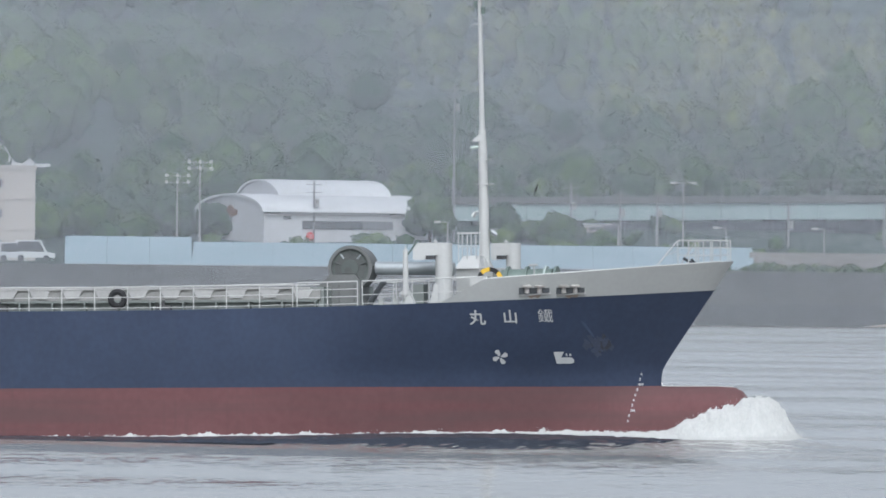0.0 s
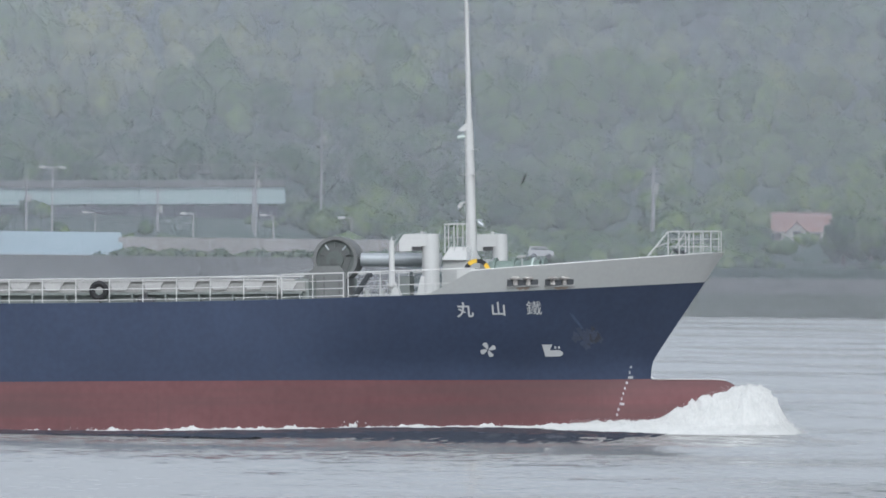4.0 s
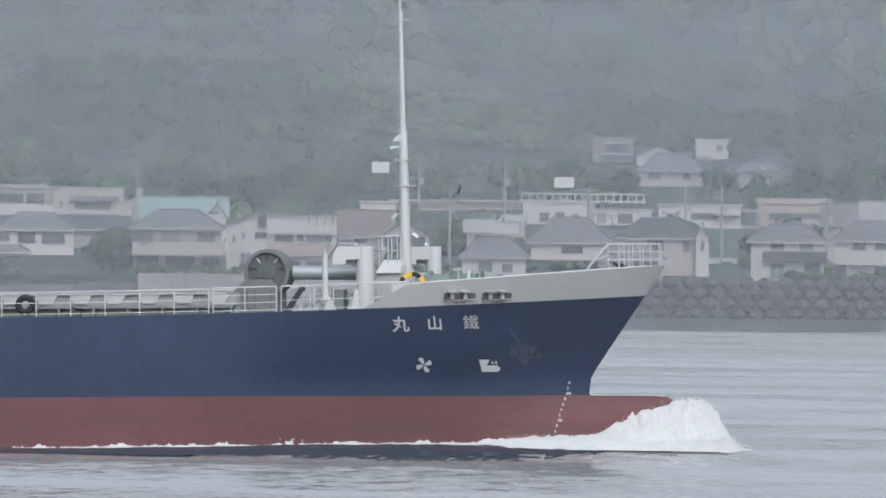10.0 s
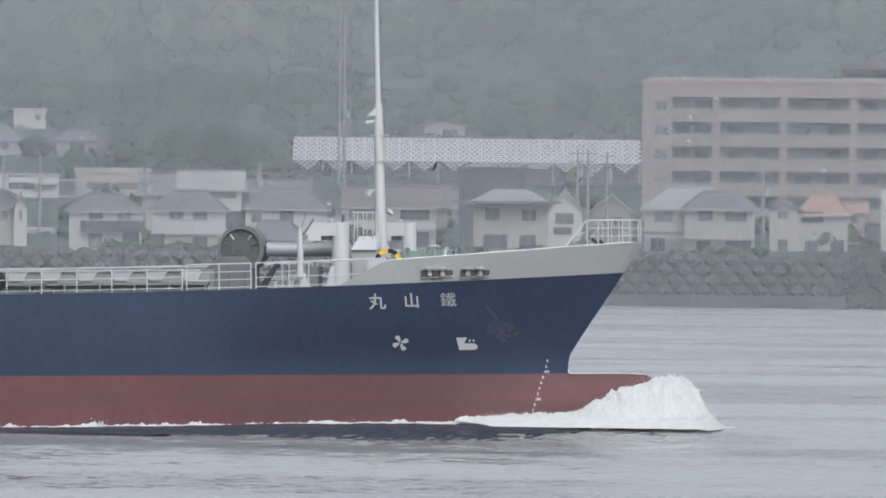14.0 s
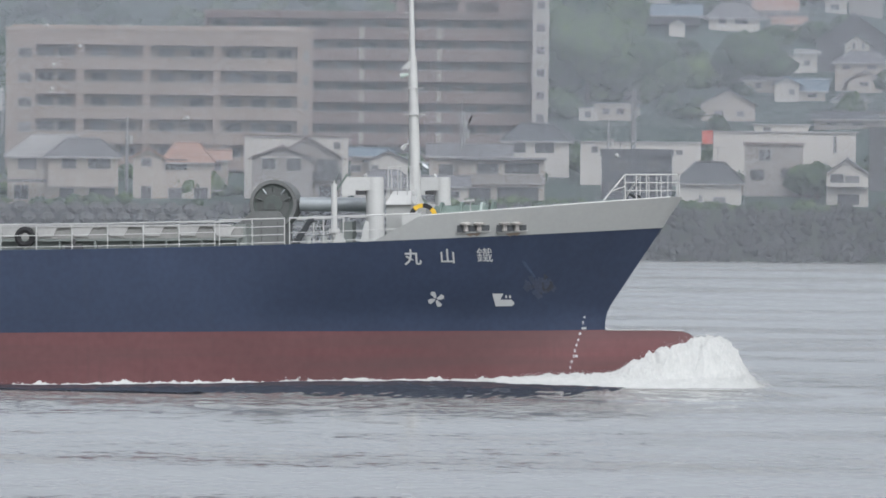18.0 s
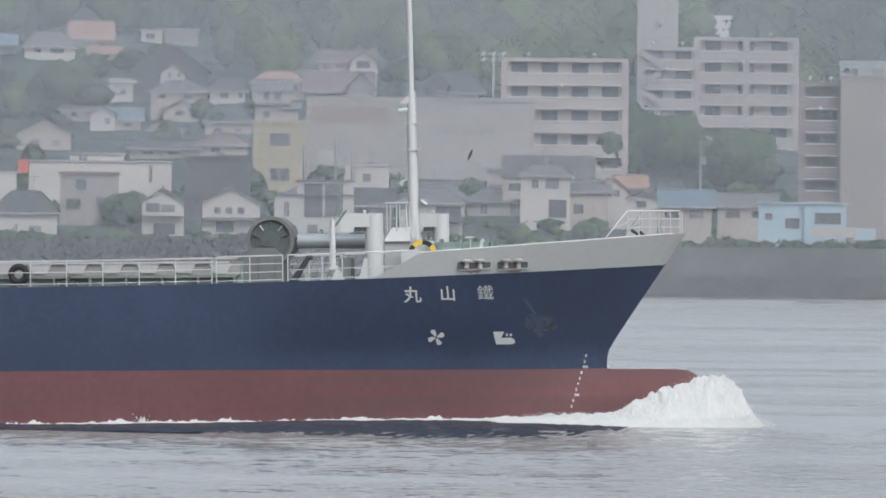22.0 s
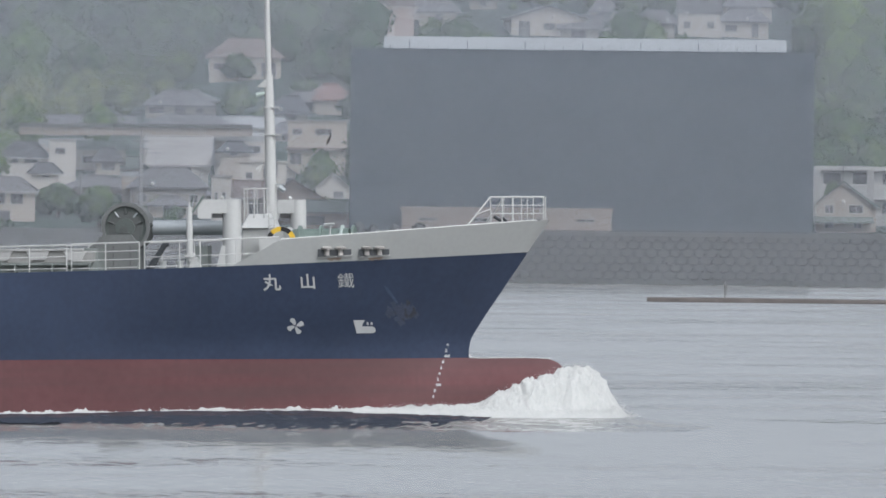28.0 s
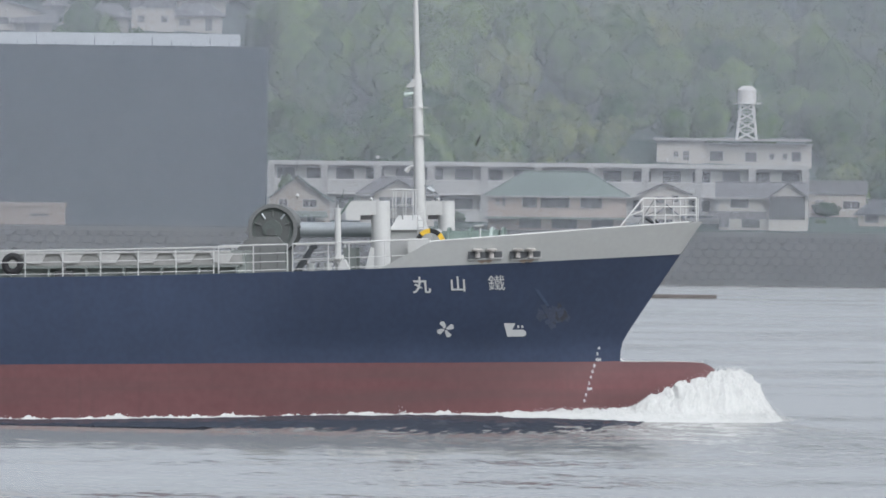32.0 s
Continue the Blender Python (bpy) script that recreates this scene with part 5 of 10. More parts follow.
def lamp_post(az, r, z, h, heads=2, many=False):
    t = set_on("floodlight_mast" if many else "street_lamp", az, r, z, "tall pale post with white floodlight heads" if many else "slim pale lamp post with white heads", "lamp post", "lamp posts")
    low = min(0.0, land(az, r) - z) - 0.5
    part("pole", Solid().tube((0, 0, low), (0, 0, h), 0.13, 0.08, 8), ALU, t)
    if many:
        for k in range(6):
            x, zz = -1.25 + 1.25 * (k % 3), h - 0.2 - 0.75 * (k // 3)
            part("lamp_head", Solid().tube((x, -0.3, zz), (x, 0.1, zz + 0.1), 0.22, 0.14, 8), WHITEFRAME, t)
        part("bracket", Solid().box(-1.5, 1.5, -0.04, 0.04, h - 0.3, h - 0.2).box(-1.5, 1.5, -0.04, 0.04, h - 1.05, h - 0.95), ALU, t)
    else:
        for k in range(heads):
            s = (-1, 1)[k]
            part("lamp_head", Solid().tube((s * 0.1, 0, h), (s * 0.8, 0, h + 0.05), 0.04).tube((s * 0.8, 0, h + 0.02), (s * 1.5, 0, h + 0.04), 0.14, 0.12, 8), WHITEFRAME, t)
    return t


# ---- the water's edge ----
def rock_mesh(seed, mat=None):
    g = random.Random(seed)
    b = bmesh.new()
    bmesh.ops.create_icosphere(b, subdivisions=1, radius=1.0)
    for v in b.verts:
        v.co *= g.uniform(0.62, 1.2)
        v.co.z *= 0.72
    me = bpy.data.meshes.new("rock")
    b.to_mesh(me)
    b.free()
    me.materials.append(mat or ROCK)
    return me


ROCKS = [rock_mesh(k) for k in range(6)]
PALEROCKS = [rock_mesh(k + 20, PALEROCK) for k in range(6)]


def pile(name, shapes, parent, single, count, pick, place, g):
    """Loose stones: some as parts of their own, the small rest joined."""
    rest = Solid()
    for k in range(count):
        az, q, sc = pick()
        m = Matrix.LocRotScale(place(az, q), Euler((g.random() * 6, g.random() * 6, g.random() * 6)), (sc, sc, sc))
        me = shapes[k % len(shapes)]
        if k < single:
            b = new(name, me)
            b.parent, b.matrix_basis = parent, m
        else:
            rest.add([m @ v.co for v in me.vertices], [tuple(f.vertices) for f in me.polygons])
    if rest.v:
        tagged(part("rubble", rest, shapes[0].materials[0], parent), kind="stuff")


def sea_wall(a0, a1, r, top, kind, label, seed=1):
    """One stretch of the shore's edge from azimuth a0 to a1."""
    g = random.Random(seed)
    n = max(2, int((a1 - a0) * r / 9))
    w = tagged(new("sea_wall"), label, "sea wall", kind="structure")

    def run(lo, hi, r0, r1, name, mat):
        for k in range(n):
            p, q = a0 + (a1 - a0) * k / n, a0 + (a1 - a0) * (k + 1) / n - 0.00003
            e = g.uniform(-0.05, 0.05)
            part(name, Solid().add([polar(p, r0, lo), polar(q, r0, lo), polar(q, r1 + e, hi), polar(p, r1 + e, hi), polar(p, r1 + 13, lo), polar(q, r1 + 13, lo), polar(q, r1 + 13, hi), polar(p, r1 + 13, hi)], [(0, 1, 2, 3), (3, 2, 6, 7), (0, 3, 7, 4), (1, 5, 6, 2)]), mat, w)

    if kind == "pale":
        run(-1, top, r + 0.8, r + 1.2, "wall_panel", PALECONC)
    elif kind == "plain":
        run(2.2, top, r + 0.8, r + 1.4, "wall_panel", CONCRETE)
        run(-1, 2.2, r - 0.6, r + 0.2, "tide_band", DARKCONC)
    elif kind == "bank":
        run(2.4, top, r + 4, r + 10, "bank_panel", CONCRETE)
        run(-1, 2.4, r - 3, r + 4, "rubble_slope", SOIL)
    elif kind == "beach":
        run(1.4, top, r + 9, r + 9.6, "wall_panel", CONCRETE)
        s = Solid().grid([[polar(a0 + (a1 - a0) * k / 40, r + q * 16 - 8 + 2.0 * math.sin(k * 0.35) * (1 - q), -0.6 + (1.9 + 1.9 * min(1.0, max(0.0, (k - 4) / 12))) * q) for k in range(41)] for q in (0, 0.3, 0.6, 1.0)])
        part("sand", s, SAND, w, "pale sand")
    elif kind == "blocks":
        run(1.2, top, r + 5, r + 5.5, "wall_panel", CONCRETE)
        run(-1, 1.2, r - 1.5, r - 0.5, "apron", DARKCONC)
        m = int((a1 - a0) * r / 1.95)
        mesh = Solid().ball((0, 0, 0), 1.0, 0.80, 8).tube((-0.55, -0.7, -0.35), (0.0, 0.0, 0.3), 0.38, 0.5, 6).tube((0.55, -0.7, -0.35), (0.0, 0.0, 0.3), 0.38, 0.5, 6).mesh("wave_block", BLOCKCONC)
        for row in range(5):
            for k in range(m):
                az = a0 + (a1 - a0) * (k + 0.5 * (row % 2) + g.uniform(-0.04, 0.04)) / m
                b = new("wave_block", mesh)
                b.parent = w
                b.matrix_basis = pose(*polar(az, r + 0.2 + 1.0 * row, 0.5 + 1.08 * row + g.uniform(-0.06, 0.06)), g.uniform(-6, 6), g.uniform(-8, 8), -math.degrees(az) + g.uniform(-10, 10)) @ Matrix.Scale(0.82 + 0.06 * (row == 4), 4)
    elif kind == "honeycomb":
        run(-1, top, r + 0.9, r + 3.5, "wall_backing", DARKCONC)
        mesh = Solid().prism([(-0.36, -0.36), (0.36, -0.36), (0.5, 0), (0.36, 0.36), (-0.36, 0.36), (-0.5, 0)], -0.25, 0.25).mesh("wave_block", BLOCKCONC)
        m = int((a1 - a0) * r / 1.25)
        rest = Solid()
        for row in range(7):
            for k in range(m):
                az = a0 + (a1 - a0) * (k + 0.5 * (row % 2)) / m
                zz = 0.1 + 0.78 * row
                mb = pose(*polar(az, r + 0.9 + 2.6 * (zz + 1) / (top + 1), zz), -14, 0, -math.degrees(az))
                if row < 3:
                    rest.add([mb @ v.co for v in mesh.vertices], [tuple(f.vertices) for f in mesh.polygons])
                    continue
                b = new("wave_block", mesh)
                b.parent, b.matrix_basis = w, mb
        tagged(part("lower_blocks", rest, BLOCKCONC, w), kind="stuff")
        run(top, top + 0.5, r + 3.2, r + 3.2, "coping", CONCRETE)
    elif kind == "rubble":
        run(0.4, top - 0.9, r + 5, r + 9, "bank_panel", DARKCONC)
        s = Solid().grid([[polar(a0 + (a1 - a0) * k / 20, r + q * 13 - 8, -0.4 + 1.9 * q) for k in range(21)] for q in (0, 0.4, 1.0)])
        part("sand", s, SAND, w, "pale sand")
        pile("stone", PALEROCKS, w, 80, 120, lambda: (a0 + (a1 - a0) * g.random() ** 0.7, g.random() ** 1.6, g.uniform(0.2, 0.55)), lambda az, q: polar(az, r + 3 + 3.5 * q, 1.1 + 1.2 * q), g)
    elif kind == "riprap":
        run(0.6, top, r + 7, r + 7.4, "wall_panel", PALECONC)
        s = Solid().grid([[polar(a0 + (a1 - a0) * k / 40, r + q * 13 - 8 + 1.5 * math.sin(k * 0.35) * (1 - q), -0.4 + 1.9 * q) for k in range(41)] for q in (0, 0.4, 1.0)])
        part("sand", s, SAND, w, "pale sand")
        pile("stone", PALEROCKS, w, 300, 700, lambda: (g.uniform(a0, a1), g.random() ** 1.3, g.uniform(0.22, 0.6)), lambda az, q: polar(az, r + 3 + 4.2 * q, 1.1 + (top * 0.42) * q), g)
    else:
        run(-1, top, r - 2, r + 7, "slope", SOIL)
        n = min(900, int((a1 - a0) * r * 11))
        pile("rock", ROCKS, w, 200, n, lambda: (g.uniform(a0, a1), g.random(), g.uniform(0.35, 0.85)), lambda az, q: polar(az, r - 2.5 + 9 * q, -0.2 + (top + 0.3) * q), g)
    return w


# ---- larger buildings and works ----
def long_flats(az, r, z, w, d, h, pitch, band, solid, bays, wall, label, posts=(), columns=()):
    """Floors counted down from the roof band; bays: open balconies from x to x; posts: pale panels on the fronts; columns: rows of windows in the closed wall."""
    hb = set_on("apartment_building", az, r, z, label, "apartment building")
    wm = wall_paint(wall)
    low = min(0.0, land(az, r) - z) - 1.0
    # Wall colour darkened behind the balconies, imitating shade in the recess.
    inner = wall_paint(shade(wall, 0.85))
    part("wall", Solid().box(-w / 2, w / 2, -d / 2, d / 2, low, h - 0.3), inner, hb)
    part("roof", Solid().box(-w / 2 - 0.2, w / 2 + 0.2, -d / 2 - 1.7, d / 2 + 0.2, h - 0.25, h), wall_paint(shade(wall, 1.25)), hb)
    part("roof_band", Solid().box(-w / 2, w / 2, -d / 2 - 1.55, -d / 2, h - band, h - 0.25), wm, hb)
    edges = [-w / 2] + [x for bay in bays for x in bay] + [w / 2]
    for x0, x1 in zip(edges[::2], edges[1::2]):
        if x1 - x0 > 0.05:
            part("pier", Solid().box(x0, x1, -d / 2 - 1.62, -d / 2, low, h - 0.26), wm, hb)
    floors = int((h - band) / pitch)
    for f in range(floors):
        z1 = h - band - f * pitch
        zp = z1 - pitch * (1 - solid)
        for x0, x1 in bays:
            part("balcony_front", Solid().box(x0, x1, -d / 2 - 1.5, -d / 2 - 1.36, z1 - pitch, zp), wm, hb)
            part("balcony_edge", Solid().box(x0, x1, -d / 2 - 1.56, -d / 2 - 1.3, zp, zp + 0.07), ALU, hb)
            part("balcony_floor", Solid().box(x0, x1, -d / 2 - 1.36, -d / 2, z1 - pitch - 0.02, z1 - pitch + 0.16), wm, hb)
            n = max(2, round((x1 - x0) / 3.0))
            for k in range(n):
                window_at(hb, x0 + (x1 - x0) * (k + 0.5) / n, -d / 2, z1 - pitch * 0.5, 1.8, pitch * 0.8, DARKFRAME)
            for k in range(1, n):
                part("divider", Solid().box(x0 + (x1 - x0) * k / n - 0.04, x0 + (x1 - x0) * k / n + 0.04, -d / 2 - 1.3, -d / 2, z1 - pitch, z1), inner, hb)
        for x in posts:
            part("pale_panel", Solid().box(x - 0.3, x + 0.3, -d / 2 - 1.6, -d / 2 - 1.5, zp - pitch * solid * 0.9, zp + 0.1), wall_paint((0.30, 0.27, 0.25)), hb)
        for x, ww in columns:
            window_at(hb, x, -d / 2 - 1.62, z1 - pitch * 0.36, ww, 1.1, ALU)
    return hb


def tower_block(az, r, z, w, d, h, wall, label, cols, rows, turn=0.0, ww=1.5, wh=1.0, trim=None, name="building"):
    hb = set_on(name, az, r, z, label, "building", "", turn)
    wm, tm = wall_paint(wall), wall_paint(trim or wall)
    low = min(0.0, land(az, r) - z) - 1.0
    part("wall", Solid().box(-w / 2, w / 2, -d / 2, d / 2, low, h), wm, hb)
    part("parapet", Solid().box(-w / 2 - 0.15, w / 2 + 0.15, -d / 2 - 0.15, d / 2 + 0.15, h, h + 0.45), tm, hb)
    for f in range(rows):
        part("floor_band", Solid().box(-w / 2 - 0.08, w / 2 + 0.08, -d / 2 - 0.1, -d / 2, h * f / rows + 0.02, h * f / rows + 0.3), tm, hb)
        for k in range(cols):
            window_at(hb, -w / 2 + w * (k + 0.5) / cols, -d / 2, h * (f + 0.55) / rows, ww, wh, ALU)
    return hb


def water_tower(az, r, z, h, w, domed=True):
    t = set_on("water_tower", az, r, z, "white lattice tower carrying a round tank", "water tower")
    th = h * 0.32
    for x in (-w / 2, w / 2):
        for y in (-w / 2, w / 2):
            part("leg", Solid().tube((x * 1.3, y * 1.3, 0), (x * 0.8, y * 0.8, h - th), 0.15, seg=6), STEELW, t)
    n = 4
    for k in range(n):
        z0, z1 = (h - th) * k / n, (h - th) * (k + 1) / n
        part("brace", Solid().tube((-w * 0.6, -w * 0.6, z0), (w * 0.55, -w * 0.55, z1), 0.1, seg=5).tube((w * 0.6, -w * 0.6, z0), (-w * 0.55, -w * 0.55, z1), 0.1, seg=5).tube((-w * 0.6, -w * 0.6, z1), (w * 0.6, -w * 0.6, z1), 0.05, seg=5), STEELW, t)
    part("platform", Solid().tube((0, 0, h - th - 0.12), (0, 0, h - th), w * (0.95 if domed else 0.70), seg=16), STEELW, t)
    part("tank", Solid().tube((0, 0, h - th), (0, 0, h - th * 0.25), w * 0.62, seg=18).tube((0, 0, h - th * 0.25), (0, 0, h), w * 0.62, w * (0.30 if domed else 0.60), 18), WHITEFRAME, t, "", True)
    if domed:
        for k in range(10):
            c, q = math.cos(k * math.pi / 5) * w * 0.93, math.sin(k * math.pi / 5) * w * 0.93
            part("rail_post", Solid().tube((c, q, h - th), (c, q, h - th + 1.0), 0.03, seg=4), STEELW, t)


def roof_tank(az, r, z, h, w):
    t = set_on("roof_tank", az, r, z, "white box water tank on a steel frame", "water tank")
    for x in (-w / 2 + 0.1, w / 2 - 0.1):
        for y in (-0.6, 0.6):
            part("leg", Solid().tube((x, y, 0), (x, y, max(h * 0.4, h - 1.2)), 0.045, seg=5), DARKFRAME, t)
    part("tank", Solid().box(-w / 2, w / 2, -0.8, 0.8, max(h * 0.4, h - 1.2), h), WHITEFRAME, t)


def vault(parent, name, w, d, h, rise, wall, roof, y0=0.0, x0=0.0):
    """A barrel-roofed bay: length along x, arched ends."""
    arch = [(y0 + d / 2 * math.cos(a), h + rise * math.sin(a)) for a in (math.pi * k / 16 for k in range(17))]
    s = Solid()
    n = len(arch)
    s.add([(x, y, z) for x in (x0 - w / 2, x0 + w / 2) for y, z in arch + [(y0 - d / 2, -1), (y0 + d / 2, -1)]], [tuple(range(n + 1, -1, -1)), tuple(range(n + 2, 2 * n + 4)), (n - 1, n, 2 * n + 2, 2 * n + 1), (n + 1, 0, n + 2, 2 * n + 3)])
    wl = part(name + "_wall", s, wall, parent)
    r = Solid()
    for x_a, x_b in ((x0 - w / 2 - 0.3, x0 + w / 2 + 0.3),):
        rows = [[(x, y0 + (y - y0) * k, z + e) for y, z in arch] for x, k, e in ((x_a, 1.0, 0.0), (x_a, 1.03, 0.25), (x_b, 1.03, 0.25), (x_b, 1.0, 0.0))]
        r.grid(rows)
    part(name + "_roof", r, roof, parent, "", True)
    return wl


def barrel_hall(az, r, z, turn):
    t = set_on("barrel_roofed_hall", az, r, z, "white hall with two pale barrel-vaulted roofs", "hall", "", turn)
    wm = wall_paint((0.453, 0.46, 0.467))
    rm = wall_paint((0.48, 0.493, 0.5))
    vault(t, "lower", 22.5, 15.5, 3.4, 2.1, wm, rm)
    vault(t, "upper", 14.5, 10.0, 4.8, 2.4, wm, rm, 2.2, 1.0)
    for x in (-4.2, -0.2, 3.8):
        window_at(t, x, -7.75, 2.2, 4.0, 1.0, DARKFRAME)
    window_at(t, -8.2, -7.75, 3.0, 1.0, 0.5, DARKFRAME)
    window_at(t, 9.3, -7.75, 3.0, 1.5, 0.5, DARKFRAME)
    for x in (-7.6, -2.6, 2.4, 6.4):
        part("low_vent", Solid().box(x - 1.5, x + 1.5, -7.86, -7.76, 0.0, 0.22), DARK, t)
    part("end_sign", Solid().box(-11.42, -11.26, -1.6, 1.4, 3.2, 3.9), RUST, t, "faded reddish-brown sign board")
    part("end_sign_top", Solid().tube((-11.42, -0.1, 3.7), (-11.26, -0.1, 3.7), 0.75, seg=18), RUST, t)
    part("red_disc", Solid().tube((-5.2, -7.9, 0.9), (-5.2, -7.78, 0.9), 0.5, seg=16), painted("red_sign_paint", (0.5, 0.09, 0.08), 0.6), t)
    part("gutter", Solid().box(-11.4, 11.4, -8.0, -7.8, 3.25, 3.45), ALU, t)


def shed(az0, az1, r, z, h_eave, h_top, d, label):
    """A long low shed that follows the quay."""
    t = set_on("quay_shed", (az0 + az1) / 2, r, z, label, "shed", "sheds on the quay")
    w = (az1 - az0) * r
    part("wall", Solid().box(-w / 2, w / 2, 0, d, -0.6, h_eave), CONCRETE, t)
    n = max(2, int(w / 4))
    for k in range(n):
        x0, x1 = -w / 2 - 0.2 + (w + 0.4) * k / n, -w / 2 - 0.2 + (w + 0.4) * (k + 1) / n - 0.03
        part("roof_sheet", Solid().add([(x0, -0.5, h_eave), (x1, -0.5, h_eave), (x1, d, h_top), (x0, d, h_top), (x0, -0.5, h_eave - 0.12), (x1, -0.5, h_eave - 0.12), (x1, d, h_top - 0.12), (x0, d, h_top - 0.12)], [(0, 1, 2, 3), (7, 6, 5, 4), (0, 4, 5, 1), (0, 3, 7, 4), (1, 5, 6, 2), (2, 6, 7, 3)]), AQUA, t)
    part("gutter", Solid().box(-w / 2 - 0.2, w / 2 + 0.2, -0.72, -0.52, h_eave - 0.3, h_eave - 0.05), WHITEFRAME, t)
    return t


def viaduct(a0, z0, a1, z1, r, deep, parapet, label, fence=None, piers=True):
    t = tagged(new("viaduct"), label, "viaduct", kind="structure")
    n = 10
    gm = wall_paint((0.24, 0.205, 0.175)) if not piers else wall_paint((0.24, 0.313, 0.307))
    for k in range(n):
        p, q = a0 + (a1 - a0) * k / n, a0 + (a1 - a0) * (k + 1) / n - 0.00004
        zp, zq = z0 + (z1 - z0) * k / n, z0 + (z1 - z0) * (k + 1) / n

        def slab(lo, hi, ra, rb):
            return Solid().add([polar(az, rad, zz + e) for e in (lo, hi) for az, zz in ((p, zp), (q, zq)) for rad in (ra, rb)], [(0, 2, 6, 4), (1, 5, 7, 3), (4, 6, 7, 5), (0, 1, 3, 2), (0, 4, 5, 1), (2, 3, 7, 6)])

        part("girder", slab(-deep, 0, r, r + (8 if piers else 2.5)), gm, t)
        part("parapet", slab(0, parapet, r - 0.3, r), CONCRETE, t)
        if not piers:
            continue
        part("pier", Solid().tube(polar(p, r + 4, min(zp - deep - 1, land(p, r + 4) - 1)), polar(p, r + 4, zp - deep), 0.9, seg=10), DARKCONC, t)
        if fence and fence[0] < k / n < fence[1]:
            for j in range(5):
                az = p + (q - p) * j / 5
                part("fence_post", Solid().tube(polar(az, r, zp + parapet), polar(az, r, zp + parapet + 1.9), 0.04, seg=5), POLEGREY, t)
            part("fence_mesh", Solid().tube(polar(p, r, zp + parapet + 1.8), polar(q, r, zq + parapet + 1.8), 0.04, seg=4).tube(polar(p, r, zp + parapet + 1.0), polar(q, r, zq + parapet + 1.0), 0.03, seg=4), POLEGREY, t)


def lattice_hall(az, r, z, w, h_wall, h_roof):
    """A hall whose pitched roof is hung with rows of staggered white slats ending in scallops."""
    t = set_on("lattice_roofed_hall", az, r, z, "long hall with a white lattice roof edge of scallops", "hall")
    part("wall", Solid().box(-w / 2, w / 2, 1.5, 12, -3, h_wall).box(-w / 2, w / 2, 6.1, 12, h_wall, h_wall + h_roof - 0.1), wall_paint((0.115, 0.12, 0.125)), t)
    part("roof", Solid().add([(-w / 2, 0, h_wall), (w / 2, 0, h_wall), (w / 2, 6, h_wall + h_roof), (-w / 2, 6, h_wall + h_roof)], [(0, 1, 2, 3)]), wall_paint((0.150, 0.165, 0.175)), t)
    p = lambda u: (6 * max(0.0, u) - 0.14, h_wall + h_roof * u)
    n, rows, cell = 12, 13, 0.72
    s = Solid()
    for j in range(-4, rows - 3):
        u0, u1 = (j + 0.16) / (rows - 3), (j + 0.86) / (rows - 3)
        (ya, za), (yb, zb) = p(u0), p(u1)
        for k in range(int(w / cell)):
            x0 = -w / 2 + cell * (k + 0.5 * (j % 2))
            x1 = x0 + cell * 0.74
            hang = abs(((x0 + x1) / 2 + w / 2) / (w / n) % 1.0 - 0.5) * 2
            if j < 0 and -j > 4.2 * (1 - hang ** 1.6):
                continue
            s.add([(x0, ya, za), (x1, ya, za), (x1, yb, zb), (x0, yb, zb), (x0, ya + 0.05, za), (x1, ya + 0.05, za), (x1, yb + 0.05, zb), (x0, yb + 0.05, zb)], [(0, 1, 2, 3), (7, 6, 5, 4), (0, 4, 5, 1), (2, 6, 7, 3), (1, 5, 6, 2), (0, 3, 7, 4)])
    tagged(part("slats", s, WHITEFRAME, t, "white staggered roof slats"), kind="stuff")
    for k in range(int(w / 1.44) + 1):
        x = -w / 2 + 1.44 * k
        part("rafter", Solid().tube((x, *p(0.0)), (x, *p(1.0)), 0.06, seg=4), WHITEFRAME, t)
    part("ridge", Solid().box(-w / 2, w / 2, 5.8, 6.0, h_wall + h_roof, h_wall + h_roof + 0.14), WHITEFRAME, t)
    for k in range(n + 1):
        x = -w / 2 + 0.1 + (w - 0.2) * k / n
        part("post", Solid().tube((x, 0.6, -1.0), (x, 0.6, h_wall), 0.11, seg=8), ALU, t)


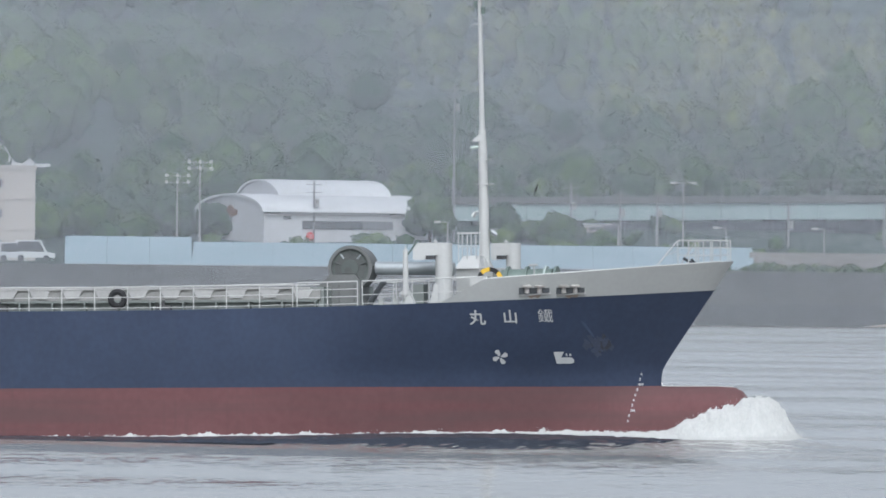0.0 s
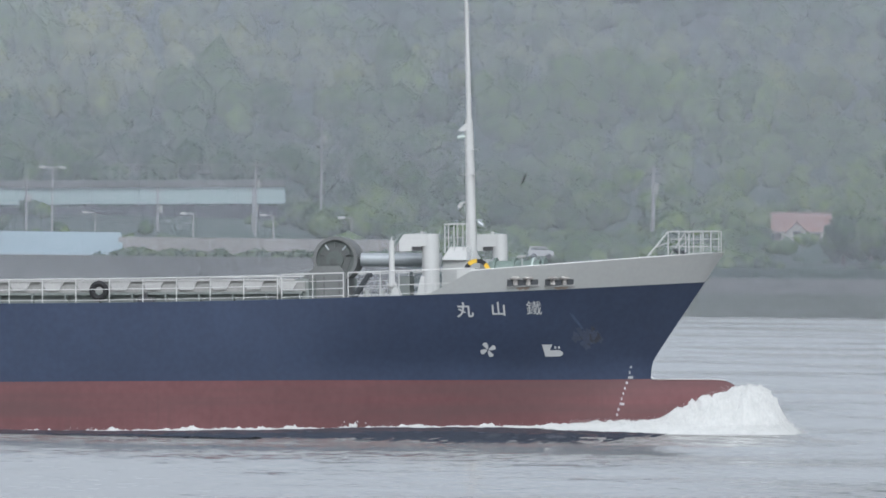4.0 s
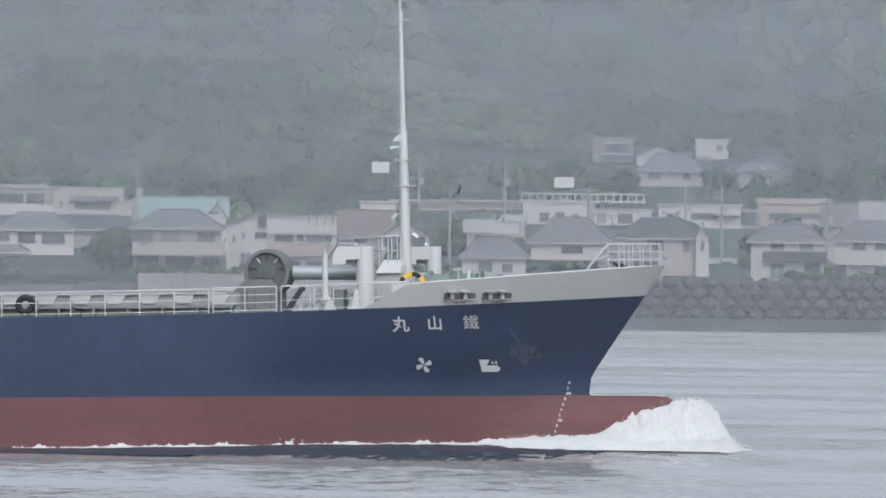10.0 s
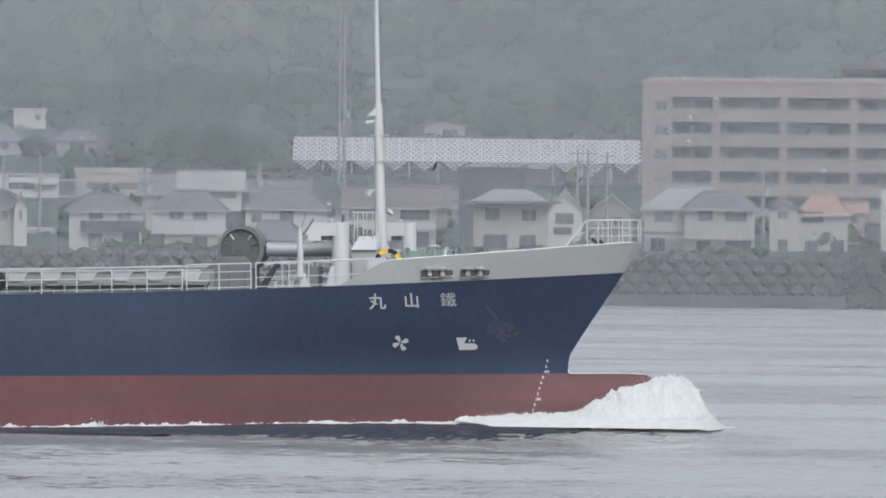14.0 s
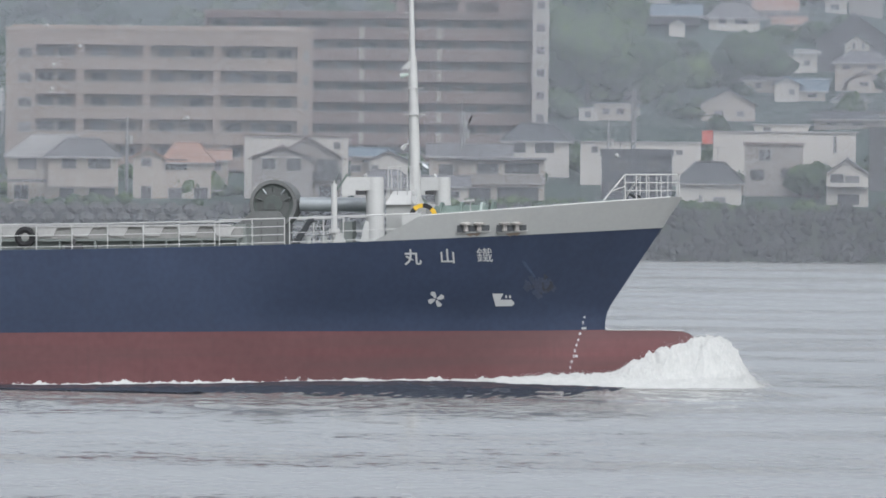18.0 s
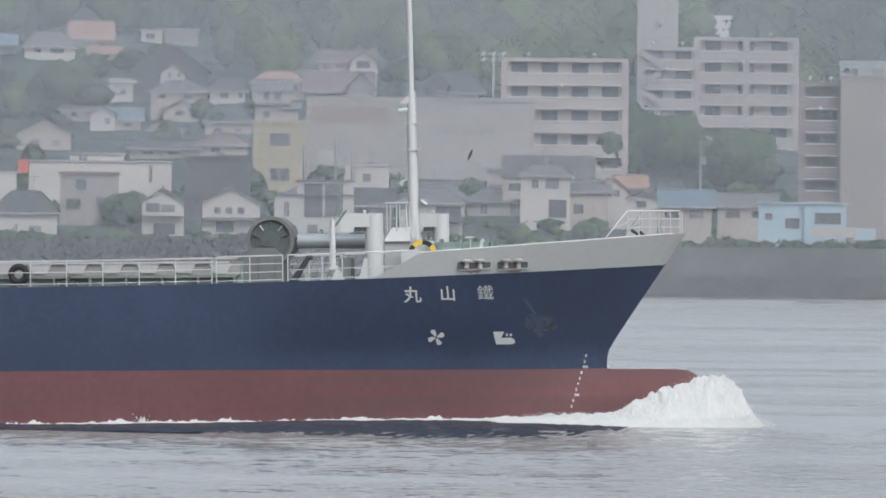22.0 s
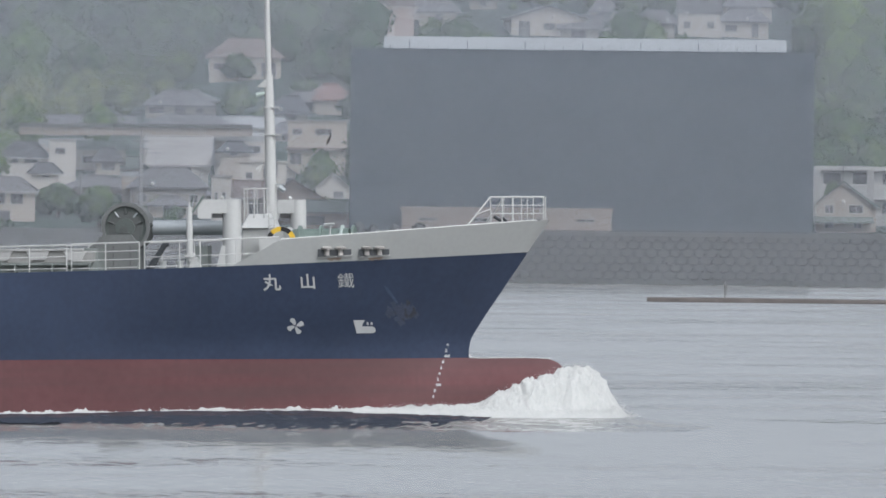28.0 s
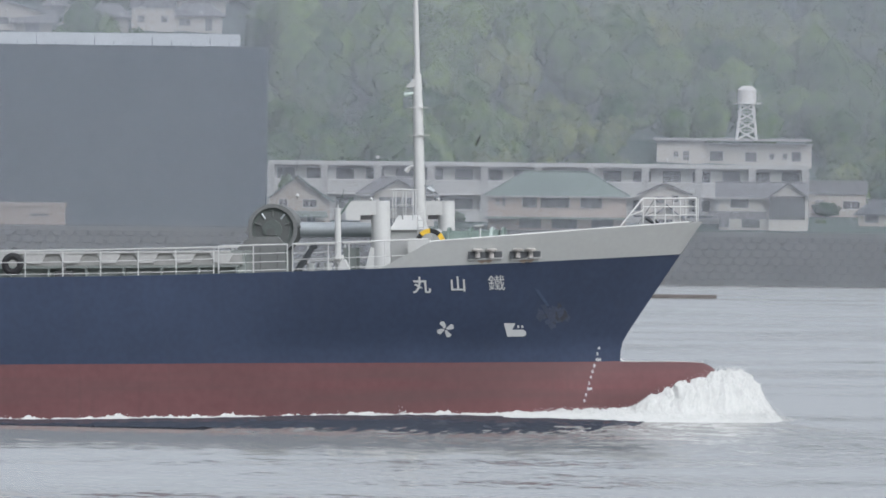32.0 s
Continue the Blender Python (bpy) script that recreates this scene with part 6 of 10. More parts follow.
def netted_building(az, r, z, w, d, h, turn=0.0):
    t = set_on("netted_building", az, r, z, "large building wrapped in dark scaffold netting", "building", "", turn)
    part("core", Solid().box(-w / 2 + 0.3, w / 2 - 0.3, -d / 2 + 0.3, d / 2, -2, h - 0.3), DARKCONC, t)
    nx, nz = 24, 11
    mesh = Solid().box(-w / nx / 2, w / nx / 2, -0.05, 0.05, -h / nz / 2, h / nz / 2).mesh("net_sheet", NET)
    for i in range(nx):
        for j in range(nz):
            p = new("net_sheet", mesh)
            p.parent = t
            p.location = (-w / 2 + w * (i + 0.5) / nx, -d / 2 + random.uniform(-0.015, 0.015), h * (j + 0.5) / nz)
    for i in range(nx + 1):
        x = -w / 2 + w * i / nx
        part("scaffold_pole", Solid().tube((x, -d / 2 + 0.12, 0), (x, -d / 2 + 0.12, h + 0.4 + 0.5 * (i % 3 == 0)), 0.04, seg=6), NET, t)
    for j in range(1, nz + 1):
        part("scaffold_rail", Solid().box(-w / 2, w / 2, -d / 2 - 0.14, -d / 2 - 0.06, h * j / nz - 0.05, h * j / nz + 0.05), NET, t)
    for x in (-w / 2, w / 2):
        part("side_netting", Solid().box(x - 0.06, x + 0.06, -d / 2, d / 2, 0, h), NET, t)
    part("roof_edge", Solid().box(-w * 0.43, w * 0.44, -d / 2 + 0.2, d / 2, h, h + 1.35), wall_paint((0.4, 0.427, 0.453)), t, "pale roof edge above the netting")
    part("roof_hut", Solid().box(-w * 0.41, -w * 0.37, -1, 2, h + 1.3, h + 3.6), wall_paint((0.30, 0.26, 0.245)), t)
    return t


def open_slope(name, a0, a1, low0, low1, high0, high1, mat, label):
    """A stretch of hillside without trees, between two lines across the slope."""
    rows = []
    for j in range(13):
        q = j / 12
        row = []
        for k in range(41):
            f = k / 40
            az = a0 + (a1 - a0) * f
            bow = 10 * math.sin(math.pi * f)
            r = (low0 + (low1 - low0) * f) * (1 - q) + (high0 + (high1 - high0) * f + bow) * q
            row.append(polar(az, r, land(az, r) + 1.0 + 0.5 * noise.noise(Vector((az * 160, r * 0.12, 3.0)))))
        rows.append(row)
    t = tagged(part(name, Solid().grid(rows), mat, None, "", True), label, "slope", kind="structure")
    for k in range(20):
        f = (k + 0.5) / 20
        az, h = a0 + (a1 - a0) * f, abs(a1 - a0) / 40
        CLEAR.append((az - h, az + h, low0 + (low1 - low0) * f - 26, high0 + (high1 - high0) * f + 8 * math.sin(math.pi * f) - 2))
    return t


def log_boom(az, r, length, seed, lumps=0):
    g = random.Random(seed)
    x, y, _ = polar(az, r)
    t = thing("log_raft", pose(x, y, 0.02, 0, 0, -math.degrees(az)), "dark floating raft of lashed logs", "raft")
    for k in range(5):
        a, b = -length / 2 + g.uniform(0, length * 0.15), length / 2 - g.uniform(0, length * 0.2)
        part("log", Solid().tube((a, k * 0.7, 0.05), (b, k * 0.7 + g.uniform(-0.6, 0.6), 0.05), 0.30, 0.24, 8), DRIFT, t)
    for k in range(lumps):
        cx = -length * 0.3 + length * 0.22 * k
        part("bundle", Solid().ball((cx, 1.2, 0.45), 0.55 + 0.1 * (k % 2), 0.7, 10), STAIN, t)
    if not lumps:
        part("stake", Solid().tube((-length * 0.25, 1.5, 0), (-length * 0.25, 1.5, 1.7), 0.09, seg=6), POLEGREY, t)


DRIFT = painted("wet_driftwood", (0.10, 0.088, 0.082), 0.8, 0.25, 2, 0.03)


def car(az, r, z, length, col, label, tall=1.7, kind="car"):
    t = set_on(kind, az, r, z, label, kind, "parked vehicles")
    m = painted("car_paint", col, 0.3, 0.05, 2, 0)
    a = length / 2
    part("body", Solid().prism([(-a, 0.35), (a, 0.35), (a, 0.85), (a * 0.62, 0.98), (a * 0.35, tall), (-a * 0.85, tall), (-a, 0.95)], -0.8, 0.8), m, t)
    part("side_window", Solid().prism([(-a * 0.8, 1.0), (a * 0.5, 1.0), (a * 0.3, tall - 0.12), (-a * 0.75, tall - 0.12)], -0.83, -0.8), GLASS, t)
    for x in (-a * 0.6, a * 0.6):
        for y in (-0.75, 0.75):
            part("wheel", Solid().tube((x, y - 0.1, 0.32), (x, y + 0.1, 0.32), 0.32, seg=14), BLACK, t)


def cable(a0, r0, z0, a1, r1, z1, sag):
    pts = []
    p, q = Vector(polar(a0, r0, z0)), Vector(polar(a1, r1, z1))
    for k in range(9):
        f = k / 8
        c = p.lerp(q, f)
        c.z -= sag * 4 * f * (1 - f)
        pts.append(c)
    tagged(part("power_cable", Solid().sweep(pts, 0.035, 5), DARK), "thin dark overhead cable between poles", "cable", "overhead cables")


def jetty(az0, az1, r, z):
    t = tagged(new("jetty"), "low weathered timber jetty on short posts", "jetty")
    part("deck", Solid().add([polar(a, rad, zz) for zz in (z - 0.25, z) for a in (az0, az1) for rad in (r, r + 4)], [(0, 1, 3, 2), (4, 6, 7, 5), (0, 2, 6, 4), (1, 5, 7, 3), (0, 4, 5, 1), (2, 3, 7, 6)]), BARK, t)
    for k in range(15):
        a = az0 + (az1 - az0) * (k + 0.25 * math.sin(k * 2.3)) / 14
        part("jetty_post", Solid().tube(polar(a, r + 0.3, -0.5), polar(a, r + 0.3, z - 0.2), 0.10, seg=6), DRIFT, t)


def silo_top(az, r, z, w):
    t = set_on("silo_roof", az, r, z, "white arched silo roof with a side gangway, lined up with the silo for the camera", "roof")
    part("arch", Solid().prism([(w / 2 * math.cos(a), 2.6 * math.sin(a)) for a in (math.pi * k / 12 for k in range(13))], -4, 4), wall_paint((0.493, 0.5, 0.493)), t)
    part("gangway", Solid().box(w / 2, w / 2 + 1.9, -4, -1, -1.2, 0.5), wall_paint((0.493, 0.5, 0.493)), t)
    part("blue_strip", Solid().box(w / 2 - 0.1, w / 2 + 0.35, -4.2, -3.6, -11, -1.2), painted("blue_column_paint", (0.16, 0.25, 0.42), 0.6), t, "blue painted corner column")
    for k in range(3):
        part("roof_lamp", Solid().tube((-1.5 + k, -3.9, 2.4), (-1.5 + k, -3.9, 2.9), 0.2, seg=8), STEELW, t)


# ---- the water's edge, stretch by stretch ----
sea_wall(-0.41531, -0.26634, 1000, 5.62, "plain", "grey concrete quay wall with a darker tide band", 1)
sea_wall(-0.26634, -0.24630, 1006, 4.28, "beach", "low wall above a strip of pale sand", 2)
sea_wall(-0.24630, -0.19330, 1004, 4.84, "bank", "sloping concrete bank with rough grass at its foot", 3)
sea_wall(-0.19330, -0.18710, 1002, 5.17, "rubble", "dark bank with a few broken stones at its foot", 14)
sea_wall(-0.18710, -0.16838, 1002, 5.25, "riprap", "pale broken stone below a low concrete wall", 4)
sea_wall(-0.16838, -0.14950, 1004, 5.24, "riprap", "pale broken stone below a low concrete wall", 5)
sea_wall(-0.14950, -0.04267, 996, 5.11, "blocks", "concrete wall faced with rows of wave-breaking blocks", 6)
sea_wall(-0.04267, 0.03797, 996, 5.32, "rock", "dark armour rocks piled against the shore wall", 7)
sea_wall(0.03797, 0.16368, 998, 5.18, "plain", "grey concrete sea wall with a darker tide band", 8)
heap = tagged(new("rock_heap"), "dark stepped heap of rocks and blocks running into the water", "rock heap", kind="structure")
pile("rock", ROCKS, heap, 160, 420, lambda: (-0.1582 + 0.0105 * random.random() ** 0.8, random.random(), random.uniform(0.4, 0.85)), lambda az, q: polar(az, 984 + 13 * q, -0.1 + q * (0.3 + 2.7 * (az + 0.1582) / 0.0105)), random)
strand = tagged(new("sand_strip"), "thin strip of pale sand at the quay's foot", "beach", kind="structure")
part("sand", Solid().grid([[polar(-0.2845 + 0.0185 * k / 40, 994 + 6.5 * q + 0.8 * math.sin(k * 0.6) * (1 - q), -0.45 + (0.35 + 0.55 * min(1.0, k / 16)) * q * 1.6) for k in range(41)] for q in (0, 0.5, 1.0)]), SAND, strand)
spit = tagged(new("sand_patch"), "pale sand and earth below the sea wall", "beach", kind="structure")
part("sand", Solid().grid([[polar(0.0372 + 0.0142 * k / 30, 990 + 8.2 * q + 1.2 * math.sin(k * 0.5) * (1 - q), -0.5 + (0.6 + 1.5 * math.sin(math.pi * min(1.0, (k + 2) / 31))) * q) for k in range(31)] for q in (0, 0.5, 1.0)]), SAND, spit)
pile("stone", PALEROCKS, spit, 40, 60, lambda: (random.uniform(0.0375, 0.0515), random.random(), random.uniform(0.2, 0.5)), lambda az, q: polar(az, 993 + 5 * q, 0.2 + 1.2 * q), random)
sea_wall(0.16368, 0.17425, 996, 5.34, "rock", "dark armour rocks piled against the shore wall", 9)
sea_wall(0.17425, 0.28220, 998, 4.99, "honeycomb", "sea wall faced with staggered concrete blocks", 10)

# ---- houses ----
house(-0.18326, 1129, 9.5, 9.1, 6.1, 2.0, 2.2, "side", (0.39, 0.365, 0.335), (0.11, 0.14, 0.135), 0, 8)
house(-0.12258, 1186, 16.0, 5.0, 4.3, 2.4, 1.3, "hip", (0.232, 0.216, 0.198), (0.122, 0.122, 0.128), 0, 26)
house(-0.12747, 1082, 6.7, 6.0, 4.0, 0.4, 0.4, "flat", (0.39, 0.365, 0.335), (0.307, 0.32, 0.333), 0, 43)
house(-0.04249, 1102, 8.0, 3.4, 4.0, 2.3, 1.2, "side", (0.315, 0.283, 0.248), (0.165, 0.135, 0.122), 0, 46)
house(-0.02441, 1110, 8.4, 3.3, 4.0, 1.9, 1.4, "hip", (0.232, 0.216, 0.198), (0.133, 0.2, 0.267), 0, 50)
house(-0.00834, 1153, 10.7, 7.8, 6.2, 2.7, 1.9, "hip", (0.232, 0.216, 0.198), (0.055, 0.06, 0.068), 0, 54)
house(0.00168, 1072, 6.2, 7.8, 4.0, 4.8, 0.8, "flat", (0.055, 0.06, 0.068), (0.055, 0.06, 0.068), 0, 57)
house(0.03932, 1065, 5.7, 7.9, 6.3, 4.1, 2.2, "gable", (0.39, 0.365, 0.335), (0.122, 0.122, 0.128), 14, 63)
house(0.05861, 1108, 8.2, 7.8, 7.2, 1.9, 1.6, "hip", (0.232, 0.216, 0.198), (0.122, 0.122, 0.128), 0, 82)
house(0.06039, 1124, 9.4, 7.1, 4.0, 3.8, 0.6, "flat", (0.315, 0.283, 0.248), (0.122, 0.122, 0.128), 0, 84)
house(0.07051, 1148, 11.1, 3.5, 4.0, 1.3, 1.1, "gable", (0.315, 0.283, 0.248), (0.165, 0.135, 0.122), 0, 86)
house(0.07351, 1136, 10.1, 2.8, 4.0, 1.3, 1.2, "gable", (0.315, 0.283, 0.248), (0.122, 0.122, 0.128), 0, 87)
house(0.12406, 1148, 10.6, 5.5, 4.0, 1.7, 0.4, "flat", (0.39, 0.365, 0.335), (0.307, 0.32, 0.333), 0, 94)
house(0.13547, 1166, 12.5, 4.1, 4.0, 2.6, 0.5, "flat", (0.315, 0.283, 0.248), (0.122, 0.122, 0.128), 0, 97)
house(0.15439, 1250, 23.9, 9.3, 7.3, 3.4, 2.6, "hip", (0.315, 0.283, 0.248), (0.165, 0.135, 0.122), 0, 98)
house(0.14802, 1217, 19.0, 8.3, 6.6, 2.1, 1.4, "hip", (0.232, 0.216, 0.198), (0.122, 0.122, 0.128), 0, 99)
house(0.16117, 1219, 19.5, 8.3, 6.6, 1.6, 1.4, "hip", (0.315, 0.283, 0.248), (0.122, 0.122, 0.128), 0, 100)
house(0.16331, 1226, 20.7, 3.6, 4.0, 1.8, 1.1, "hip", (0.315, 0.283, 0.248), (0.21, 0.13, 0.115), 0, 101)
house(0.13569, 1164, 12.2, 4.2, 4.0, 2.4, 1.0, "flat", (0.315, 0.283, 0.248), (0.307, 0.32, 0.333), 0, 102)
house(0.13945, 1160, 11.7, 6.1, 4.0, 2.6, 1.1, "flat", (0.232, 0.216, 0.198), (0.11, 0.14, 0.135), 0, 103)
house(0.14752, 1169, 12.7, 6.8, 6.3, 1.6, 1.8, "gable", (0.39, 0.365, 0.335), (0.307, 0.32, 0.333), 0, 104)
house(0.15383, 1175, 13.1, 7.2, 5.8, 1.7, 1.9, "side", (0.315, 0.283, 0.248), (0.307, 0.32, 0.333), 0, 105)
house(0.15611, 1156, 10.7, 5.9, 4.0, 2.0, 0.5, "flat", (0.39, 0.365, 0.335), (0.307, 0.32, 0.333), 0, 107)
house(0.14661, 1081, 6.6, 8.5, 6.7, 3.4, 2.3, "hip", (0.232, 0.216, 0.198), (0.122, 0.122, 0.128), 0, 110)
house(0.14670, 1074, 6.3, 4.3, 4.0, 1.6, 0.9, "hip", (0.315, 0.283, 0.248), (0.122, 0.122, 0.128), 0, 111)
house(0.12396, 1142, 10.3, 5.5, 4.0, 1.9, 0.5, "flat", (0.315, 0.283, 0.248), (0.307, 0.32, 0.333), 0, 113)
house(0.14096, 1095, 7.5, 6.6, 5.4, 1.9, 1.6, "hip", (0.232, 0.216, 0.198), (0.122, 0.122, 0.128), 0, 114)
house(0.16983, 1282, 30.3, 5.0, 4.0, 4.2, 0.9, "flat", (0.32, 0.253, 0.227), (0.165, 0.135, 0.122), 0, 116)
house(0.18551, 1288, 30.6, 10.2, 7.9, 2.8, 1.6, "gable", (0.39, 0.365, 0.335), (0.122, 0.122, 0.128), 8, 117)
house(0.19350, 1290, 30.8, 4.3, 4.0, 1.3, 1.3, "gable", (0.315, 0.283, 0.248), (0.122, 0.122, 0.128), 0, 118)
house(0.20151, 1296, 31.0, 5.7, 4.0, 3.2, 3.0, "flat", (0.39, 0.365, 0.335), (0.122, 0.122, 0.128), 0, 119)
house(0.20613, 1299, 30.9, 6.7, 5.4, 2.7, 1.8, "hip", (0.39, 0.365, 0.335), (0.122, 0.122, 0.128), 0, 120)
house(0.21671, 1061, 5.5, 6.0, 5.7, 3.3, 2.4, "gable", (0.315, 0.283, 0.248), (0.11, 0.135, 0.122), 0, 121)
house(0.17375, 1300, 33.2, 5.0, 4.0, 2.3, 1.9, "hip", (0.39, 0.365, 0.335), (0.122, 0.122, 0.128), 0, 123)
house(0.25418, 1090, 7.2, 5.8, 4.8, 2.4, 1.5, "hip", (0.315, 0.283, 0.248), (0.122, 0.122, 0.128), 0, 125)
house(0.27250, 1088, 7.1, 7.1, 4.0, 2.6, 1.6, "flat", (0.315, 0.283, 0.248), (0.122, 0.122, 0.128), 0, 128)
house(0.27774, 1072, 6.1, 5.8, 4.8, 1.7, 1.6, "hip", (0.315, 0.283, 0.248), (0.055, 0.06, 0.068), 0, 129)
house(0.21731, 1062, 5.5, 5.9, 5.6, 3.1, 2.1, "gable", (0.315, 0.283, 0.248), (0.11, 0.135, 0.122), 0, 130)
house(-0.31251, 1128, 9.7, 2.2, 4.0, 0.9, 0.2, "flat", (0.315, 0.283, 0.248), (0.307, 0.32, 0.333), 0, 132)
house(0.13839, 1199, 16.2, 10.5, 5.8, 1.6, 1.0, "side", (0.232, 0.216, 0.198), (0.122, 0.122, 0.128), 0, 147)
house(0.14866, 1195, 16.1, 11.9, 6.5, 1.6, 1.5, "hip", (0.232, 0.216, 0.198), (0.122, 0.122, 0.128), 0, 148)
house(0.13867, 1093, 7.3, 6.7, 5.5, 2.4, 1.0, "hip", (0.232, 0.216, 0.198), (0.122, 0.122, 0.128), 0, 149)
house(0.15909, 1192, 15.5, 4.8, 4.1, 1.5, 1.3, "hip", (0.232, 0.216, 0.198), (0.122, 0.122, 0.128), 0, 153)
house(0.15533, 1196, 16.3, 6.8, 4.7, 1.4, 1.1, "side", (0.315, 0.283, 0.248), (0.307, 0.32, 0.333), 0, 154)
house(0.17440, 1294, 32.1, 5.1, 4.4, 2.4, 1.9, "hip", (0.315, 0.283, 0.248), (0.122, 0.122, 0.128), 0, 159)
house(0.19157, 1304, 33.2, 3.3, 4.0, 1.7, 1.7, "hip", (0.315, 0.283, 0.248), (0.122, 0.122, 0.128), 0, 160)
house(0.19714, 1292, 30.9, 4.7, 4.0, 2.3, 1.7, "hip", (0.232, 0.216, 0.198), (0.122, 0.122, 0.128), 0, 161)
house(0.20657, 1319, 33.8, 6.5, 5.3, 2.3, 2.1, "hip", (0.39, 0.365, 0.335), (0.122, 0.122, 0.128), 0, 162)
house(0.18910, 1286, 30.4, 5.1, 4.3, 1.8, 1.5, "side", (0.232, 0.216, 0.198), (0.122, 0.122, 0.128), 0, 163)
house(0.17908, 1310, 34.7, 3.7, 4.0, 1.7, 1.7, "hip", (0.315, 0.283, 0.248), (0.122, 0.122, 0.128), 0, 164)
house(0.05890, 1117, 8.9, 6.8, 5.5, 1.8, 1.3, "hip", (0.232, 0.216, 0.198), (0.122, 0.122, 0.128), 0, 168)
house(0.05186, 1103, 8.0, 6.7, 5.4, 2.5, 1.7, "hip", (0.315, 0.283, 0.248), (0.122, 0.122, 0.128), 0, 169)
house(0.04546, 1100, 7.8, 4.2, 4.0, 1.9, 1.7, "hip", (0.232, 0.216, 0.198), (0.055, 0.06, 0.068), 0, 170)
house(0.06039, 1160, 12.9, 6.3, 4.0, 0.8, 0.4, "flat", (0.315, 0.283, 0.248), (0.122, 0.122, 0.128), 0, 171)
house(-0.09637, 1068, 5.9, 2.5, 4.0, 4.4, 1.9, "hip", (0.315, 0.283, 0.248), (0.055, 0.06, 0.068), 0, 173)
house(-0.13780, 1112, 8.6, 5.4, 4.6, 1.3, 0.9, "hip", (0.232, 0.216, 0.198), (0.055, 0.06, 0.068), 0, 174)
house(0.15342, 1127, 13.4, 3.5, 4.0, 0.9, 1.1, "hip", (0.315, 0.283, 0.248), (0.055, 0.06, 0.068), 0, 177)
house(0.13913, 1077, 8.6, 4.1, 4.0, 1.3, 1.2, "hip", (0.232, 0.216, 0.198), (0.122, 0.122, 0.128), 0, 178)
house(0.14377, 1084, 9.1, 4.4, 4.0, 1.8, 0.5, "flat", (0.315, 0.283, 0.248), (0.307, 0.32, 0.333), 0, 179)
house(-0.16621, 1104, 8.1, 4.1, 4.0, 1.6, 1.1, "hip", (0.315, 0.283, 0.248), (0.122, 0.122, 0.128), 0, 190)
house(0.13581, 1164, 12.3, 6.1, 4.0, 2.7, 0.6, "flat", (0.39, 0.365, 0.335), (0.307, 0.32, 0.333), 0, 194)
house(0.14023, 1156, 11.2, 3.0, 4.0, 2.0, 1.6, "hip", (0.315, 0.283, 0.248), (0.122, 0.122, 0.128), 0, 195)
house(0.14234, 1160, 11.7, 3.0, 4.0, 0.7, 1.1, "side", (0.315, 0.283, 0.248), (0.11, 0.135, 0.122), 0, 196)
house(0.14771, 1161, 11.6, 7.4, 6.0, 1.6, 3.0, "side", (0.39, 0.365, 0.335), (0.307, 0.32, 0.333), 0, 197)
house(0.15403, 1158, 11.1, 6.1, 4.0, 4.4, 0.6, "flat", (0.39, 0.365, 0.335), (0.307, 0.32, 0.333), 0, 198)
house(0.15917, 1206, 17.7, 4.3, 4.0, 2.1, 2.1, "hip", (0.232, 0.216, 0.198), (0.055, 0.06, 0.068), 0, 203)
house(0.16321, 1216, 19.3, 3.5, 4.0, 2.3, 1.8, "hip", (0.315, 0.283, 0.248), (0.21, 0.13, 0.115), 0, 204)
house(0.14756, 1215, 18.6, 8.3, 5.6, 2.0, 1.9, "hip", (0.232, 0.216, 0.198), (0.122, 0.122, 0.128), 0, 205)
house(0.12965, 1158, 11.5, 4.3, 4.0, 1.5, 1.2, "hip", (0.315, 0.283, 0.248), (0.122, 0.122, 0.128), 0, 207)
house(0.15786, 1128, 9.2, 4.2, 4.0, 2.5, 1.5, "gable", (0.39, 0.365, 0.335), (0.055, 0.06, 0.068), 0, 208)
house(0.14937, 1088, 7.1, 3.4, 4.0, 1.9, 1.0, "hip", (0.232, 0.216, 0.198), (0.122, 0.122, 0.128), 0, 209)
house(0.00940, 1083, 6.7, 7.5, 6.0, 1.5, 2.3, "gable", (0.315, 0.283, 0.248), (0.055, 0.06, 0.068), 0, 213)
house(0.06355, 1107, 8.2, 10.4, 5.2, 4.4, 2.7, "flat", (0.315, 0.283, 0.248), (0.122, 0.122, 0.128), 0, 224)
house(0.07630, 1096, 7.6, 4.6, 4.0, 2.6, 2.8, "hip", (0.315, 0.283, 0.248), (0.055, 0.06, 0.068), 0, 226)
house(0.04467, 1102, 8.0, 5.0, 4.0, 5.8, 0.3, "flat", (0.39, 0.365, 0.335), (0.307, 0.32, 0.333), 0, 229)
house(-0.14854, 1126, 9.7, 3.6, 4.0, 1.8, 0.8, "flat", (0.315, 0.283, 0.248), (0.307, 0.32, 0.333), 0, 233)
house(-0.16718, 1104, 8.1, 5.2, 4.0, 2.7, 1.0, "flat", (0.32, 0.253, 0.227), (0.307, 0.32, 0.333), 0, 236)
house(-0.13178, 1188, 16.3, 7.8, 4.5, 2.1, 2.2, "hip", (0.315, 0.283, 0.248), (0.122, 0.122, 0.128), 0, 237)
house(-0.08212, 1112, 8.5, 6.1, 4.0, 2.0, 2.3, "hip", (0.315, 0.283, 0.248), (0.122, 0.122, 0.128), 0, 239)
house(-0.09458, 1078, 6.5, 6.2, 4.0, 3.2, 2.2, "hip", (0.315, 0.283, 0.248), (0.122, 0.122, 0.128), 0, 240)
house(-0.08797, 1066, 5.8, 8.3, 4.7, 4.5, 2.4, "hip", (0.213, 0.187, 0.167), (0.160, 0.130, 0.118), 0, 241)

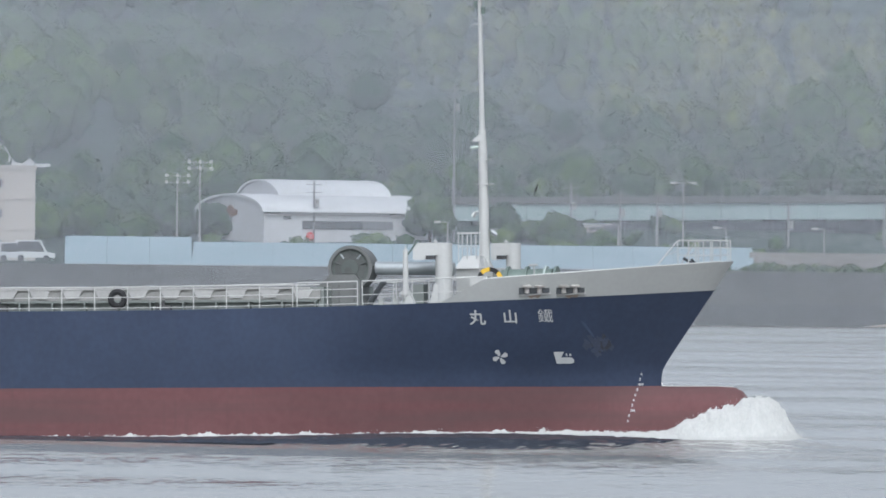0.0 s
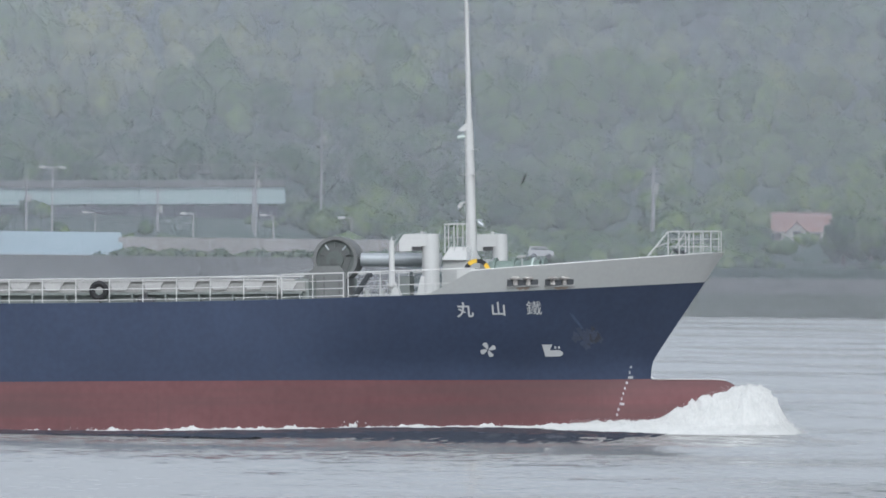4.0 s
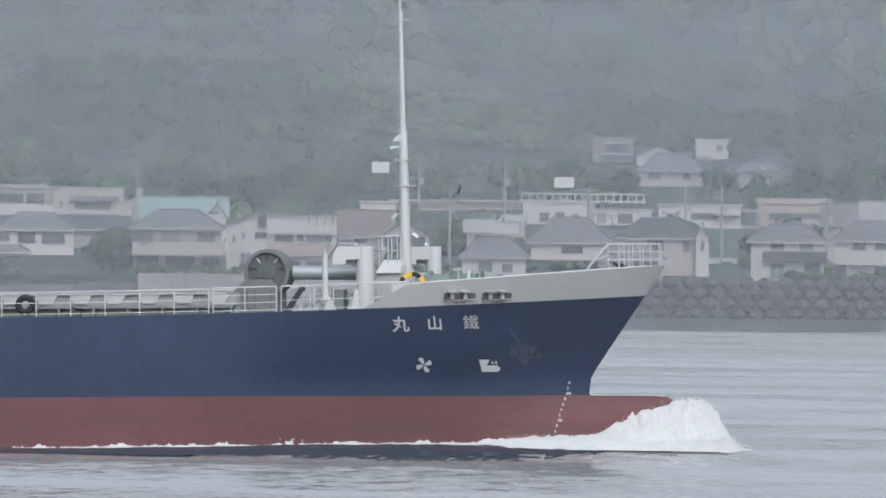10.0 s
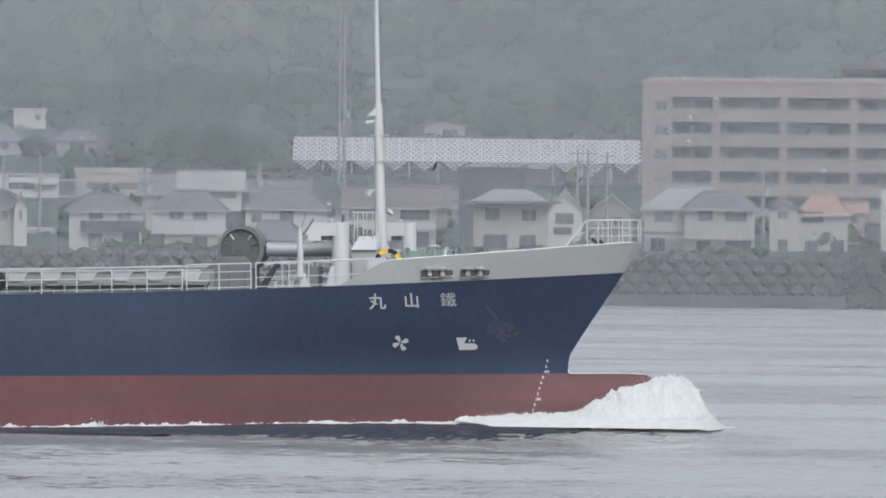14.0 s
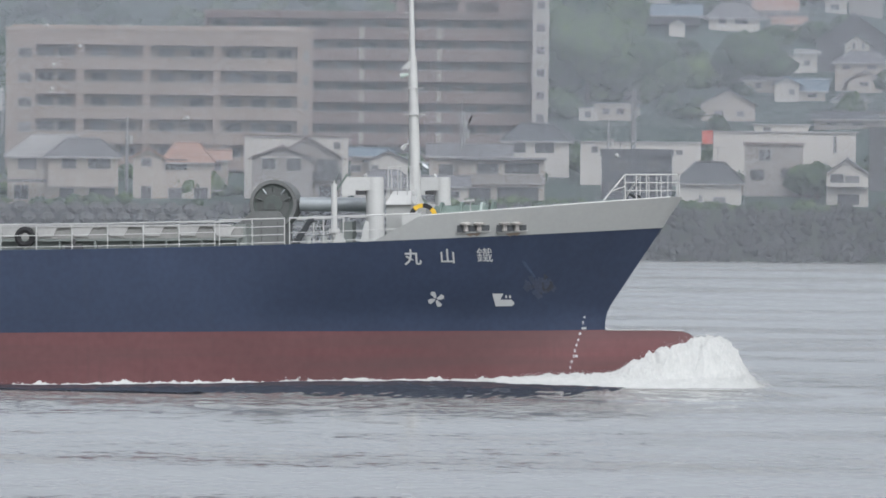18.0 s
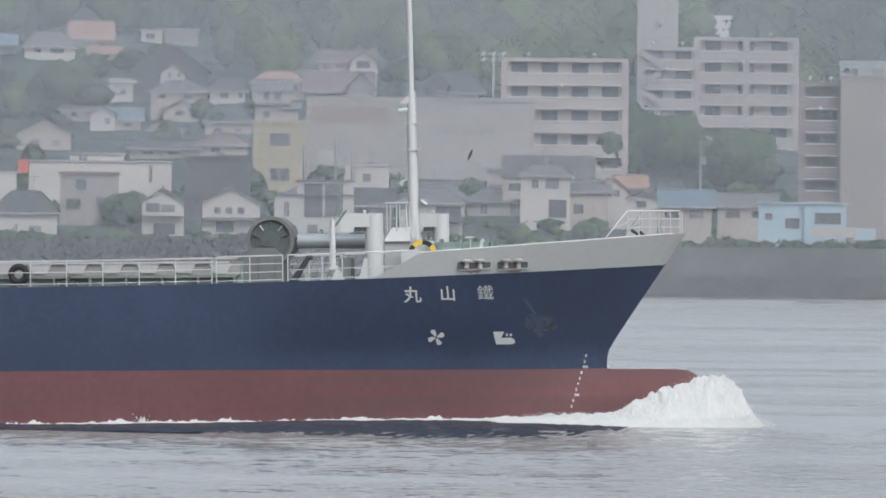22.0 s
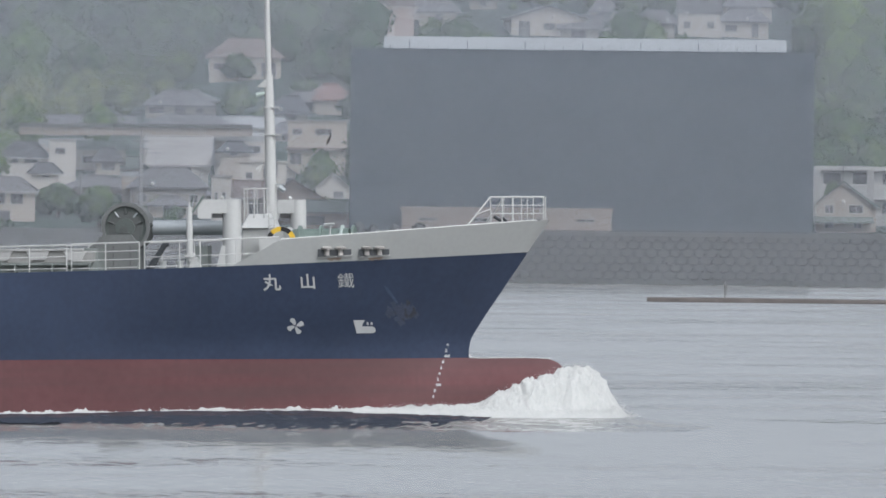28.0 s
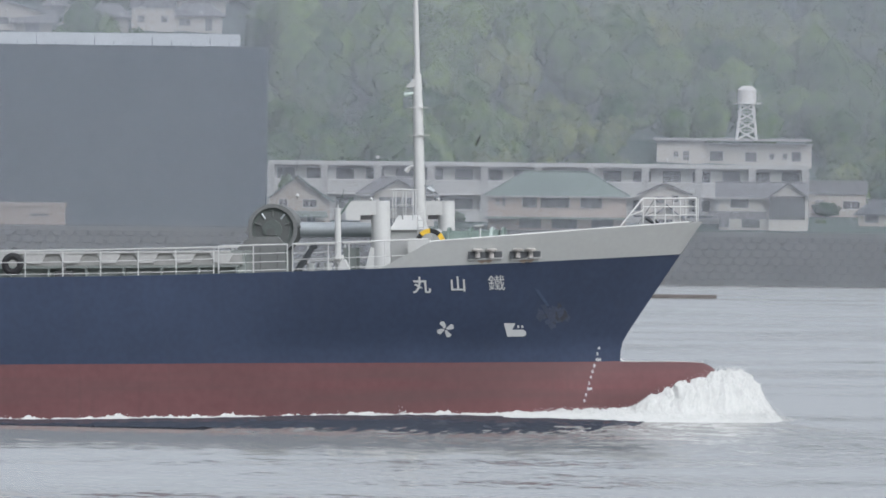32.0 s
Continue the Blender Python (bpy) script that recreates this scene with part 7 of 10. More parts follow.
# ---- the larger and nearer dwellings, each with its own outline: bodies, windows, then bands and canopies ----
WHITEW, BEIGEW, GREYW, BLACKW, PINKW, BLUEW, REDW = (0.39, 0.37, 0.34), (0.315, 0.28, 0.243), (0.215, 0.20, 0.186), (0.062, 0.062, 0.066), (0.30, 0.25, 0.215), (0.32, 0.42, 0.47), (0.42, 0.09, 0.06)
PALET, GREYT, DARKT, BROWNT, TEALT, BLUET, ORANGET, GREENT = (0.27, 0.265, 0.255), (0.135, 0.133, 0.136), (0.065, 0.067, 0.072), (0.15, 0.12, 0.11), (0.19, 0.25, 0.23), (0.13, 0.175, 0.21), (0.30, 0.19, 0.145), (0.12, 0.155, 0.135)


def dwelling(az, r, z, label, bodies, openings, bands):
    """Bodies: x from, to, z from, to, roof, its rise, wall, tile, depth, setback. Openings: x, z, width, height, setback. Bands: x, z ranges, colour, how far they stand out."""
    hb = set_on("house" if r < 1150 and len(openings) < 7 else "building", az, r, z, label, "house" if r < 1150 and len(openings) < 7 else "building", "houses on the far shore")
    low = min(0.0, land(az, r) - z) - 1.0
    for x0, x1, z0, z1, kind, rise, wall, tile, deep, back in bodies:
        w, xc, yc = x1 - x0, (x0 + x1) / 2, back + deep / 2
        foot = low if z0 < 0.5 else z0
        if kind == "gable":
            body = Solid().prism([(-w / 2, foot), (w / 2, foot), (w / 2, z1), (0, z1 + rise - 0.15), (-w / 2, z1)], -deep / 2, deep / 2)
        else:
            body = Solid().box(-w / 2, w / 2, -deep / 2, deep / 2, foot, z1)
            if kind == "side":
                for x in (-w / 2, w / 2):
                    body.add([(x, -deep / 2, z1), (x, deep / 2, z1), (x, 0, z1 + rise - 0.2)], [(0, 1, 2)])
        block = part("wall", body, wall_paint(wall), hb)
        block.location = (xc, yc, 0)
        o = 0.45
        if kind == "flat":
            roof = part("roof", Solid().box(-w / 2 - 0.2, w / 2 + 0.2, -deep / 2 - 0.2, deep / 2 + 0.2, z1, z1 + max(0.2, rise)), roof_paint(tile), hb)
        else:
            roof = part("roof", roof_solid(kind, w, deep, z1, rise, o, 0.16), roof_paint(tile), hb)
            k = max(0.42 * (w / 2 + o), w / 2 + o - (deep / 2 + o) * 0.9)
            ends = ((-k, 0), (k, 0)) if kind == "hip" else ((-w / 2 - o, 0), (w / 2 + o, 0)) if kind == "side" else ((0, -deep / 2 - o), (0, deep / 2 + o))
            ridge = Solid().tube((*ends[0], z1 + rise + 0.02), (*ends[1], z1 + rise + 0.02), 0.13, seg=6)
            if kind == "hip":
                for sx in (-1, 1):
                    ridge.tube((sx * k, 0, z1 + rise), (sx * (w / 2 + o), -deep / 2 - o, z1 - rise * o / (deep / 2) * 0.8 + 0.05), 0.10, seg=5)
            part("ridge_tiles", ridge, roof_paint(shade(tile, 0.8)), roof)
            part("fascia", Solid().box(-w / 2 - o, w / 2 + o, -deep / 2 - o - 0.05, -deep / 2 - o, z1 - rise * o / (deep / 2) * 0.8 - 0.2, z1 - rise * o / (deep / 2) * 0.8 - 0.02), ALU, roof) if kind != "gable" else None
        roof.location = (xc, yc, 0)
    for x, zz, w, h, back in openings:
        window_at(hb, x, back, zz, w, h, DARKFRAME if w > 1.6 else ALU)
    for x0, x1, z0, z1, tone, out in bands:
        part("balcony" if z1 - z0 > 0.7 else "canopy", Solid().box(x0, x1, -out, -out + (0.12 if z1 - z0 > 0.7 else out), z0, z1), wall_paint(tone), hb)
    reach = max(abs(b[0]) for b in bodies) + 0.8
    CLEAR.append((az - reach / r, az + reach / r, r - 34, r + 8))


dwelling(-0.19727, 1152, 10.24, "white flat-roofed building with a recessed balcony", [(-11.46, -5.17, 0.0, 4.76, "flat", 0.2, WHITEW, PALET, 9, 0), (-5.17, 1.54, 0.0, 4.68, "flat", 0.31, WHITEW, PALET, 9, 1.2), (1.54, 9.94, 0.0, 4.76, "flat", 0.16, BEIGEW, PALET, 9, -0.4), (9.94, 11.46, 0.0, 3.2, "flat", 0.12, BEIGEW, PALET, 6, 0)], [(-9.31, 3.32, 1.4, 0.9, 0), (-7.12, 3.32, 0.8, 1.0, 0), (-3.73, 3.51, 3.4, 1.2, 1.2), (-0.61, 3.51, 2.2, 1.2, 1.2), (2.44, 2.81, 0.5, 1.0, -0.4), (6.23, 2.73, 4.3, 1.0, -0.4)], [(-5.29, 1.54, 1.41, 2.58, WHITEW, 0.9), (-5.29, 0.96, 4.84, 5.15, PALET, 0.5), (3.49, 9.35, 3.2, 3.86, GREYT, 0.9)])
dwelling(-0.19894, 1080, 5.54, "two-storey house with grey hipped roofs and a skirt roof", [(-2.85, 5.56, 1.46, 4.5, "hip", 1.72, WHITEW, GREYT, 7, 0), (-5.56, 0.37, 0.0, 1.87, "hip", 1.1, BEIGEW, GREYT, 6, -2.0)], [(-2.49, 3.44, 1.8, 1.0, 0), (0.29, 3.37, 1.9, 1.1, 0), (3.29, 3.26, 2.6, 1.1, 0), (-3.66, 1.1, 2.2, 0.9, -2.0), (-1.1, 0.99, 1.5, 0.9, -2.0)], [])
dwelling(-0.20587, 1098, 7.47, "low house with a long dark tiled roof", [(-5.36, 5.36, 1.12, 2.68, "side", 1.19, GREYW, DARKT, 7, 0), (-3.28, 3.05, 0.0, 1.27, "hip", 1.41, GREYW, GREYT, 7, -4)], [(-4.32, 1.67, 1.9, 0.9, 0), (-0.97, 0.67, 1.5, 0.7, -4)], [])
dwelling(-0.19202, 1096, 8.75, "house with a dark ridged roof", [(-2.86, 2.86, 0.0, 1.41, "side", 1.41, GREYW, DARKT, 6, 0)], [(-1.3, 0.74, 1.5, 0.7, 0), (1.3, 0.74, 1.5, 0.7, 0)], [])
dwelling(-0.18251, 1092, 9.97, "white house with a pale teal ridged roof", [(-5.03, 4.88, 0.0, 1.63, "side", 2.07, WHITEW, TEALT, 7, 0), (2.92, 5.03, 0.0, 1.63, "gable", 1.7, WHITEW, TEALT, 7, -0.8)], [(3.48, 2.03, 1.1, 0.5, -0.8)], [])
dwelling(-0.18296, 1046, 5.39, "large two-storey house with a grey hipped roof and long balcony", [(-4.73, 4.73, 0.0, 4.89, "hip", 1.84, GREYW, GREYT, 8, 0)], [(-3.88, 3.75, 2.3, 1.6, 0), (-0.76, 3.75, 2.1, 1.6, 0), (3.06, 3.65, 2.0, 1.3, 0), (-3.24, 0.99, 2.5, 1.6, 0), (0.3, 0.99, 3.2, 1.6, 0), (3.67, 0.99, 1.8, 1.6, 0)], [(-4.94, 5.08, 1.81, 3.19, BEIGEW, 1.0), (-5.15, 5.19, 1.63, 1.81, GREYT, 1.6), (-4.13, -3.06, 2.76, 3.54, GREYT, 1.1)])
dwelling(-0.17505, 1052, 5.40, "white house with a broad low gable", [(-3.03, 3.03, 0.0, 5.27, "gable", 1.28, WHITEW, GREYT, 8, 0)], [(-1.17, 3.95, 0.5, 0.8, 0), (-2.21, 3.67, 0.3, 0.9, 0), (0.75, 4.02, 1.4, 0.9, 0), (2.39, 3.84, 0.9, 1.3, 0), (1.89, 1.07, 0.9, 1.6, 0), (-0.89, 1.42, 1.1, 1.4, 0)], [(0.39, 3.38, 4.98, 6.12, DARKT, 0.5)])
dwelling(-0.14297, 1048, 5.27, "rambling house with several grey hipped roofs", [(-3.44, 5.09, 1.82, 3.97, "hip", 2.48, WHITEW, GREYT, 8, 2), (-10.89, -4.02, 0.0, 2.24, "hip", 1.99, WHITEW, GREYT, 7, 0), (3.93, 10.89, 0.0, 2.15, "hip", 1.74, GREYW, GREYT, 7, -0.5)], [(-8.4, 0.99, 1.5, 1.2, 0), (-6.0, 0.83, 1.2, 1.0, 0), (1.03, 2.9, 2.5, 0.9, 2), (6.0, 1.12, 1.2, 1.2, -0.5), (8.98, 1.08, 2.7, 1.5, -0.5)], [])
dwelling(-0.14045, 1144, 9.71, "white flat-roofed building with a latticed roof railing", [(-7.68, 0.9, 0.0, 4.07, "flat", 0.14, WHITEW, PALET, 9, 0), (0.9, 7.68, 0.0, 3.25, "flat", 0.27, WHITEW, PALET, 9, -1)], [(-5.11, 2.39, 1.1, 1.3, 0), (-3.25, 2.67, 1.1, 0.7, 0), (-7.32, 2.08, 0.5, 1.1, 0), (-1.36, 2.26, 0.9, 1.1, 0), (1.72, 2.03, 1.2, 1.9, -1), (4.52, 2.12, 1.8, 1.6, -1)], [(0.68, 8.22, 1.17, 1.72, WHITEW, 2.0), (-7.86, 6.87, 5.11, 5.29, WHITEW, 0.2), (-7.86, 6.87, 4.25, 4.43, WHITEW, 0.2), (-7.86, -7.68, 4.07, 5.24, WHITEW, 0.15), (-6.96, -6.78, 4.07, 5.24, WHITEW, 0.15), (-6.05, -5.87, 4.07, 5.24, WHITEW, 0.15), (-5.15, -4.97, 4.07, 5.24, WHITEW, 0.15), (-4.25, -4.07, 4.07, 5.24, WHITEW, 0.15), (-3.34, -3.16, 4.07, 5.24, WHITEW, 0.15), (-2.44, -2.26, 4.07, 5.24, WHITEW, 0.15), (-1.54, -1.36, 4.07, 5.24, WHITEW, 0.15), (-0.63, -0.45, 4.07, 5.24, WHITEW, 0.15), (0.27, 0.45, 4.07, 5.24, WHITEW, 0.15), (1.17, 1.36, 4.07, 5.24, WHITEW, 0.15), (2.08, 2.26, 4.07, 5.24, WHITEW, 0.15), (2.98, 3.16, 4.07, 5.24, WHITEW, 0.15), (3.89, 4.07, 4.07, 5.24, WHITEW, 0.15), (4.79, 4.97, 4.07, 5.24, WHITEW, 0.15), (5.69, 5.87, 4.07, 5.24, WHITEW, 0.15), (6.6, 6.78, 4.07, 5.24, WHITEW, 0.15)])
dwelling(-0.13252, 1058, 7.04, "house with a dark hipped roof and a small front gable", [(-5.01, 4.43, 0.0, 2.76, "hip", 2.0, BEIGEW, DARKT, 8, 0), (3.59, 5.01, 0.0, 2.76, "gable", 1.42, WHITEW, GREYT, 5, -1.2)], [(-1.04, 1.75, 2.2, 1.3, 0), (-3.34, 1.67, 1.3, 1.0, 0), (4.3, 1.75, 0.5, 1.1, -1.2), (2.51, 1.67, 0.9, 1.3, 0)], [])
dwelling(-0.13782, 1216, 18.54, "hillside house with one large window", [(-2.57, 2.57, 0.0, 4.03, "flat", 0.19, GREYW, DARKT, 6, 0)], [(0.55, 2.64, 3.0, 1.3, 0), (-1.61, 2.64, 0.5, 1.4, 0)], [(-1.66, 2.67, 1.15, 1.82, DARKT, 1.0), (-1.18, 2.28, 3.31, 3.46, WHITEW, 0.3), (-1.18, 2.28, 1.87, 2.02, WHITEW, 0.3)])
dwelling(-0.13321, 1212, 16.89, "pale gabled hillside house", [(-2.63, 2.63, 0.72, 3.49, "gable", 1.15, WHITEW, GREYT, 6, 0), (-1.58, 1.2, 0.0, 1.87, "gable", 0.62, WHITEW, GREYT, 5, -2)], [(-0.72, 2.87, 1.0, 0.7, 0), (1.44, 2.87, 1.0, 0.7, 0)], [])
dwelling(-0.12800, 1220, 17.74, "white box-shaped hillside house", [(-1.54, 2.55, 1.93, 4.62, "flat", 0.1, WHITEW, WHITEW, 6, 0), (-2.55, 1.49, 0.0, 2.02, "gable", 0.67, WHITEW, GREYT, 5, -2)], [(1.44, 3.66, 0.9, 0.8, 0), (-0.58, 1.35, 1.4, 0.7, -2)], [])
dwelling(-0.12190, 1218, 16.84, "beige hillside house with a flat roof", [(-2.23, 2.23, 0.0, 2.4, "flat", 0.19, BEIGEW, PALET, 6, 0)], [(-1.27, 1.92, 1.4, 1.2, 0), (0.89, 1.92, 1.4, 1.0, 0)], [])
dwelling(-0.15420, 1162, 10.04, "long low flat-roofed building with dark openings", [(-7.9, 7.9, 0.0, 3.44, "flat", 0.64, PINKW, PINKW, 8, 0)], [(-5.6, 2.02, 2.0, 1.2, 0), (-3.21, 2.02, 2.0, 1.2, 0), (-0.83, 2.02, 2.0, 1.2, 0), (1.56, 2.02, 2.0, 1.2, 0), (3.95, 2.02, 2.0, 1.2, 0), (6.34, 2.02, 2.0, 1.2, 0)], [(-8.08, 8.08, 3.86, 4.13, PINKW, 0.6)])
dwelling(-0.08943, 1040, 5.54, "two-storey house with a grey-brown roof and a dark porch", [(-5.55, 4.31, 0.0, 4.68, "side", 2.05, BEIGEW, BROWNT, 8, 0), (0.62, 5.55, 2.88, 4.93, "side", 1.97, GREYW, BROWNT, 6, 3)], [(-3.58, 3.74, 3.0, 1.3, 0), (1.97, 3.74, 3.1, 1.3, 0), (-4.4, 1.07, 1.6, 1.4, 0), (2.18, 1.07, 2.9, 1.5, 0)], [(-5.71, 4.31, 2.14, 2.96, WHITEW, 1.1), (-5.88, 0.62, 1.56, 2.05, DARKT, 2.2)])
dwelling(-0.07750, 1036, 5.48, "two-storey beige house with a pale grey hipped roof", [(-4.05, 4.05, 0.0, 5.28, "hip", 1.31, BEIGEW, PALET, 8, 0)], [(-2.01, 3.97, 1.7, 1.4, 0), (1.92, 3.89, 1.6, 1.4, 0), (-1.68, 0.98, 2.6, 1.5, 0), (1.8, 0.94, 1.8, 1.7, 0)], [(-6.26, 5.44, 5.12, 5.36, GREYT, 1.8)])
dwelling(-0.07951, 1056, 8.96, "dark grey flat-roofed block behind the houses", [(-3.63, 3.63, 0.0, 5.42, "flat", 0.13, BLACKW, DARKT, 6, 0)], [], [])
dwelling(-0.07187, 1058, 6.96, "white building with a long sloping roof", [(-1.84, 1.84, 0.0, 3.26, "gable", 2.09, WHITEW, WHITEW, 9, 0)], [(-0.08, 2.09, 2.1, 1.1, 0), (-0.29, 0.75, 2.1, 0.8, 0)], [])
dwelling(-0.06709, 1064, 6.59, "grey gabled house with a white barge board", [(-2.31, 2.31, 0.0, 3.44, "gable", 1.85, GREYW, WHITEW, 8, 0)], [(-0.76, 2.31, 1.0, 1.0, 0), (0.71, 2.31, 1.0, 1.0, 0), (0.29, 1.05, 1.7, 0.9, 0)], [(-1.81, 1.05, -1.43, -0.34, WHITEW, 14)])
dwelling(-0.05795, 1038, 5.16, "two-storey beige house with pale and grey hipped roofs", [(-5.98, 4.01, 0.0, 5.24, "hip", 2.13, BEIGEW, PALET, 7, 1.5), (-1.56, 5.98, 0.0, 5.24, "hip", 1.8, BEIGEW, GREYT, 7, 0)], [(-3.85, 4.22, 2.1, 1.3, 1.5), (0.66, 4.34, 1.7, 1.3, 0), (3.93, 4.34, 2.5, 1.3, 0), (0.45, 0.9, 1.6, 1.6, 0), (4.26, 0.9, 2.9, 1.5, 0), (-4.46, 1.15, 1.6, 1.5, 1.5)], [(-1.47, 5.73, 1.8, 3.11, BEIGEW, 1.0), (-7.29, -1.72, 2.21, 2.58, GREYT, 1.8)])
dwelling(-0.08453, 1230, 18.63, "small open hut on the wooded slope", [(-2.62, 2.62, 0.0, 2.38, "gable", 0.68, BEIGEW, BROWNT, 5, 0)], [(0.78, 1.31, 2.1, 1.3, 0)], [])
dwelling(-0.02459, 1072, 7.96, "small house with a bluish hipped roof", [(-1.86, 1.86, 0.0, 2.25, "hip", 1.1, WHITEW, BLUET, 6, 0)], [(-1.31, 1.27, 0.9, 0.9, 0), (0.51, 1.23, 0.9, 0.8, 0)], [])
dwelling(-0.02180, 1048, 5.37, "low white houses under grey hipped roofs", [(-6.13, 0.58, 0.0, 2.11, "hip", 1.57, WHITEW, GREYT, 7, 0), (0.5, 6.13, 0.0, 2.19, "side", 0.99, WHITEW, GREYT, 6, -0.8)], [(-3.23, 1.33, 1.2, 0.9, 0), (2.15, 1.04, 2.6, 1.4, -0.8), (4.85, 1.16, 1.0, 0.8, -0.8)], [])
dwelling(-0.01390, 1066, 5.43, "two-storey house with long dark windows", [(-6.4, 2.53, 2.86, 5.48, "side", 1.26, BEIGEW, GREYT, 7, 2), (-3.2, 6.4, 0.0, 5.05, "flat", 0.17, BEIGEW, GREYT, 7, 0)], [(-4.55, 3.87, 1.7, 1.2, 2), (0.08, 3.96, 2.3, 1.3, 0), (3.87, 4.04, 3.8, 1.3, 0), (-0.76, 1.18, 2.5, 1.4, 0), (3.45, 1.18, 4.6, 1.5, 0)], [(-3.29, 6.49, 2.27, 3.37, GREYW, 0.9), (-3.37, 6.57, 4.97, 5.26, GREYT, 0.9)])
dwelling(-0.00879, 1110, 10.59, "house with a dark hipped roof above the others", [(-3.79, 3.79, 0.0, 2.37, "hip", 1.84, WHITEW, DARKT, 7, 0)], [(-2.13, 1.4, 1.8, 1.1, 0), (0.94, 1.4, 2.2, 1.1, 0)], [])
dwelling(0.00929, 1056, 5.42, "low house with a dark hipped roof and white wall", [(-3.46, 3.46, 0.0, 2.88, "hip", 2.08, WHITEW, DARKT, 7, 0)], [(-1.04, 0.79, 0.4, 1.1, 0), (1.04, 0.71, 1.4, 1.0, 0)], [])
dwelling(0.01589, 1078, 8.23, "grey-brown flat-roofed house beside a white factory", [(-3.27, 3.27, 0.0, 4.17, "flat", 0.34, GREYW, BROWNT, 7, 0)], [(-0.98, 3.06, 1.4, 1.4, 0), (1.57, 1.06, 1.7, 1.3, 0), (-1.83, 0.85, 1.7, 1.1, 0)], [])
dwelling(-0.01924, 1160, 10.14, "long white factory wall with a flat roof", [(-7.24, 7.24, 0.0, 3.58, "flat", 0.18, WHITEW, PALET, 8, 0)], [(-4.77, 1.93, 1.8, 0.7, 0), (0.73, 1.93, 2.8, 0.7, 0)], [])
dwelling(0.02355, 1061, 5.80, "white gabled house with a porch roof", [(-2.31, 2.31, 0.0, 3.65, "gable", 1.59, WHITEW, GREYT, 7, 0)], [(-1.13, 2.89, 1.5, 1.2, 0), (0.54, 2.81, 1.5, 1.0, 0), (0.13, 0.63, 2.5, 1.1, 0)], [(-2.31, 2.31, 2.05, 2.47, WHITEW, 1.2)])
dwelling(0.03062, 1061, 5.67, "white gabled house facing the water", [(-3.18, 3.18, 0.0, 3.86, "gable", 1.76, WHITEW, GREYT, 7, 0)], [(-0.25, 2.85, 0.9, 0.8, 0), (1.09, 2.85, 0.9, 0.8, 0), (-1.51, 2.85, 0.9, 0.8, 0), (-0.67, 1.05, 2.1, 1.3, 0)], [(-3.18, 3.18, 1.76, 2.1, GREYT, 1.0)])
dwelling(0.03923, 1040, 5.48, "white house with a large gridded window", [(-4.27, 4.27, 0.0, 4.68, "flat", 0.12, WHITEW, GREYT, 6, 0), (-1.81, 4.27, 4.6, 6.24, "flat", 0.16, WHITEW, GREYT, 6, 0.004)], [(-0.08, 4.23, 2.1, 3.5, 0), (2.13, 4.23, 2.1, 3.5, 0), (-2.96, 3.28, 0.6, 1.7, 0), (-2.13, 0.94, 0.6, 1.2, 0), (-0.16, 0.86, 1.3, 1.5, 0)], [])
dwelling(0.04507, 1060, 5.63, "dark-roofed house between white ones", [(-2.43, 2.43, 0.0, 3.81, "side", 1.67, GREYW, DARKT, 7, 0)], [(-0.92, 2.93, 1.7, 1.1, 0), (0.96, 2.93, 1.3, 1.1, 0), (0.33, 1.25, 2.5, 1.3, 0)], [])
dwelling(0.05140, 1050, 5.60, "beige house with grey hipped roofs and an awning", [(-3.42, 3.42, 0.0, 4.14, "hip", 1.57, WHITEW, GREYT, 7, 0)], [(-2.17, 3.31, 0.5, 0.7, 0), (-1.43, 3.31, 0.5, 0.7, 0), (1.88, 3.02, 2.7, 1.2, 0), (-2.17, 0.66, 1.0, 1.0, 0), (0.72, 0.66, 2.5, 1.2, 0)], [(-1.35, 3.42, 1.82, 2.4, DARKT, 1.4), (-1.14, 2.38, 0.83, 1.16, WHITEW, 1.8)])
dwelling(0.07120, 1082, 8.80, "white gabled house with an orange roof", [(-2.61, 0.68, 0.0, 2.74, "gable", 1.37, WHITEW, ORANGET, 7, 0), (-0.3, 2.61, 0.0, 2.99, "side", 1.2, BEIGEW, ORANGET, 6, 1)], [(-1.45, 2.14, 0.7, 0.8, 0), (-0.6, 2.14, 0.7, 0.8, 0)], [])
dwelling(0.07338, 1070, 7.96, "small white gabled house among larger ones", [(-1.61, 1.61, 0.0, 2.54, "gable", 0.68, WHITEW, GREYT, 6, 0)], [(-0.17, 1.78, 1.3, 0.8, 0)], [])
dwelling(0.07792, 1052, 6.76, "house with a blue-grey ridged roof", [(-2.76, 2.76, 0.0, 2.91, "side", 1.66, BEIGEW, BLUET, 7, 0)], [(-1.6, 1.87, 1.7, 0.9, 0), (1.1, 1.87, 1.7, 0.9, 0)], [])
dwelling(0.08418, 1056, 6.82, "low house with a long grey roof", [(-3.21, 3.21, 0.0, 2.92, "side", 1.25, BEIGEW, GREYT, 7, 0)], [(-1.54, 1.88, 1.7, 0.9, 0), (1.38, 1.88, 1.7, 0.9, 0)], [])
dwelling(0.08996, 1032, 5.68, "pale blue flat-roofed building with a white awning", [(-4.69, 0.2, 0.0, 4.16, "flat", 0.16, BLUEW, BLUEW, 6, 0.5), (0.2, 4.69, 0.0, 4.16, "flat", 0.12, BLUEW, BLUEW, 6, 0)], [(-1.06, 2.08, 1.5, 1.1, 0.5), (2.73, 2.65, 2.9, 1.2, 0), (-3.59, 2.77, 0.8, 0.7, 0.5)], [(1.02, 5.83, 0.65, 1.71, WHITEW, 2.0), (5.58, 7.86, 0.41, 1.63, BLUEW, 0.3)])
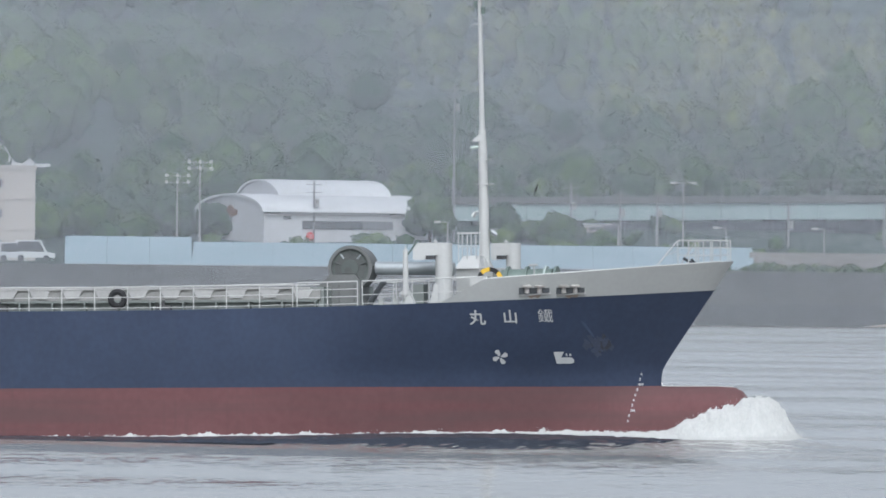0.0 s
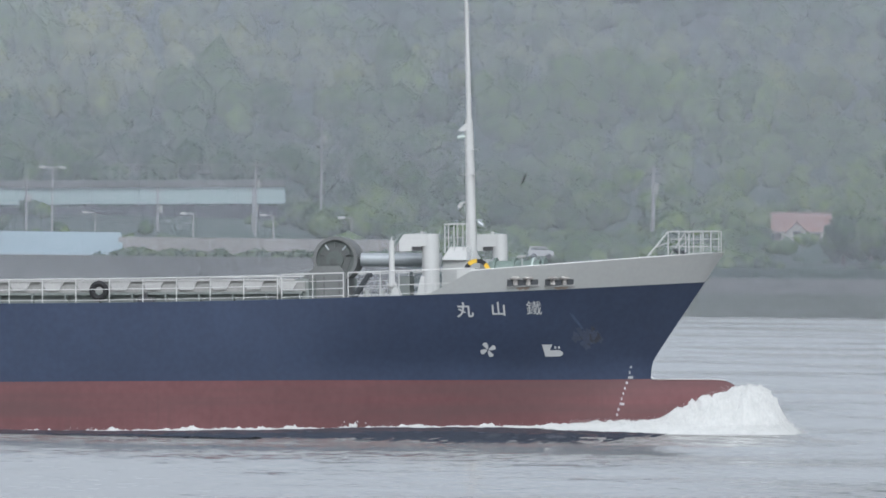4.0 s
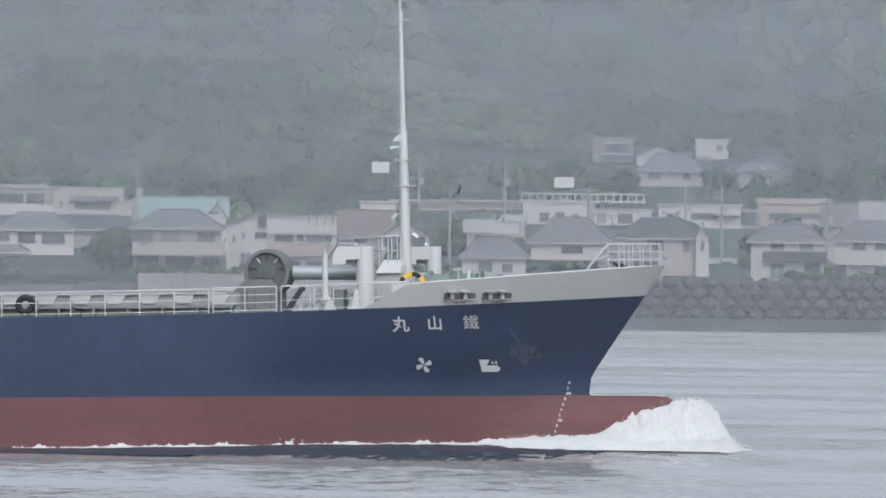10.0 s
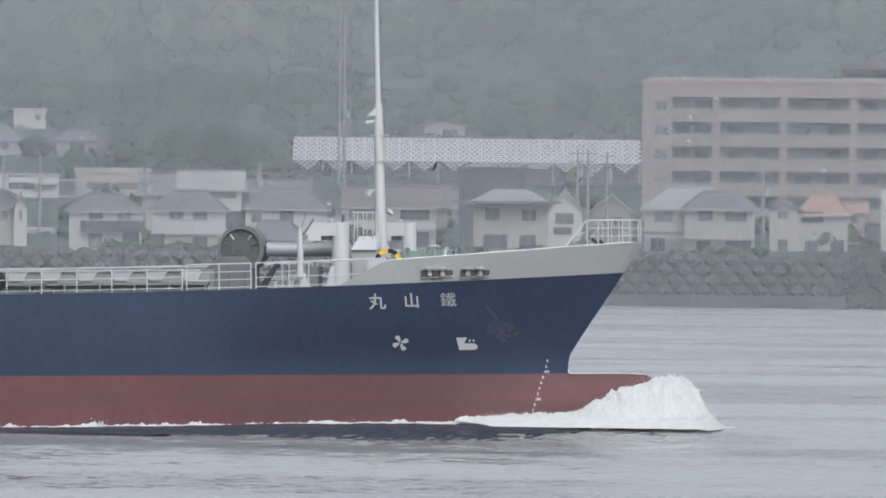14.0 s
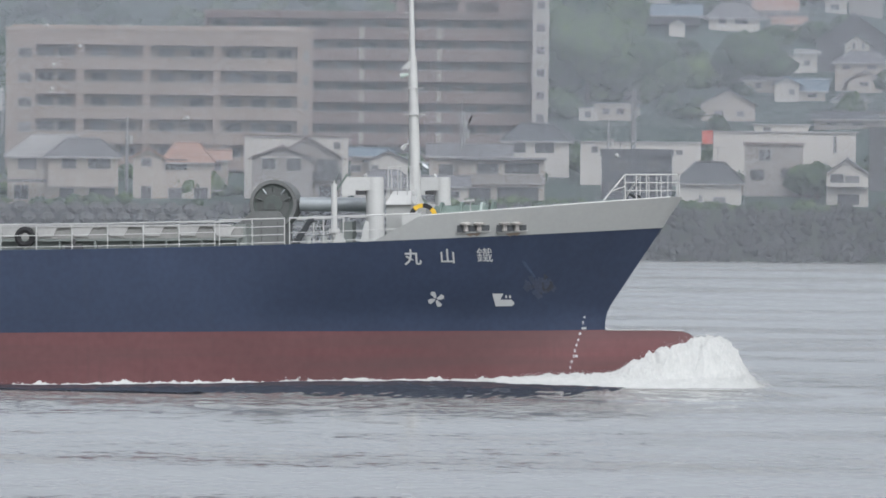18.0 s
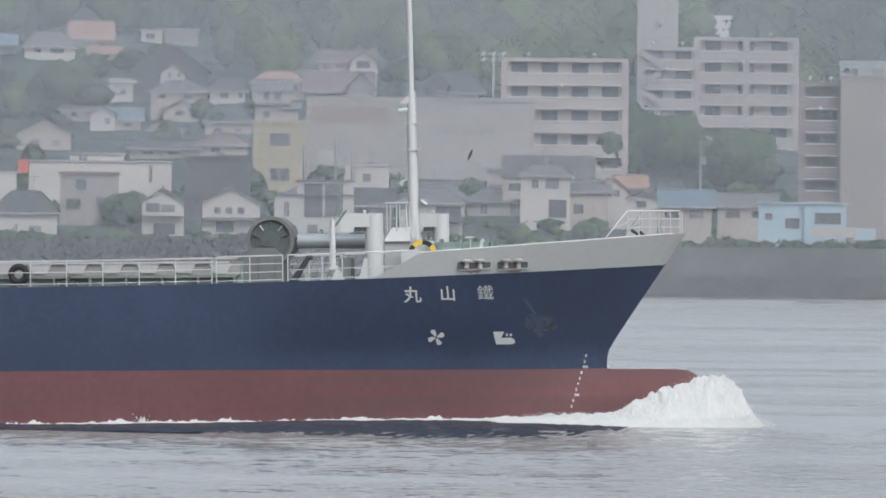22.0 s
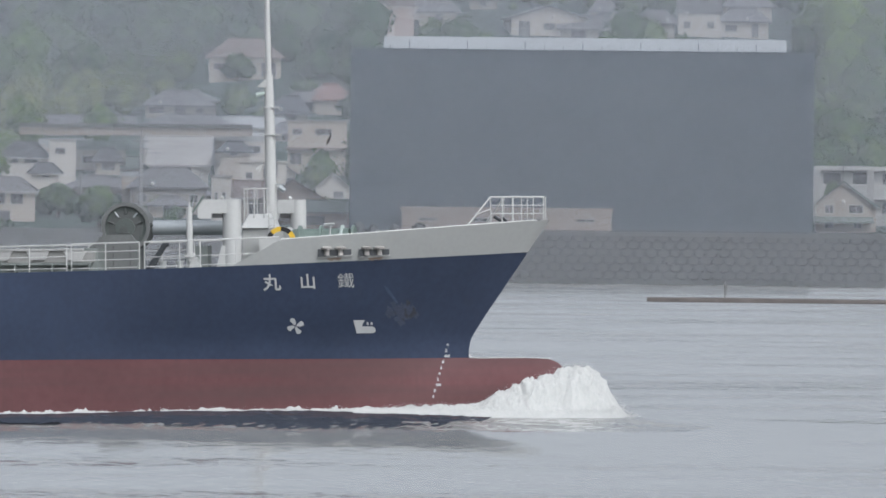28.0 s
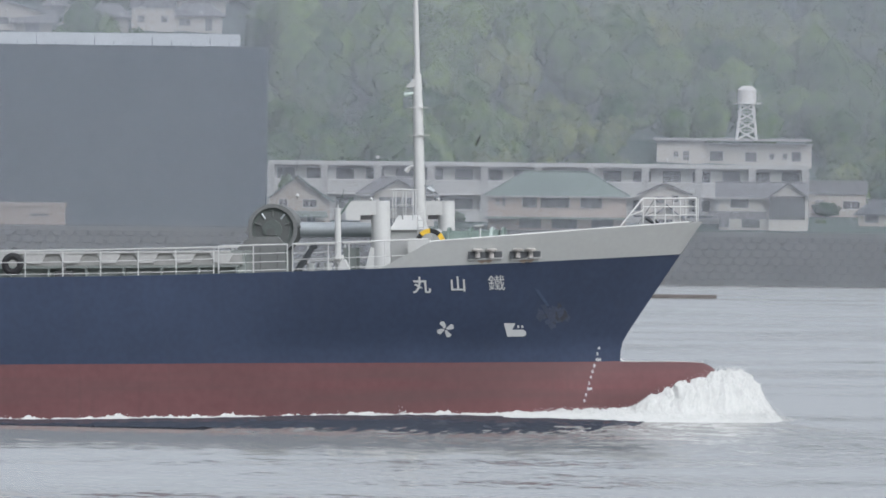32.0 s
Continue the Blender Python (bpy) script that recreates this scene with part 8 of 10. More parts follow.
dwelling(0.06521, 1078, 7.44, "two-storey house with white upper walls", [(-4.9, 0.64, 0.0, 5.54, "hip", 1.11, WHITEW, GREYT, 7, 0), (0.55, 4.9, 0.0, 3.75, "side", 0.85, BEIGEW, GREYT, 7, 1)], [(-3.28, 4.47, 0.8, 1.0, 0), (-1.36, 4.47, 1.5, 1.3, 0), (-0.72, 1.7, 1.9, 2.0, 0), (1.62, 1.7, 1.3, 1.3, 1)], [])
dwelling(0.15684, 1062, 5.28, "pinkish house with a brown gabled roof and white side block", [(-0.44, 6.19, 0.0, 3.44, "gable", 2.01, PINKW, BROWNT, 8, 0), (-3.54, -0.1, 0.0, 3.52, "side", 1.68, BEIGEW, BROWNT, 7, 1.2), (-6.19, -4.05, 0.0, 5.62, "flat", 0.13, WHITEW, PALET, 6, 0.4)], [(-1.45, 2.1, 1.2, 1.8, 1.2), (2.54, 2.22, 2.6, 1.2, 0), (-5.64, 3.36, 0.5, 1.2, 0.4), (-4.8, 3.36, 0.5, 1.2, 0.4), (4.09, 0.76, 1.7, 1.0, 0)], [(-0.52, 7.03, 1.09, 1.26, BROWNT, 1.0)])
dwelling(0.16306, 1044, 5.30, "low pinkish garage with a green roof", [(-2.89, 2.89, 0.0, 1.98, "side", 1.07, PINKW, GREENT, 6, 0)], [(-1.24, 0.91, 2.1, 1.0, 0)], [])
dwelling(0.15639, 1100, 9.02, "white box-shaped house with one dark window", [(-2.61, 2.61, 0.0, 3.65, "flat", 0.13, WHITEW, WHITEW, 6, 0)], [(0.83, 2.78, 1.7, 1.6, 0), (-1.61, 2.17, 0.9, 0.9, 0)], [])
dwelling(0.16197, 1160, 11.70, "two-storey beige house on the slope", [(-3.57, 3.57, 0.0, 6.28, "flat", 0.18, BEIGEW, PALET, 7, 0)], [(-2.43, 5.04, 1.2, 0.8, 0), (0.73, 5.04, 2.0, 0.9, 0), (0.5, 1.51, 1.7, 1.7, 0), (-2.57, 1.79, 1.4, 1.4, 0)], [(-3.76, 3.66, 2.89, 3.16, BROWNT, 0.8)])
dwelling(0.16364, 1112, 6.93, "white house with a pale sloping roof", [(-1.98, 1.98, 0.0, 3.07, "gable", 1.76, WHITEW, PALET, 8, 0)], [(0.66, 2.2, 1.1, 0.9, 0)], [])
dwelling(0.14766, 1128, 10.29, "house under a long pale roof", [(-3.41, 3.41, 0.0, 2.41, "side", 3.12, WHITEW, PALET, 9, 0)], [(-1.85, 1.56, 1.3, 0.8, 0), (0.82, 1.56, 1.3, 0.8, 0)], [])
dwelling(0.22707, 1061, 4.99, "white two-storey house with a grey hipped roof", [(-4.07, 4.07, 0.0, 4.36, "hip", 1.68, WHITEW, GREYT, 7, 0), (-2.47, 2.77, 2.93, 4.36, "gable", 1.59, WHITEW, GREYT, 5, -0.7)], [(-0.8, 3.27, 2.3, 1.2, -0.7), (1.05, 3.27, 1.3, 1.2, -0.7), (3.23, 3.27, 1.3, 0.8, 0), (-0.38, 0.92, 3.4, 1.1, 0), (2.56, 0.84, 1.1, 1.0, 0)], [])
dwelling(0.24370, 1052, 5.20, "tan two-storey house under a broad green hipped roof", [(-7.56, 7.56, 0.0, 4.16, "hip", 2.41, PINKW, GREENT, 9, 0)], [(-5.82, 3.32, 0.5, 1.1, 0), (-6.48, 3.24, 0.4, 0.9, 0), (-2.99, 3.24, 1.7, 1.2, 0), (-0.21, 3.24, 3.1, 1.3, 0), (3.74, 3.24, 2.5, 1.2, 0), (-2.91, 1.0, 2.5, 1.2, 0), (0.83, 1.0, 2.9, 1.3, 0), (4.99, 1.0, 2.5, 1.3, 0)], [(-3.82, 0.21, 1.66, 2.58, PINKW, 1.0), (-7.9, 7.73, 1.41, 1.66, GREENT, 1.2)])
dwelling(0.25488, 1058, 5.32, "white gabled house above a dark porch roof", [(-2.63, 2.63, 0.0, 4.34, "gable", 1.17, WHITEW, GREYT, 7, 0), (-1.29, 1.8, 0.0, 1.75, "gable", 1.25, WHITEW, DARKT, 5, -1.6)], [(1.17, 3.68, 0.8, 0.8, 0), (-0.54, 3.55, 1.3, 0.8, 0), (0.08, 0.84, 1.7, 1.1, -1.6)], [(-3.47, 5.1, 1.59, 1.84, DARKT, 1.0)])
dwelling(0.26514, 1060, 5.43, "white house with a wide dark garage opening", [(-4.89, 4.47, 0.0, 3.93, "side", 1.51, WHITEW, GREYT, 8, 1), (0.63, 4.89, 0.0, 3.93, "gable", 1.59, WHITEW, GREYT, 7, 0)], [(2.59, 2.68, 3.9, 2.6, 0), (-2.63, 3.26, 2.1, 1.1, 1), (-4.31, 1.05, 1.3, 1.1, 1), (-1.38, 1.05, 2.1, 1.3, 1)], [(-6.06, 0.38, 1.42, 2.26, GREYT, 1.4)])
dwelling(0.26204, 1166, 11.64, "white flat-roofed upper building with a balcony", [(-9.38, -3.73, 0.0, 4.42, "flat", 0.14, WHITEW, PALET, 8, 0), (-3.73, 9.38, 0.0, 4.05, "flat", 0.28, WHITEW, PALET, 8, 0.8)], [(-7.04, 2.9, 0.6, 0.9, 0), (-5.8, 2.76, 0.7, 1.1, 0), (-2.12, 2.76, 1.7, 1.2, 0.8), (2.02, 2.67, 1.4, 1.2, 0.8), (4.55, 2.76, 0.6, 0.9, 0.8), (6.16, 2.76, 0.6, 0.9, 0.8), (7.54, 2.76, 1.2, 1.1, 0.8)], [(1.56, 9.38, 1.01, 2.02, WHITEW, 1.2), (-9.84, 9.38, 4.6, 4.92, PALET, 0.6)])
dwelling(-0.22537, 1101, 7.00, "white house with a reddish ridged roof and small front gable", [(-3.13, 3.13, 0.0, 2.26, "side", 1.91, WHITEW, (0.21, 0.135, 0.12), 7, 0), (-1.57, 0.43, 0.0, 2.26, "gable", 0.96, WHITEW, (0.21, 0.135, 0.12), 5, -0.8)], [(-2.74, 1.52, 0.8, 0.9, 0), (-0.57, 1.65, 1.0, 1.0, -0.8), (1.61, 1.52, 1.0, 0.8, 0)], [])
dwelling(-0.21466, 1090, 6.92, "low white house with a pale tiled roof", [(-3.06, 3.06, 0.0, 1.94, "side", 1.29, WHITEW, BROWNT, 6, 0)], [(-1.25, 1.16, 1.7, 0.6, 0), (1.68, 1.08, 0.9, 0.9, 0)], [])
dwelling(-0.16159, 1070, 5.20, "white house with a brown roof and a front gable", [(-0.3, 5.09, 0.0, 4.36, "gable", 1.84, WHITEW, BROWNT, 8, 0), (-5.09, 0.75, 0.0, 4.43, "side", 2.76, WHITEW, BROWNT, 8, 1.6)], [(2.17, 5.41, 0.5, 0.9, 0), (1.02, 3.71, 2.2, 1.2, 0), (3.54, 3.71, 2.2, 1.2, 0), (-2.53, 3.9, 1.4, 0.9, 1.6), (1.41, 1.31, 2.0, 1.3, 0), (3.71, 1.31, 1.3, 1.3, 0)], [(-1.21, 5.35, 2.59, 2.79, BROWNT, 1.0)])
dwelling(-0.16542, 1058, 5.18, "small white porch wing with a brown hipped roof", [(-2.14, 2.14, 0.0, 1.78, "hip", 1.49, WHITEW, BROWNT, 6, 0)], [(-0.91, 0.75, 1.4, 0.6, 0), (0.91, 0.97, 0.8, 1.0, 0)], [])
dwelling(-0.17011, 1036, 5.17, "white and pink flat-roofed house with a balcony", [(-3.78, 3.78, 0.0, 6.32, "flat", 0.19, WHITEW, PALET, 6, 0)], [(-1.87, 4.04, 1.9, 1.0, 0), (-0.13, 4.04, 0.8, 1.0, 0), (1.46, 4.04, 1.9, 1.0, 0), (2.89, 4.04, 0.8, 1.0, 0), (-1.24, 0.86, 2.2, 1.3, 0), (1.62, 0.86, 2.2, 1.3, 0)], [(-3.72, 3.59, 2.07, 3.4, PINKW, 1.0), (-3.78, 3.84, 4.29, 4.48, PALET, 0.4), (0.67, 0.86, 5.31, 6.39, GREYW, 0.1), (1.53, 1.72, 5.31, 6.39, GREYW, 0.1), (2.38, 2.57, 5.31, 6.39, GREYW, 0.1), (3.24, 3.43, 5.31, 6.39, GREYW, 0.1)])
dwelling(-0.16222, 1086, 10.65, "white upper storey with a sloping parapet", [(-2.0, 2.0, 0.0, 2.66, "flat", 0.1, WHITEW, WHITEW, 6, 0)], [(0.07, 1.5, 1.0, 0.7, 0)], [])
dwelling(-0.15046, 1076, 8.45, "low houses under pale grey roofs", [(-2.67, -0.03, 0.0, 1.81, "side", 1.19, BEIGEW, PALET, 6, 0), (-0.03, 2.67, 0.0, 1.65, "side", 1.12, BEIGEW, PALET, 6, 1)], [(-1.35, 0.99, 1.0, 0.7, 0), (1.29, 0.99, 1.0, 0.7, 1)], [])
dwelling(-0.04658, 1062, 5.32, "beige house with pinkish orange roofs", [(-1.04, 4.32, 0.0, 4.63, "hip", 2.01, BEIGEW, ORANGET, 8, 0.8), (-4.32, -1.04, 0.0, 5.11, "gable", 0.91, BEIGEW, ORANGET, 7, 0)], [(-2.86, 4.41, 1.2, 1.0, 0), (0.43, 4.2, 2.3, 1.3, 0.8), (3.17, 0.73, 1.5, 1.9, 0.8), (0.33, 0.73, 1.5, 1.8, 0.8), (-2.86, 1.0, 1.2, 1.5, 0)], [(4.32, 5.66, 1.28, 1.46, PALET, 1.5)])
dwelling(-0.04257, 1074, 8.36, "low pinkish-roofed house behind", [(-1.94, 1.94, 0.0, 1.85, "side", 0.92, BEIGEW, ORANGET, 6, 0)], [(0.77, 0.92, 0.7, 0.7, 0)], [])
dwelling(-0.03363, 1048, 5.32, "large grey-brown gabled house with a side balcony", [(-4.92, 1.68, 0.0, 5.16, "gable", 1.26, GREYW, BROWNT, 8, 0), (-2.58, 4.92, 0.0, 5.16, "gable", 2.28, GREYW, BROWNT, 8, 1.2)], [(-3.06, 4.38, 1.6, 1.4, 0), (-0.36, 4.32, 1.7, 1.4, 0), (-3.12, 0.96, 1.5, 1.9, 0), (3.27, 4.17, 2.4, 1.5, 1.2), (3.27, 1.17, 1.8, 1.5, 1.2)], [(1.68, 4.86, 2.58, 3.54, BLACKW, -0.2), (-4.83, -3.87, 0.06, 1.92, WHITEW, 0.1), (-1.26, -0.24, 0.6, 2.1, WHITEW, 0.1), (-3.93, -2.19, 4.98, 5.16, WHITEW, 0.15), (-1.23, 0.51, 4.98, 5.16, WHITEW, 0.15)])
dwelling(-0.03370, 1064, 5.10, "white flat-roofed house behind a brown gable", [(-5.74, 5.74, 0.0, 7.62, "flat", 0.12, WHITEW, BROWNT, 6, 0)], [(4.46, 6.7, 0.9, 0.9, 0)], [])
dwelling(-0.02507, 1072, 8.26, "white houses with grey and bluish roofs", [(-3.19, 0.74, 0.31, 2.52, "side", 0.8, BEIGEW, BLUET, 6, 0), (-1.17, 3.19, 0.0, 2.09, "gable", 1.04, WHITEW, GREYT, 6, -1)], [(-2.64, 1.07, 1.2, 0.9, 0), (-0.49, 1.07, 0.9, 0.9, -1)], [])
dwelling(-0.02438, 1052, 5.35, "low white house with a grey hipped roof", [(-2.74, 2.74, 0.0, 2.23, "hip", 1.51, WHITEW, GREYT, 7, 0)], [(-1.17, 1.02, 2.2, 1.1, 0), (1.23, 1.08, 0.9, 0.9, 0)], [])
dwelling(0.11780, 1078, 5.99, "beige two-storey flat-roofed house with dark windows", [(-2.91, 2.91, 0.0, 7.7, "flat", 0.22, BEIGEW, PALET, 7, 0)], [(-1.56, 5.81, 1.2, 1.5, 0), (0.29, 5.81, 1.2, 1.5, 0), (-0.65, 2.91, 1.8, 1.5, 0), (1.71, 3.63, 0.7, 1.1, 0)], [(-3.05, 3.05, 4.21, 4.5, PALET, 0.5)])
dwelling(0.12986, 1062, 5.43, "house with a grey hipped roof among trees", [(-3.08, 3.08, 0.0, 3.72, "hip", 1.43, BEIGEW, GREYT, 7, 0)], [(-0.93, 2.86, 1.4, 1.4, 0), (1.04, 2.79, 1.4, 1.1, 0), (-0.57, 0.89, 1.8, 1.1, 0)], [])
dwelling(0.13376, 1092, 9.84, "small white house with a dark hipped roof", [(-1.58, 1.58, 0.0, 1.47, "hip", 1.03, WHITEW, DARKT, 6, 0)], [(0.07, 1.03, 0.9, 0.5, 0)], [])
dwelling(0.12402, 1102, 10.12, "low white flat-roofed building", [(-2.52, 2.52, 0.0, 2.15, "flat", 0.11, WHITEW, PALET, 6, 0)], [(1.34, 1.19, 1.6, 0.5, 0), (-0.89, 1.19, 1.1, 0.5, 0)], [])
dwelling(0.13165, 1130, 11.80, "house with a dark hipped roof on the slope", [(-2.7, 2.7, 0.0, 1.52, "hip", 1.67, WHITEW, DARKT, 6, 0)], [(-1.18, 1.07, 0.8, 0.7, 0), (0.72, 1.07, 1.5, 0.7, 0)], [])
dwelling(0.13553, 1128, 12.60, "white box-shaped house below the bridge", [(-1.58, 1.58, 0.0, 2.58, "flat", 0.11, WHITEW, PALET, 6, 0)], [(-0.25, 1.33, 1.1, 0.8, 0)], [])
dwelling(-0.11962, 1040, 4.85, "white two-storey house with a dark balcony and grey roof", [(-3.94, 3.94, 0.0, 4.64, "hip", 1.71, WHITEW, GREYT, 7, 0)], [(-1.07, 4.09, 1.6, 1.1, 0), (2.04, 4.09, 1.6, 1.1, 0), (-1.07, 1.22, 1.6, 1.8, 0), (2.72, 1.34, 1.8, 2.2, 0)], [(-2.72, 4.3, 2.2, 3.42, BLACKW, 0.9)])
dwelling(-0.11097, 1041, 4.94, "white two-storey house with a white balcony and grey roof", [(-3.97, 3.97, 0.0, 4.76, "hip", 1.95, WHITEW, GREYT, 7, 0)], [(-1.34, 4.09, 1.6, 1.1, 0), (1.22, 4.09, 1.5, 1.1, 0), (-3.36, 1.1, 1.5, 1.8, 0), (-1.16, 0.98, 0.6, 0.9, 0), (1.22, 0.92, 1.7, 1.6, 0)], [(-2.44, 3.48, 1.95, 3.3, WHITEW, 0.9)])
dwelling(-0.10868, 1056, 4.93, "tall white house with a pale grey roof", [(-3.34, 3.34, 0.0, 7.06, "side", 1.86, WHITEW, PALET, 7, 0)], [(0.19, 6.44, 5.3, 1.0, 0), (2.54, 3.59, 2.2, 1.9, 0)], [(1.3, 3.47, 2.11, 2.48, GREYT, 0.6)])
dwelling(-0.11365, 1075, 8.87, "low house under a broad grey roof", [(-2.4, 2.4, 0.0, 2.65, "side", 2.14, BEIGEW, GREYT, 7, 0)], [(-0.25, 2.02, 0.9, 0.6, 0)], [])
dwelling(-0.10086, 1052, 5.03, "two-storey white house with a grey hipped roof", [(-4.47, 4.47, 0.0, 4.93, "hip", 2.1, WHITEW, GREYT, 8, 0)], [(0.03, 3.95, 1.6, 1.1, 0), (-3.24, 3.7, 1.2, 1.0, 0)], [])
dwelling(-0.10188, 1040, 5.05, "low white house with a grey hipped roof by the wall", [(-3.05, 3.05, 0.0, 1.71, "hip", 1.71, WHITEW, GREYT, 6, 0)], [(-0.98, 0.61, 1.7, 0.9, 0)], [])
dwelling(-0.12775, 1139, 10.92, "long low flat-roofed building with dark openings", [(-6.02, 3.68, 0.0, 2.67, "flat", 0.27, WHITEW, PALET, 7, 0), (2.81, 6.02, 0.0, 2.14, "flat", 0.2, GREYW, PALET, 6, 1)], [(-4.35, 1.47, 1.6, 0.8, 0), (-0.67, 1.47, 3.3, 0.8, 0), (4.48, 1.2, 2.3, 1.5, 1)], [(0.33, 3.48, 1.6, 1.87, PALET, 1.0)])
dwelling(-0.11898, 1143, 11.04, "low pinkish flat-roofed building with a row of dark windows", [(-4.33, 4.33, 0.0, 2.95, "flat", 0.67, PINKW, PINKW, 7, 0)], [(-1.64, 1.48, 2.7, 0.9, 0), (1.51, 1.48, 3.1, 0.9, 0)], [])
dwelling(-0.10163, 1066, 9.37, "low house with a wide grey roof", [(-3.31, 3.31, 0.0, 2.5, "side", 1.12, BEIGEW, GREYT, 6, 0)], [(-0.94, 1.87, 1.2, 0.6, 0)], [])
dwelling(0.01699, 1102, 10.98, "white factory building with a red panel and a raised bay", [(-8.15, 8.15, 0.0, 2.98, "flat", 0.13, WHITEW, PALET, 8, 0), (-3.49, 2.72, 0.0, 3.82, "flat", 0.13, WHITEW, PALET, 8, 1.0)], [(-2.01, 3.36, 1.0, 0.6, 1.0), (5.76, 1.68, 0.2, 1.9, 0)], [(-9.45, -8.22, 1.62, 3.17, REDW, 0.3)])
dwelling(0.00205, 1096, 10.53, "long low white building with a flat roof", [(-6.85, 6.85, 0.0, 2.06, "flat", 0.13, WHITEW, PALET, 7, 0)], [(-5.24, 1.29, 0.8, 0.9, 0), (-0.1, 1.16, 1.3, 0.6, 0), (4.41, 1.03, 0.9, 0.6, 0)], [])
dwelling(0.01108, 1186, 15.78, "grey-roofed gabled house on the slope", [(-3.34, 3.34, 0.0, 2.23, "gable", 1.81, BEIGEW, GREYT, 7, 0)], [(-1.11, 0.97, 1.1, 0.8, 0), (1.53, 0.97, 1.0, 0.8, 0)], [])
dwelling(0.01851, 1205, 18.56, "white gabled house beside a blue roof", [(-3.18, -0.07, 0.0, 2.26, "gable", 0.85, WHITEW, BLUET, 7, -1), (-0.35, 3.18, 0.0, 1.42, "side", 1.42, BEIGEW, BLUET, 7, 0)], [(-0.99, 1.13, 0.8, 0.8, -1), (1.56, 0.71, 1.1, 0.6, 0)], [])
dwelling(0.01501, 1212, 19.57, "house with a pale grey roof among trees", [(-2.74, 2.74, 0.0, 1.85, "hip", 1.42, BEIGEW, GREYT, 6, 0)], [(-0.96, 1.0, 0.9, 0.7, 0)], [])
dwelling(0.01877, 1231, 22.27, "small white house with a shed roof", [(-1.88, -0.14, 0.0, 2.17, "flat", 0.14, WHITEW, PALET, 5, 0), (-0.72, 1.88, 0.0, 2.75, "side", 0.43, WHITEW, PALET, 6, 1)], [(0.58, 1.45, 0.7, 0.7, 1)], [])
dwelling(0.02412, 1234, 22.52, "large dark house under a broad black gable roof", [(-4.85, 4.85, 0.0, 4.2, "gable", 3.48, BLACKW, DARKT, 9, 0), (-1.23, 1.96, 2.46, 3.77, "gable", 1.16, WHITEW, DARKT, 3, -2.5)], [(-0.07, 3.41, 0.5, 0.9, -2.5), (1.16, 3.41, 0.5, 0.9, -2.5)], [(4.42, 7.32, 4.93, 5.22, DARKT, 2.0)])
dwelling(0.02405, 1294, 30.85, "white house with a roof terrace rail", [(-3.87, -0.99, 0.0, 1.98, "flat", 0.23, WHITEW, PALET, 6, 0), (-0.68, 3.87, 0.0, 2.13, "flat", 0.15, GREYW, PALET, 6, 1)], [(-2.58, 1.22, 1.1, 0.8, 0)], [])
dwelling(0.02505, 1215, 20.02, "beige two-storey house with a grey roof and front gable", [(-3.53, 3.53, 0.0, 3.71, "hip", 1.28, BEIGEW, GREYT, 7, 0), (-1.89, 2.39, 0.0, 1.57, "gable", 1.0, BEIGEW, GREYT, 5, -2)], [(-2.1, 3.0, 1.0, 0.6, 0), (1.11, 3.0, 1.1, 0.6, 0), (0.18, 0.86, 1.3, 0.6, -2)], [])
dwelling(0.02381, 1193, 16.97, "small beige house with a hipped roof", [(-2.03, 2.03, 0.0, 1.68, "hip", 0.84, BEIGEW, GREYT, 6, 0)], [(-0.21, 0.84, 1.4, 0.6, 0)], [])
dwelling(0.01590, 1280, 30.04, "beige house with an orange tiled roof", [(-2.71, 2.71, 0.0, 1.5, "side", 2.25, GREYW, ORANGET, 7, 0)], [(-0.6, 0.75, 1.2, 0.6, 0), (1.5, 0.75, 0.8, 0.8, 0)], [])
dwelling(0.01162, 1264, 28.21, "white house with a grey hipped roof and wide windows", [(-3.34, 3.34, 0.0, 1.93, "hip", 1.93, WHITEW, GREYT, 7, 0)], [(-1.56, 1.34, 1.0, 0.7, 0), (0.96, 1.34, 1.8, 0.7, 0)], [(-3.19, 3.19, 0.0, 0.59, WHITEW, 0.8)])
dwelling(0.00346, 1286, 32.08, "white flat-roofed hillside house", [(-2.53, 2.53, 0.0, 1.81, "flat", 0.15, WHITEW, PALET, 6, 0)], [(-1.02, 1.06, 0.8, 0.8, 0), (0.87, 1.06, 1.1, 0.6, 0)], [])
dwelling(0.00528, 1258, 27.73, "dark low house with a blue-grey roof", [(-3.47, 3.47, 1.18, 2.51, "side", 1.33, BLACKW, BLUET, 7, 0), (-0.52, 1.55, 0.0, 1.33, "gable", 0.66, WHITEW, DARKT, 4, -3)], [], [])
dwelling(0.01738, 1269, 28.22, "low house with a faded orange roof", [(-2.01, 2.01, 0.0, 1.19, "side", 0.89, BEIGEW, ORANGET, 6, 0)], [(0.0, 0.67, 1.2, 0.4, 0)], [])
dwelling(0.04260, 1245, 23.78, "white hillside house with a verandah and brown roof", [(-3.73, 3.36, 0.0, 4.38, "side", 1.46, WHITEW, BROWNT, 7, 0), (0.29, 3.73, 0.0, 4.53, "gable", 1.17, WHITEW, BROWNT, 4, -1.5)], [(-2.85, 3.8, 1.0, 1.0, 0), (-1.02, 3.94, 1.2, 0.9, 0), (1.97, 3.94, 1.8, 1.0, -1.5)], [(0.15, 3.94, 2.78, 3.29, WHITEW, 2.0)])
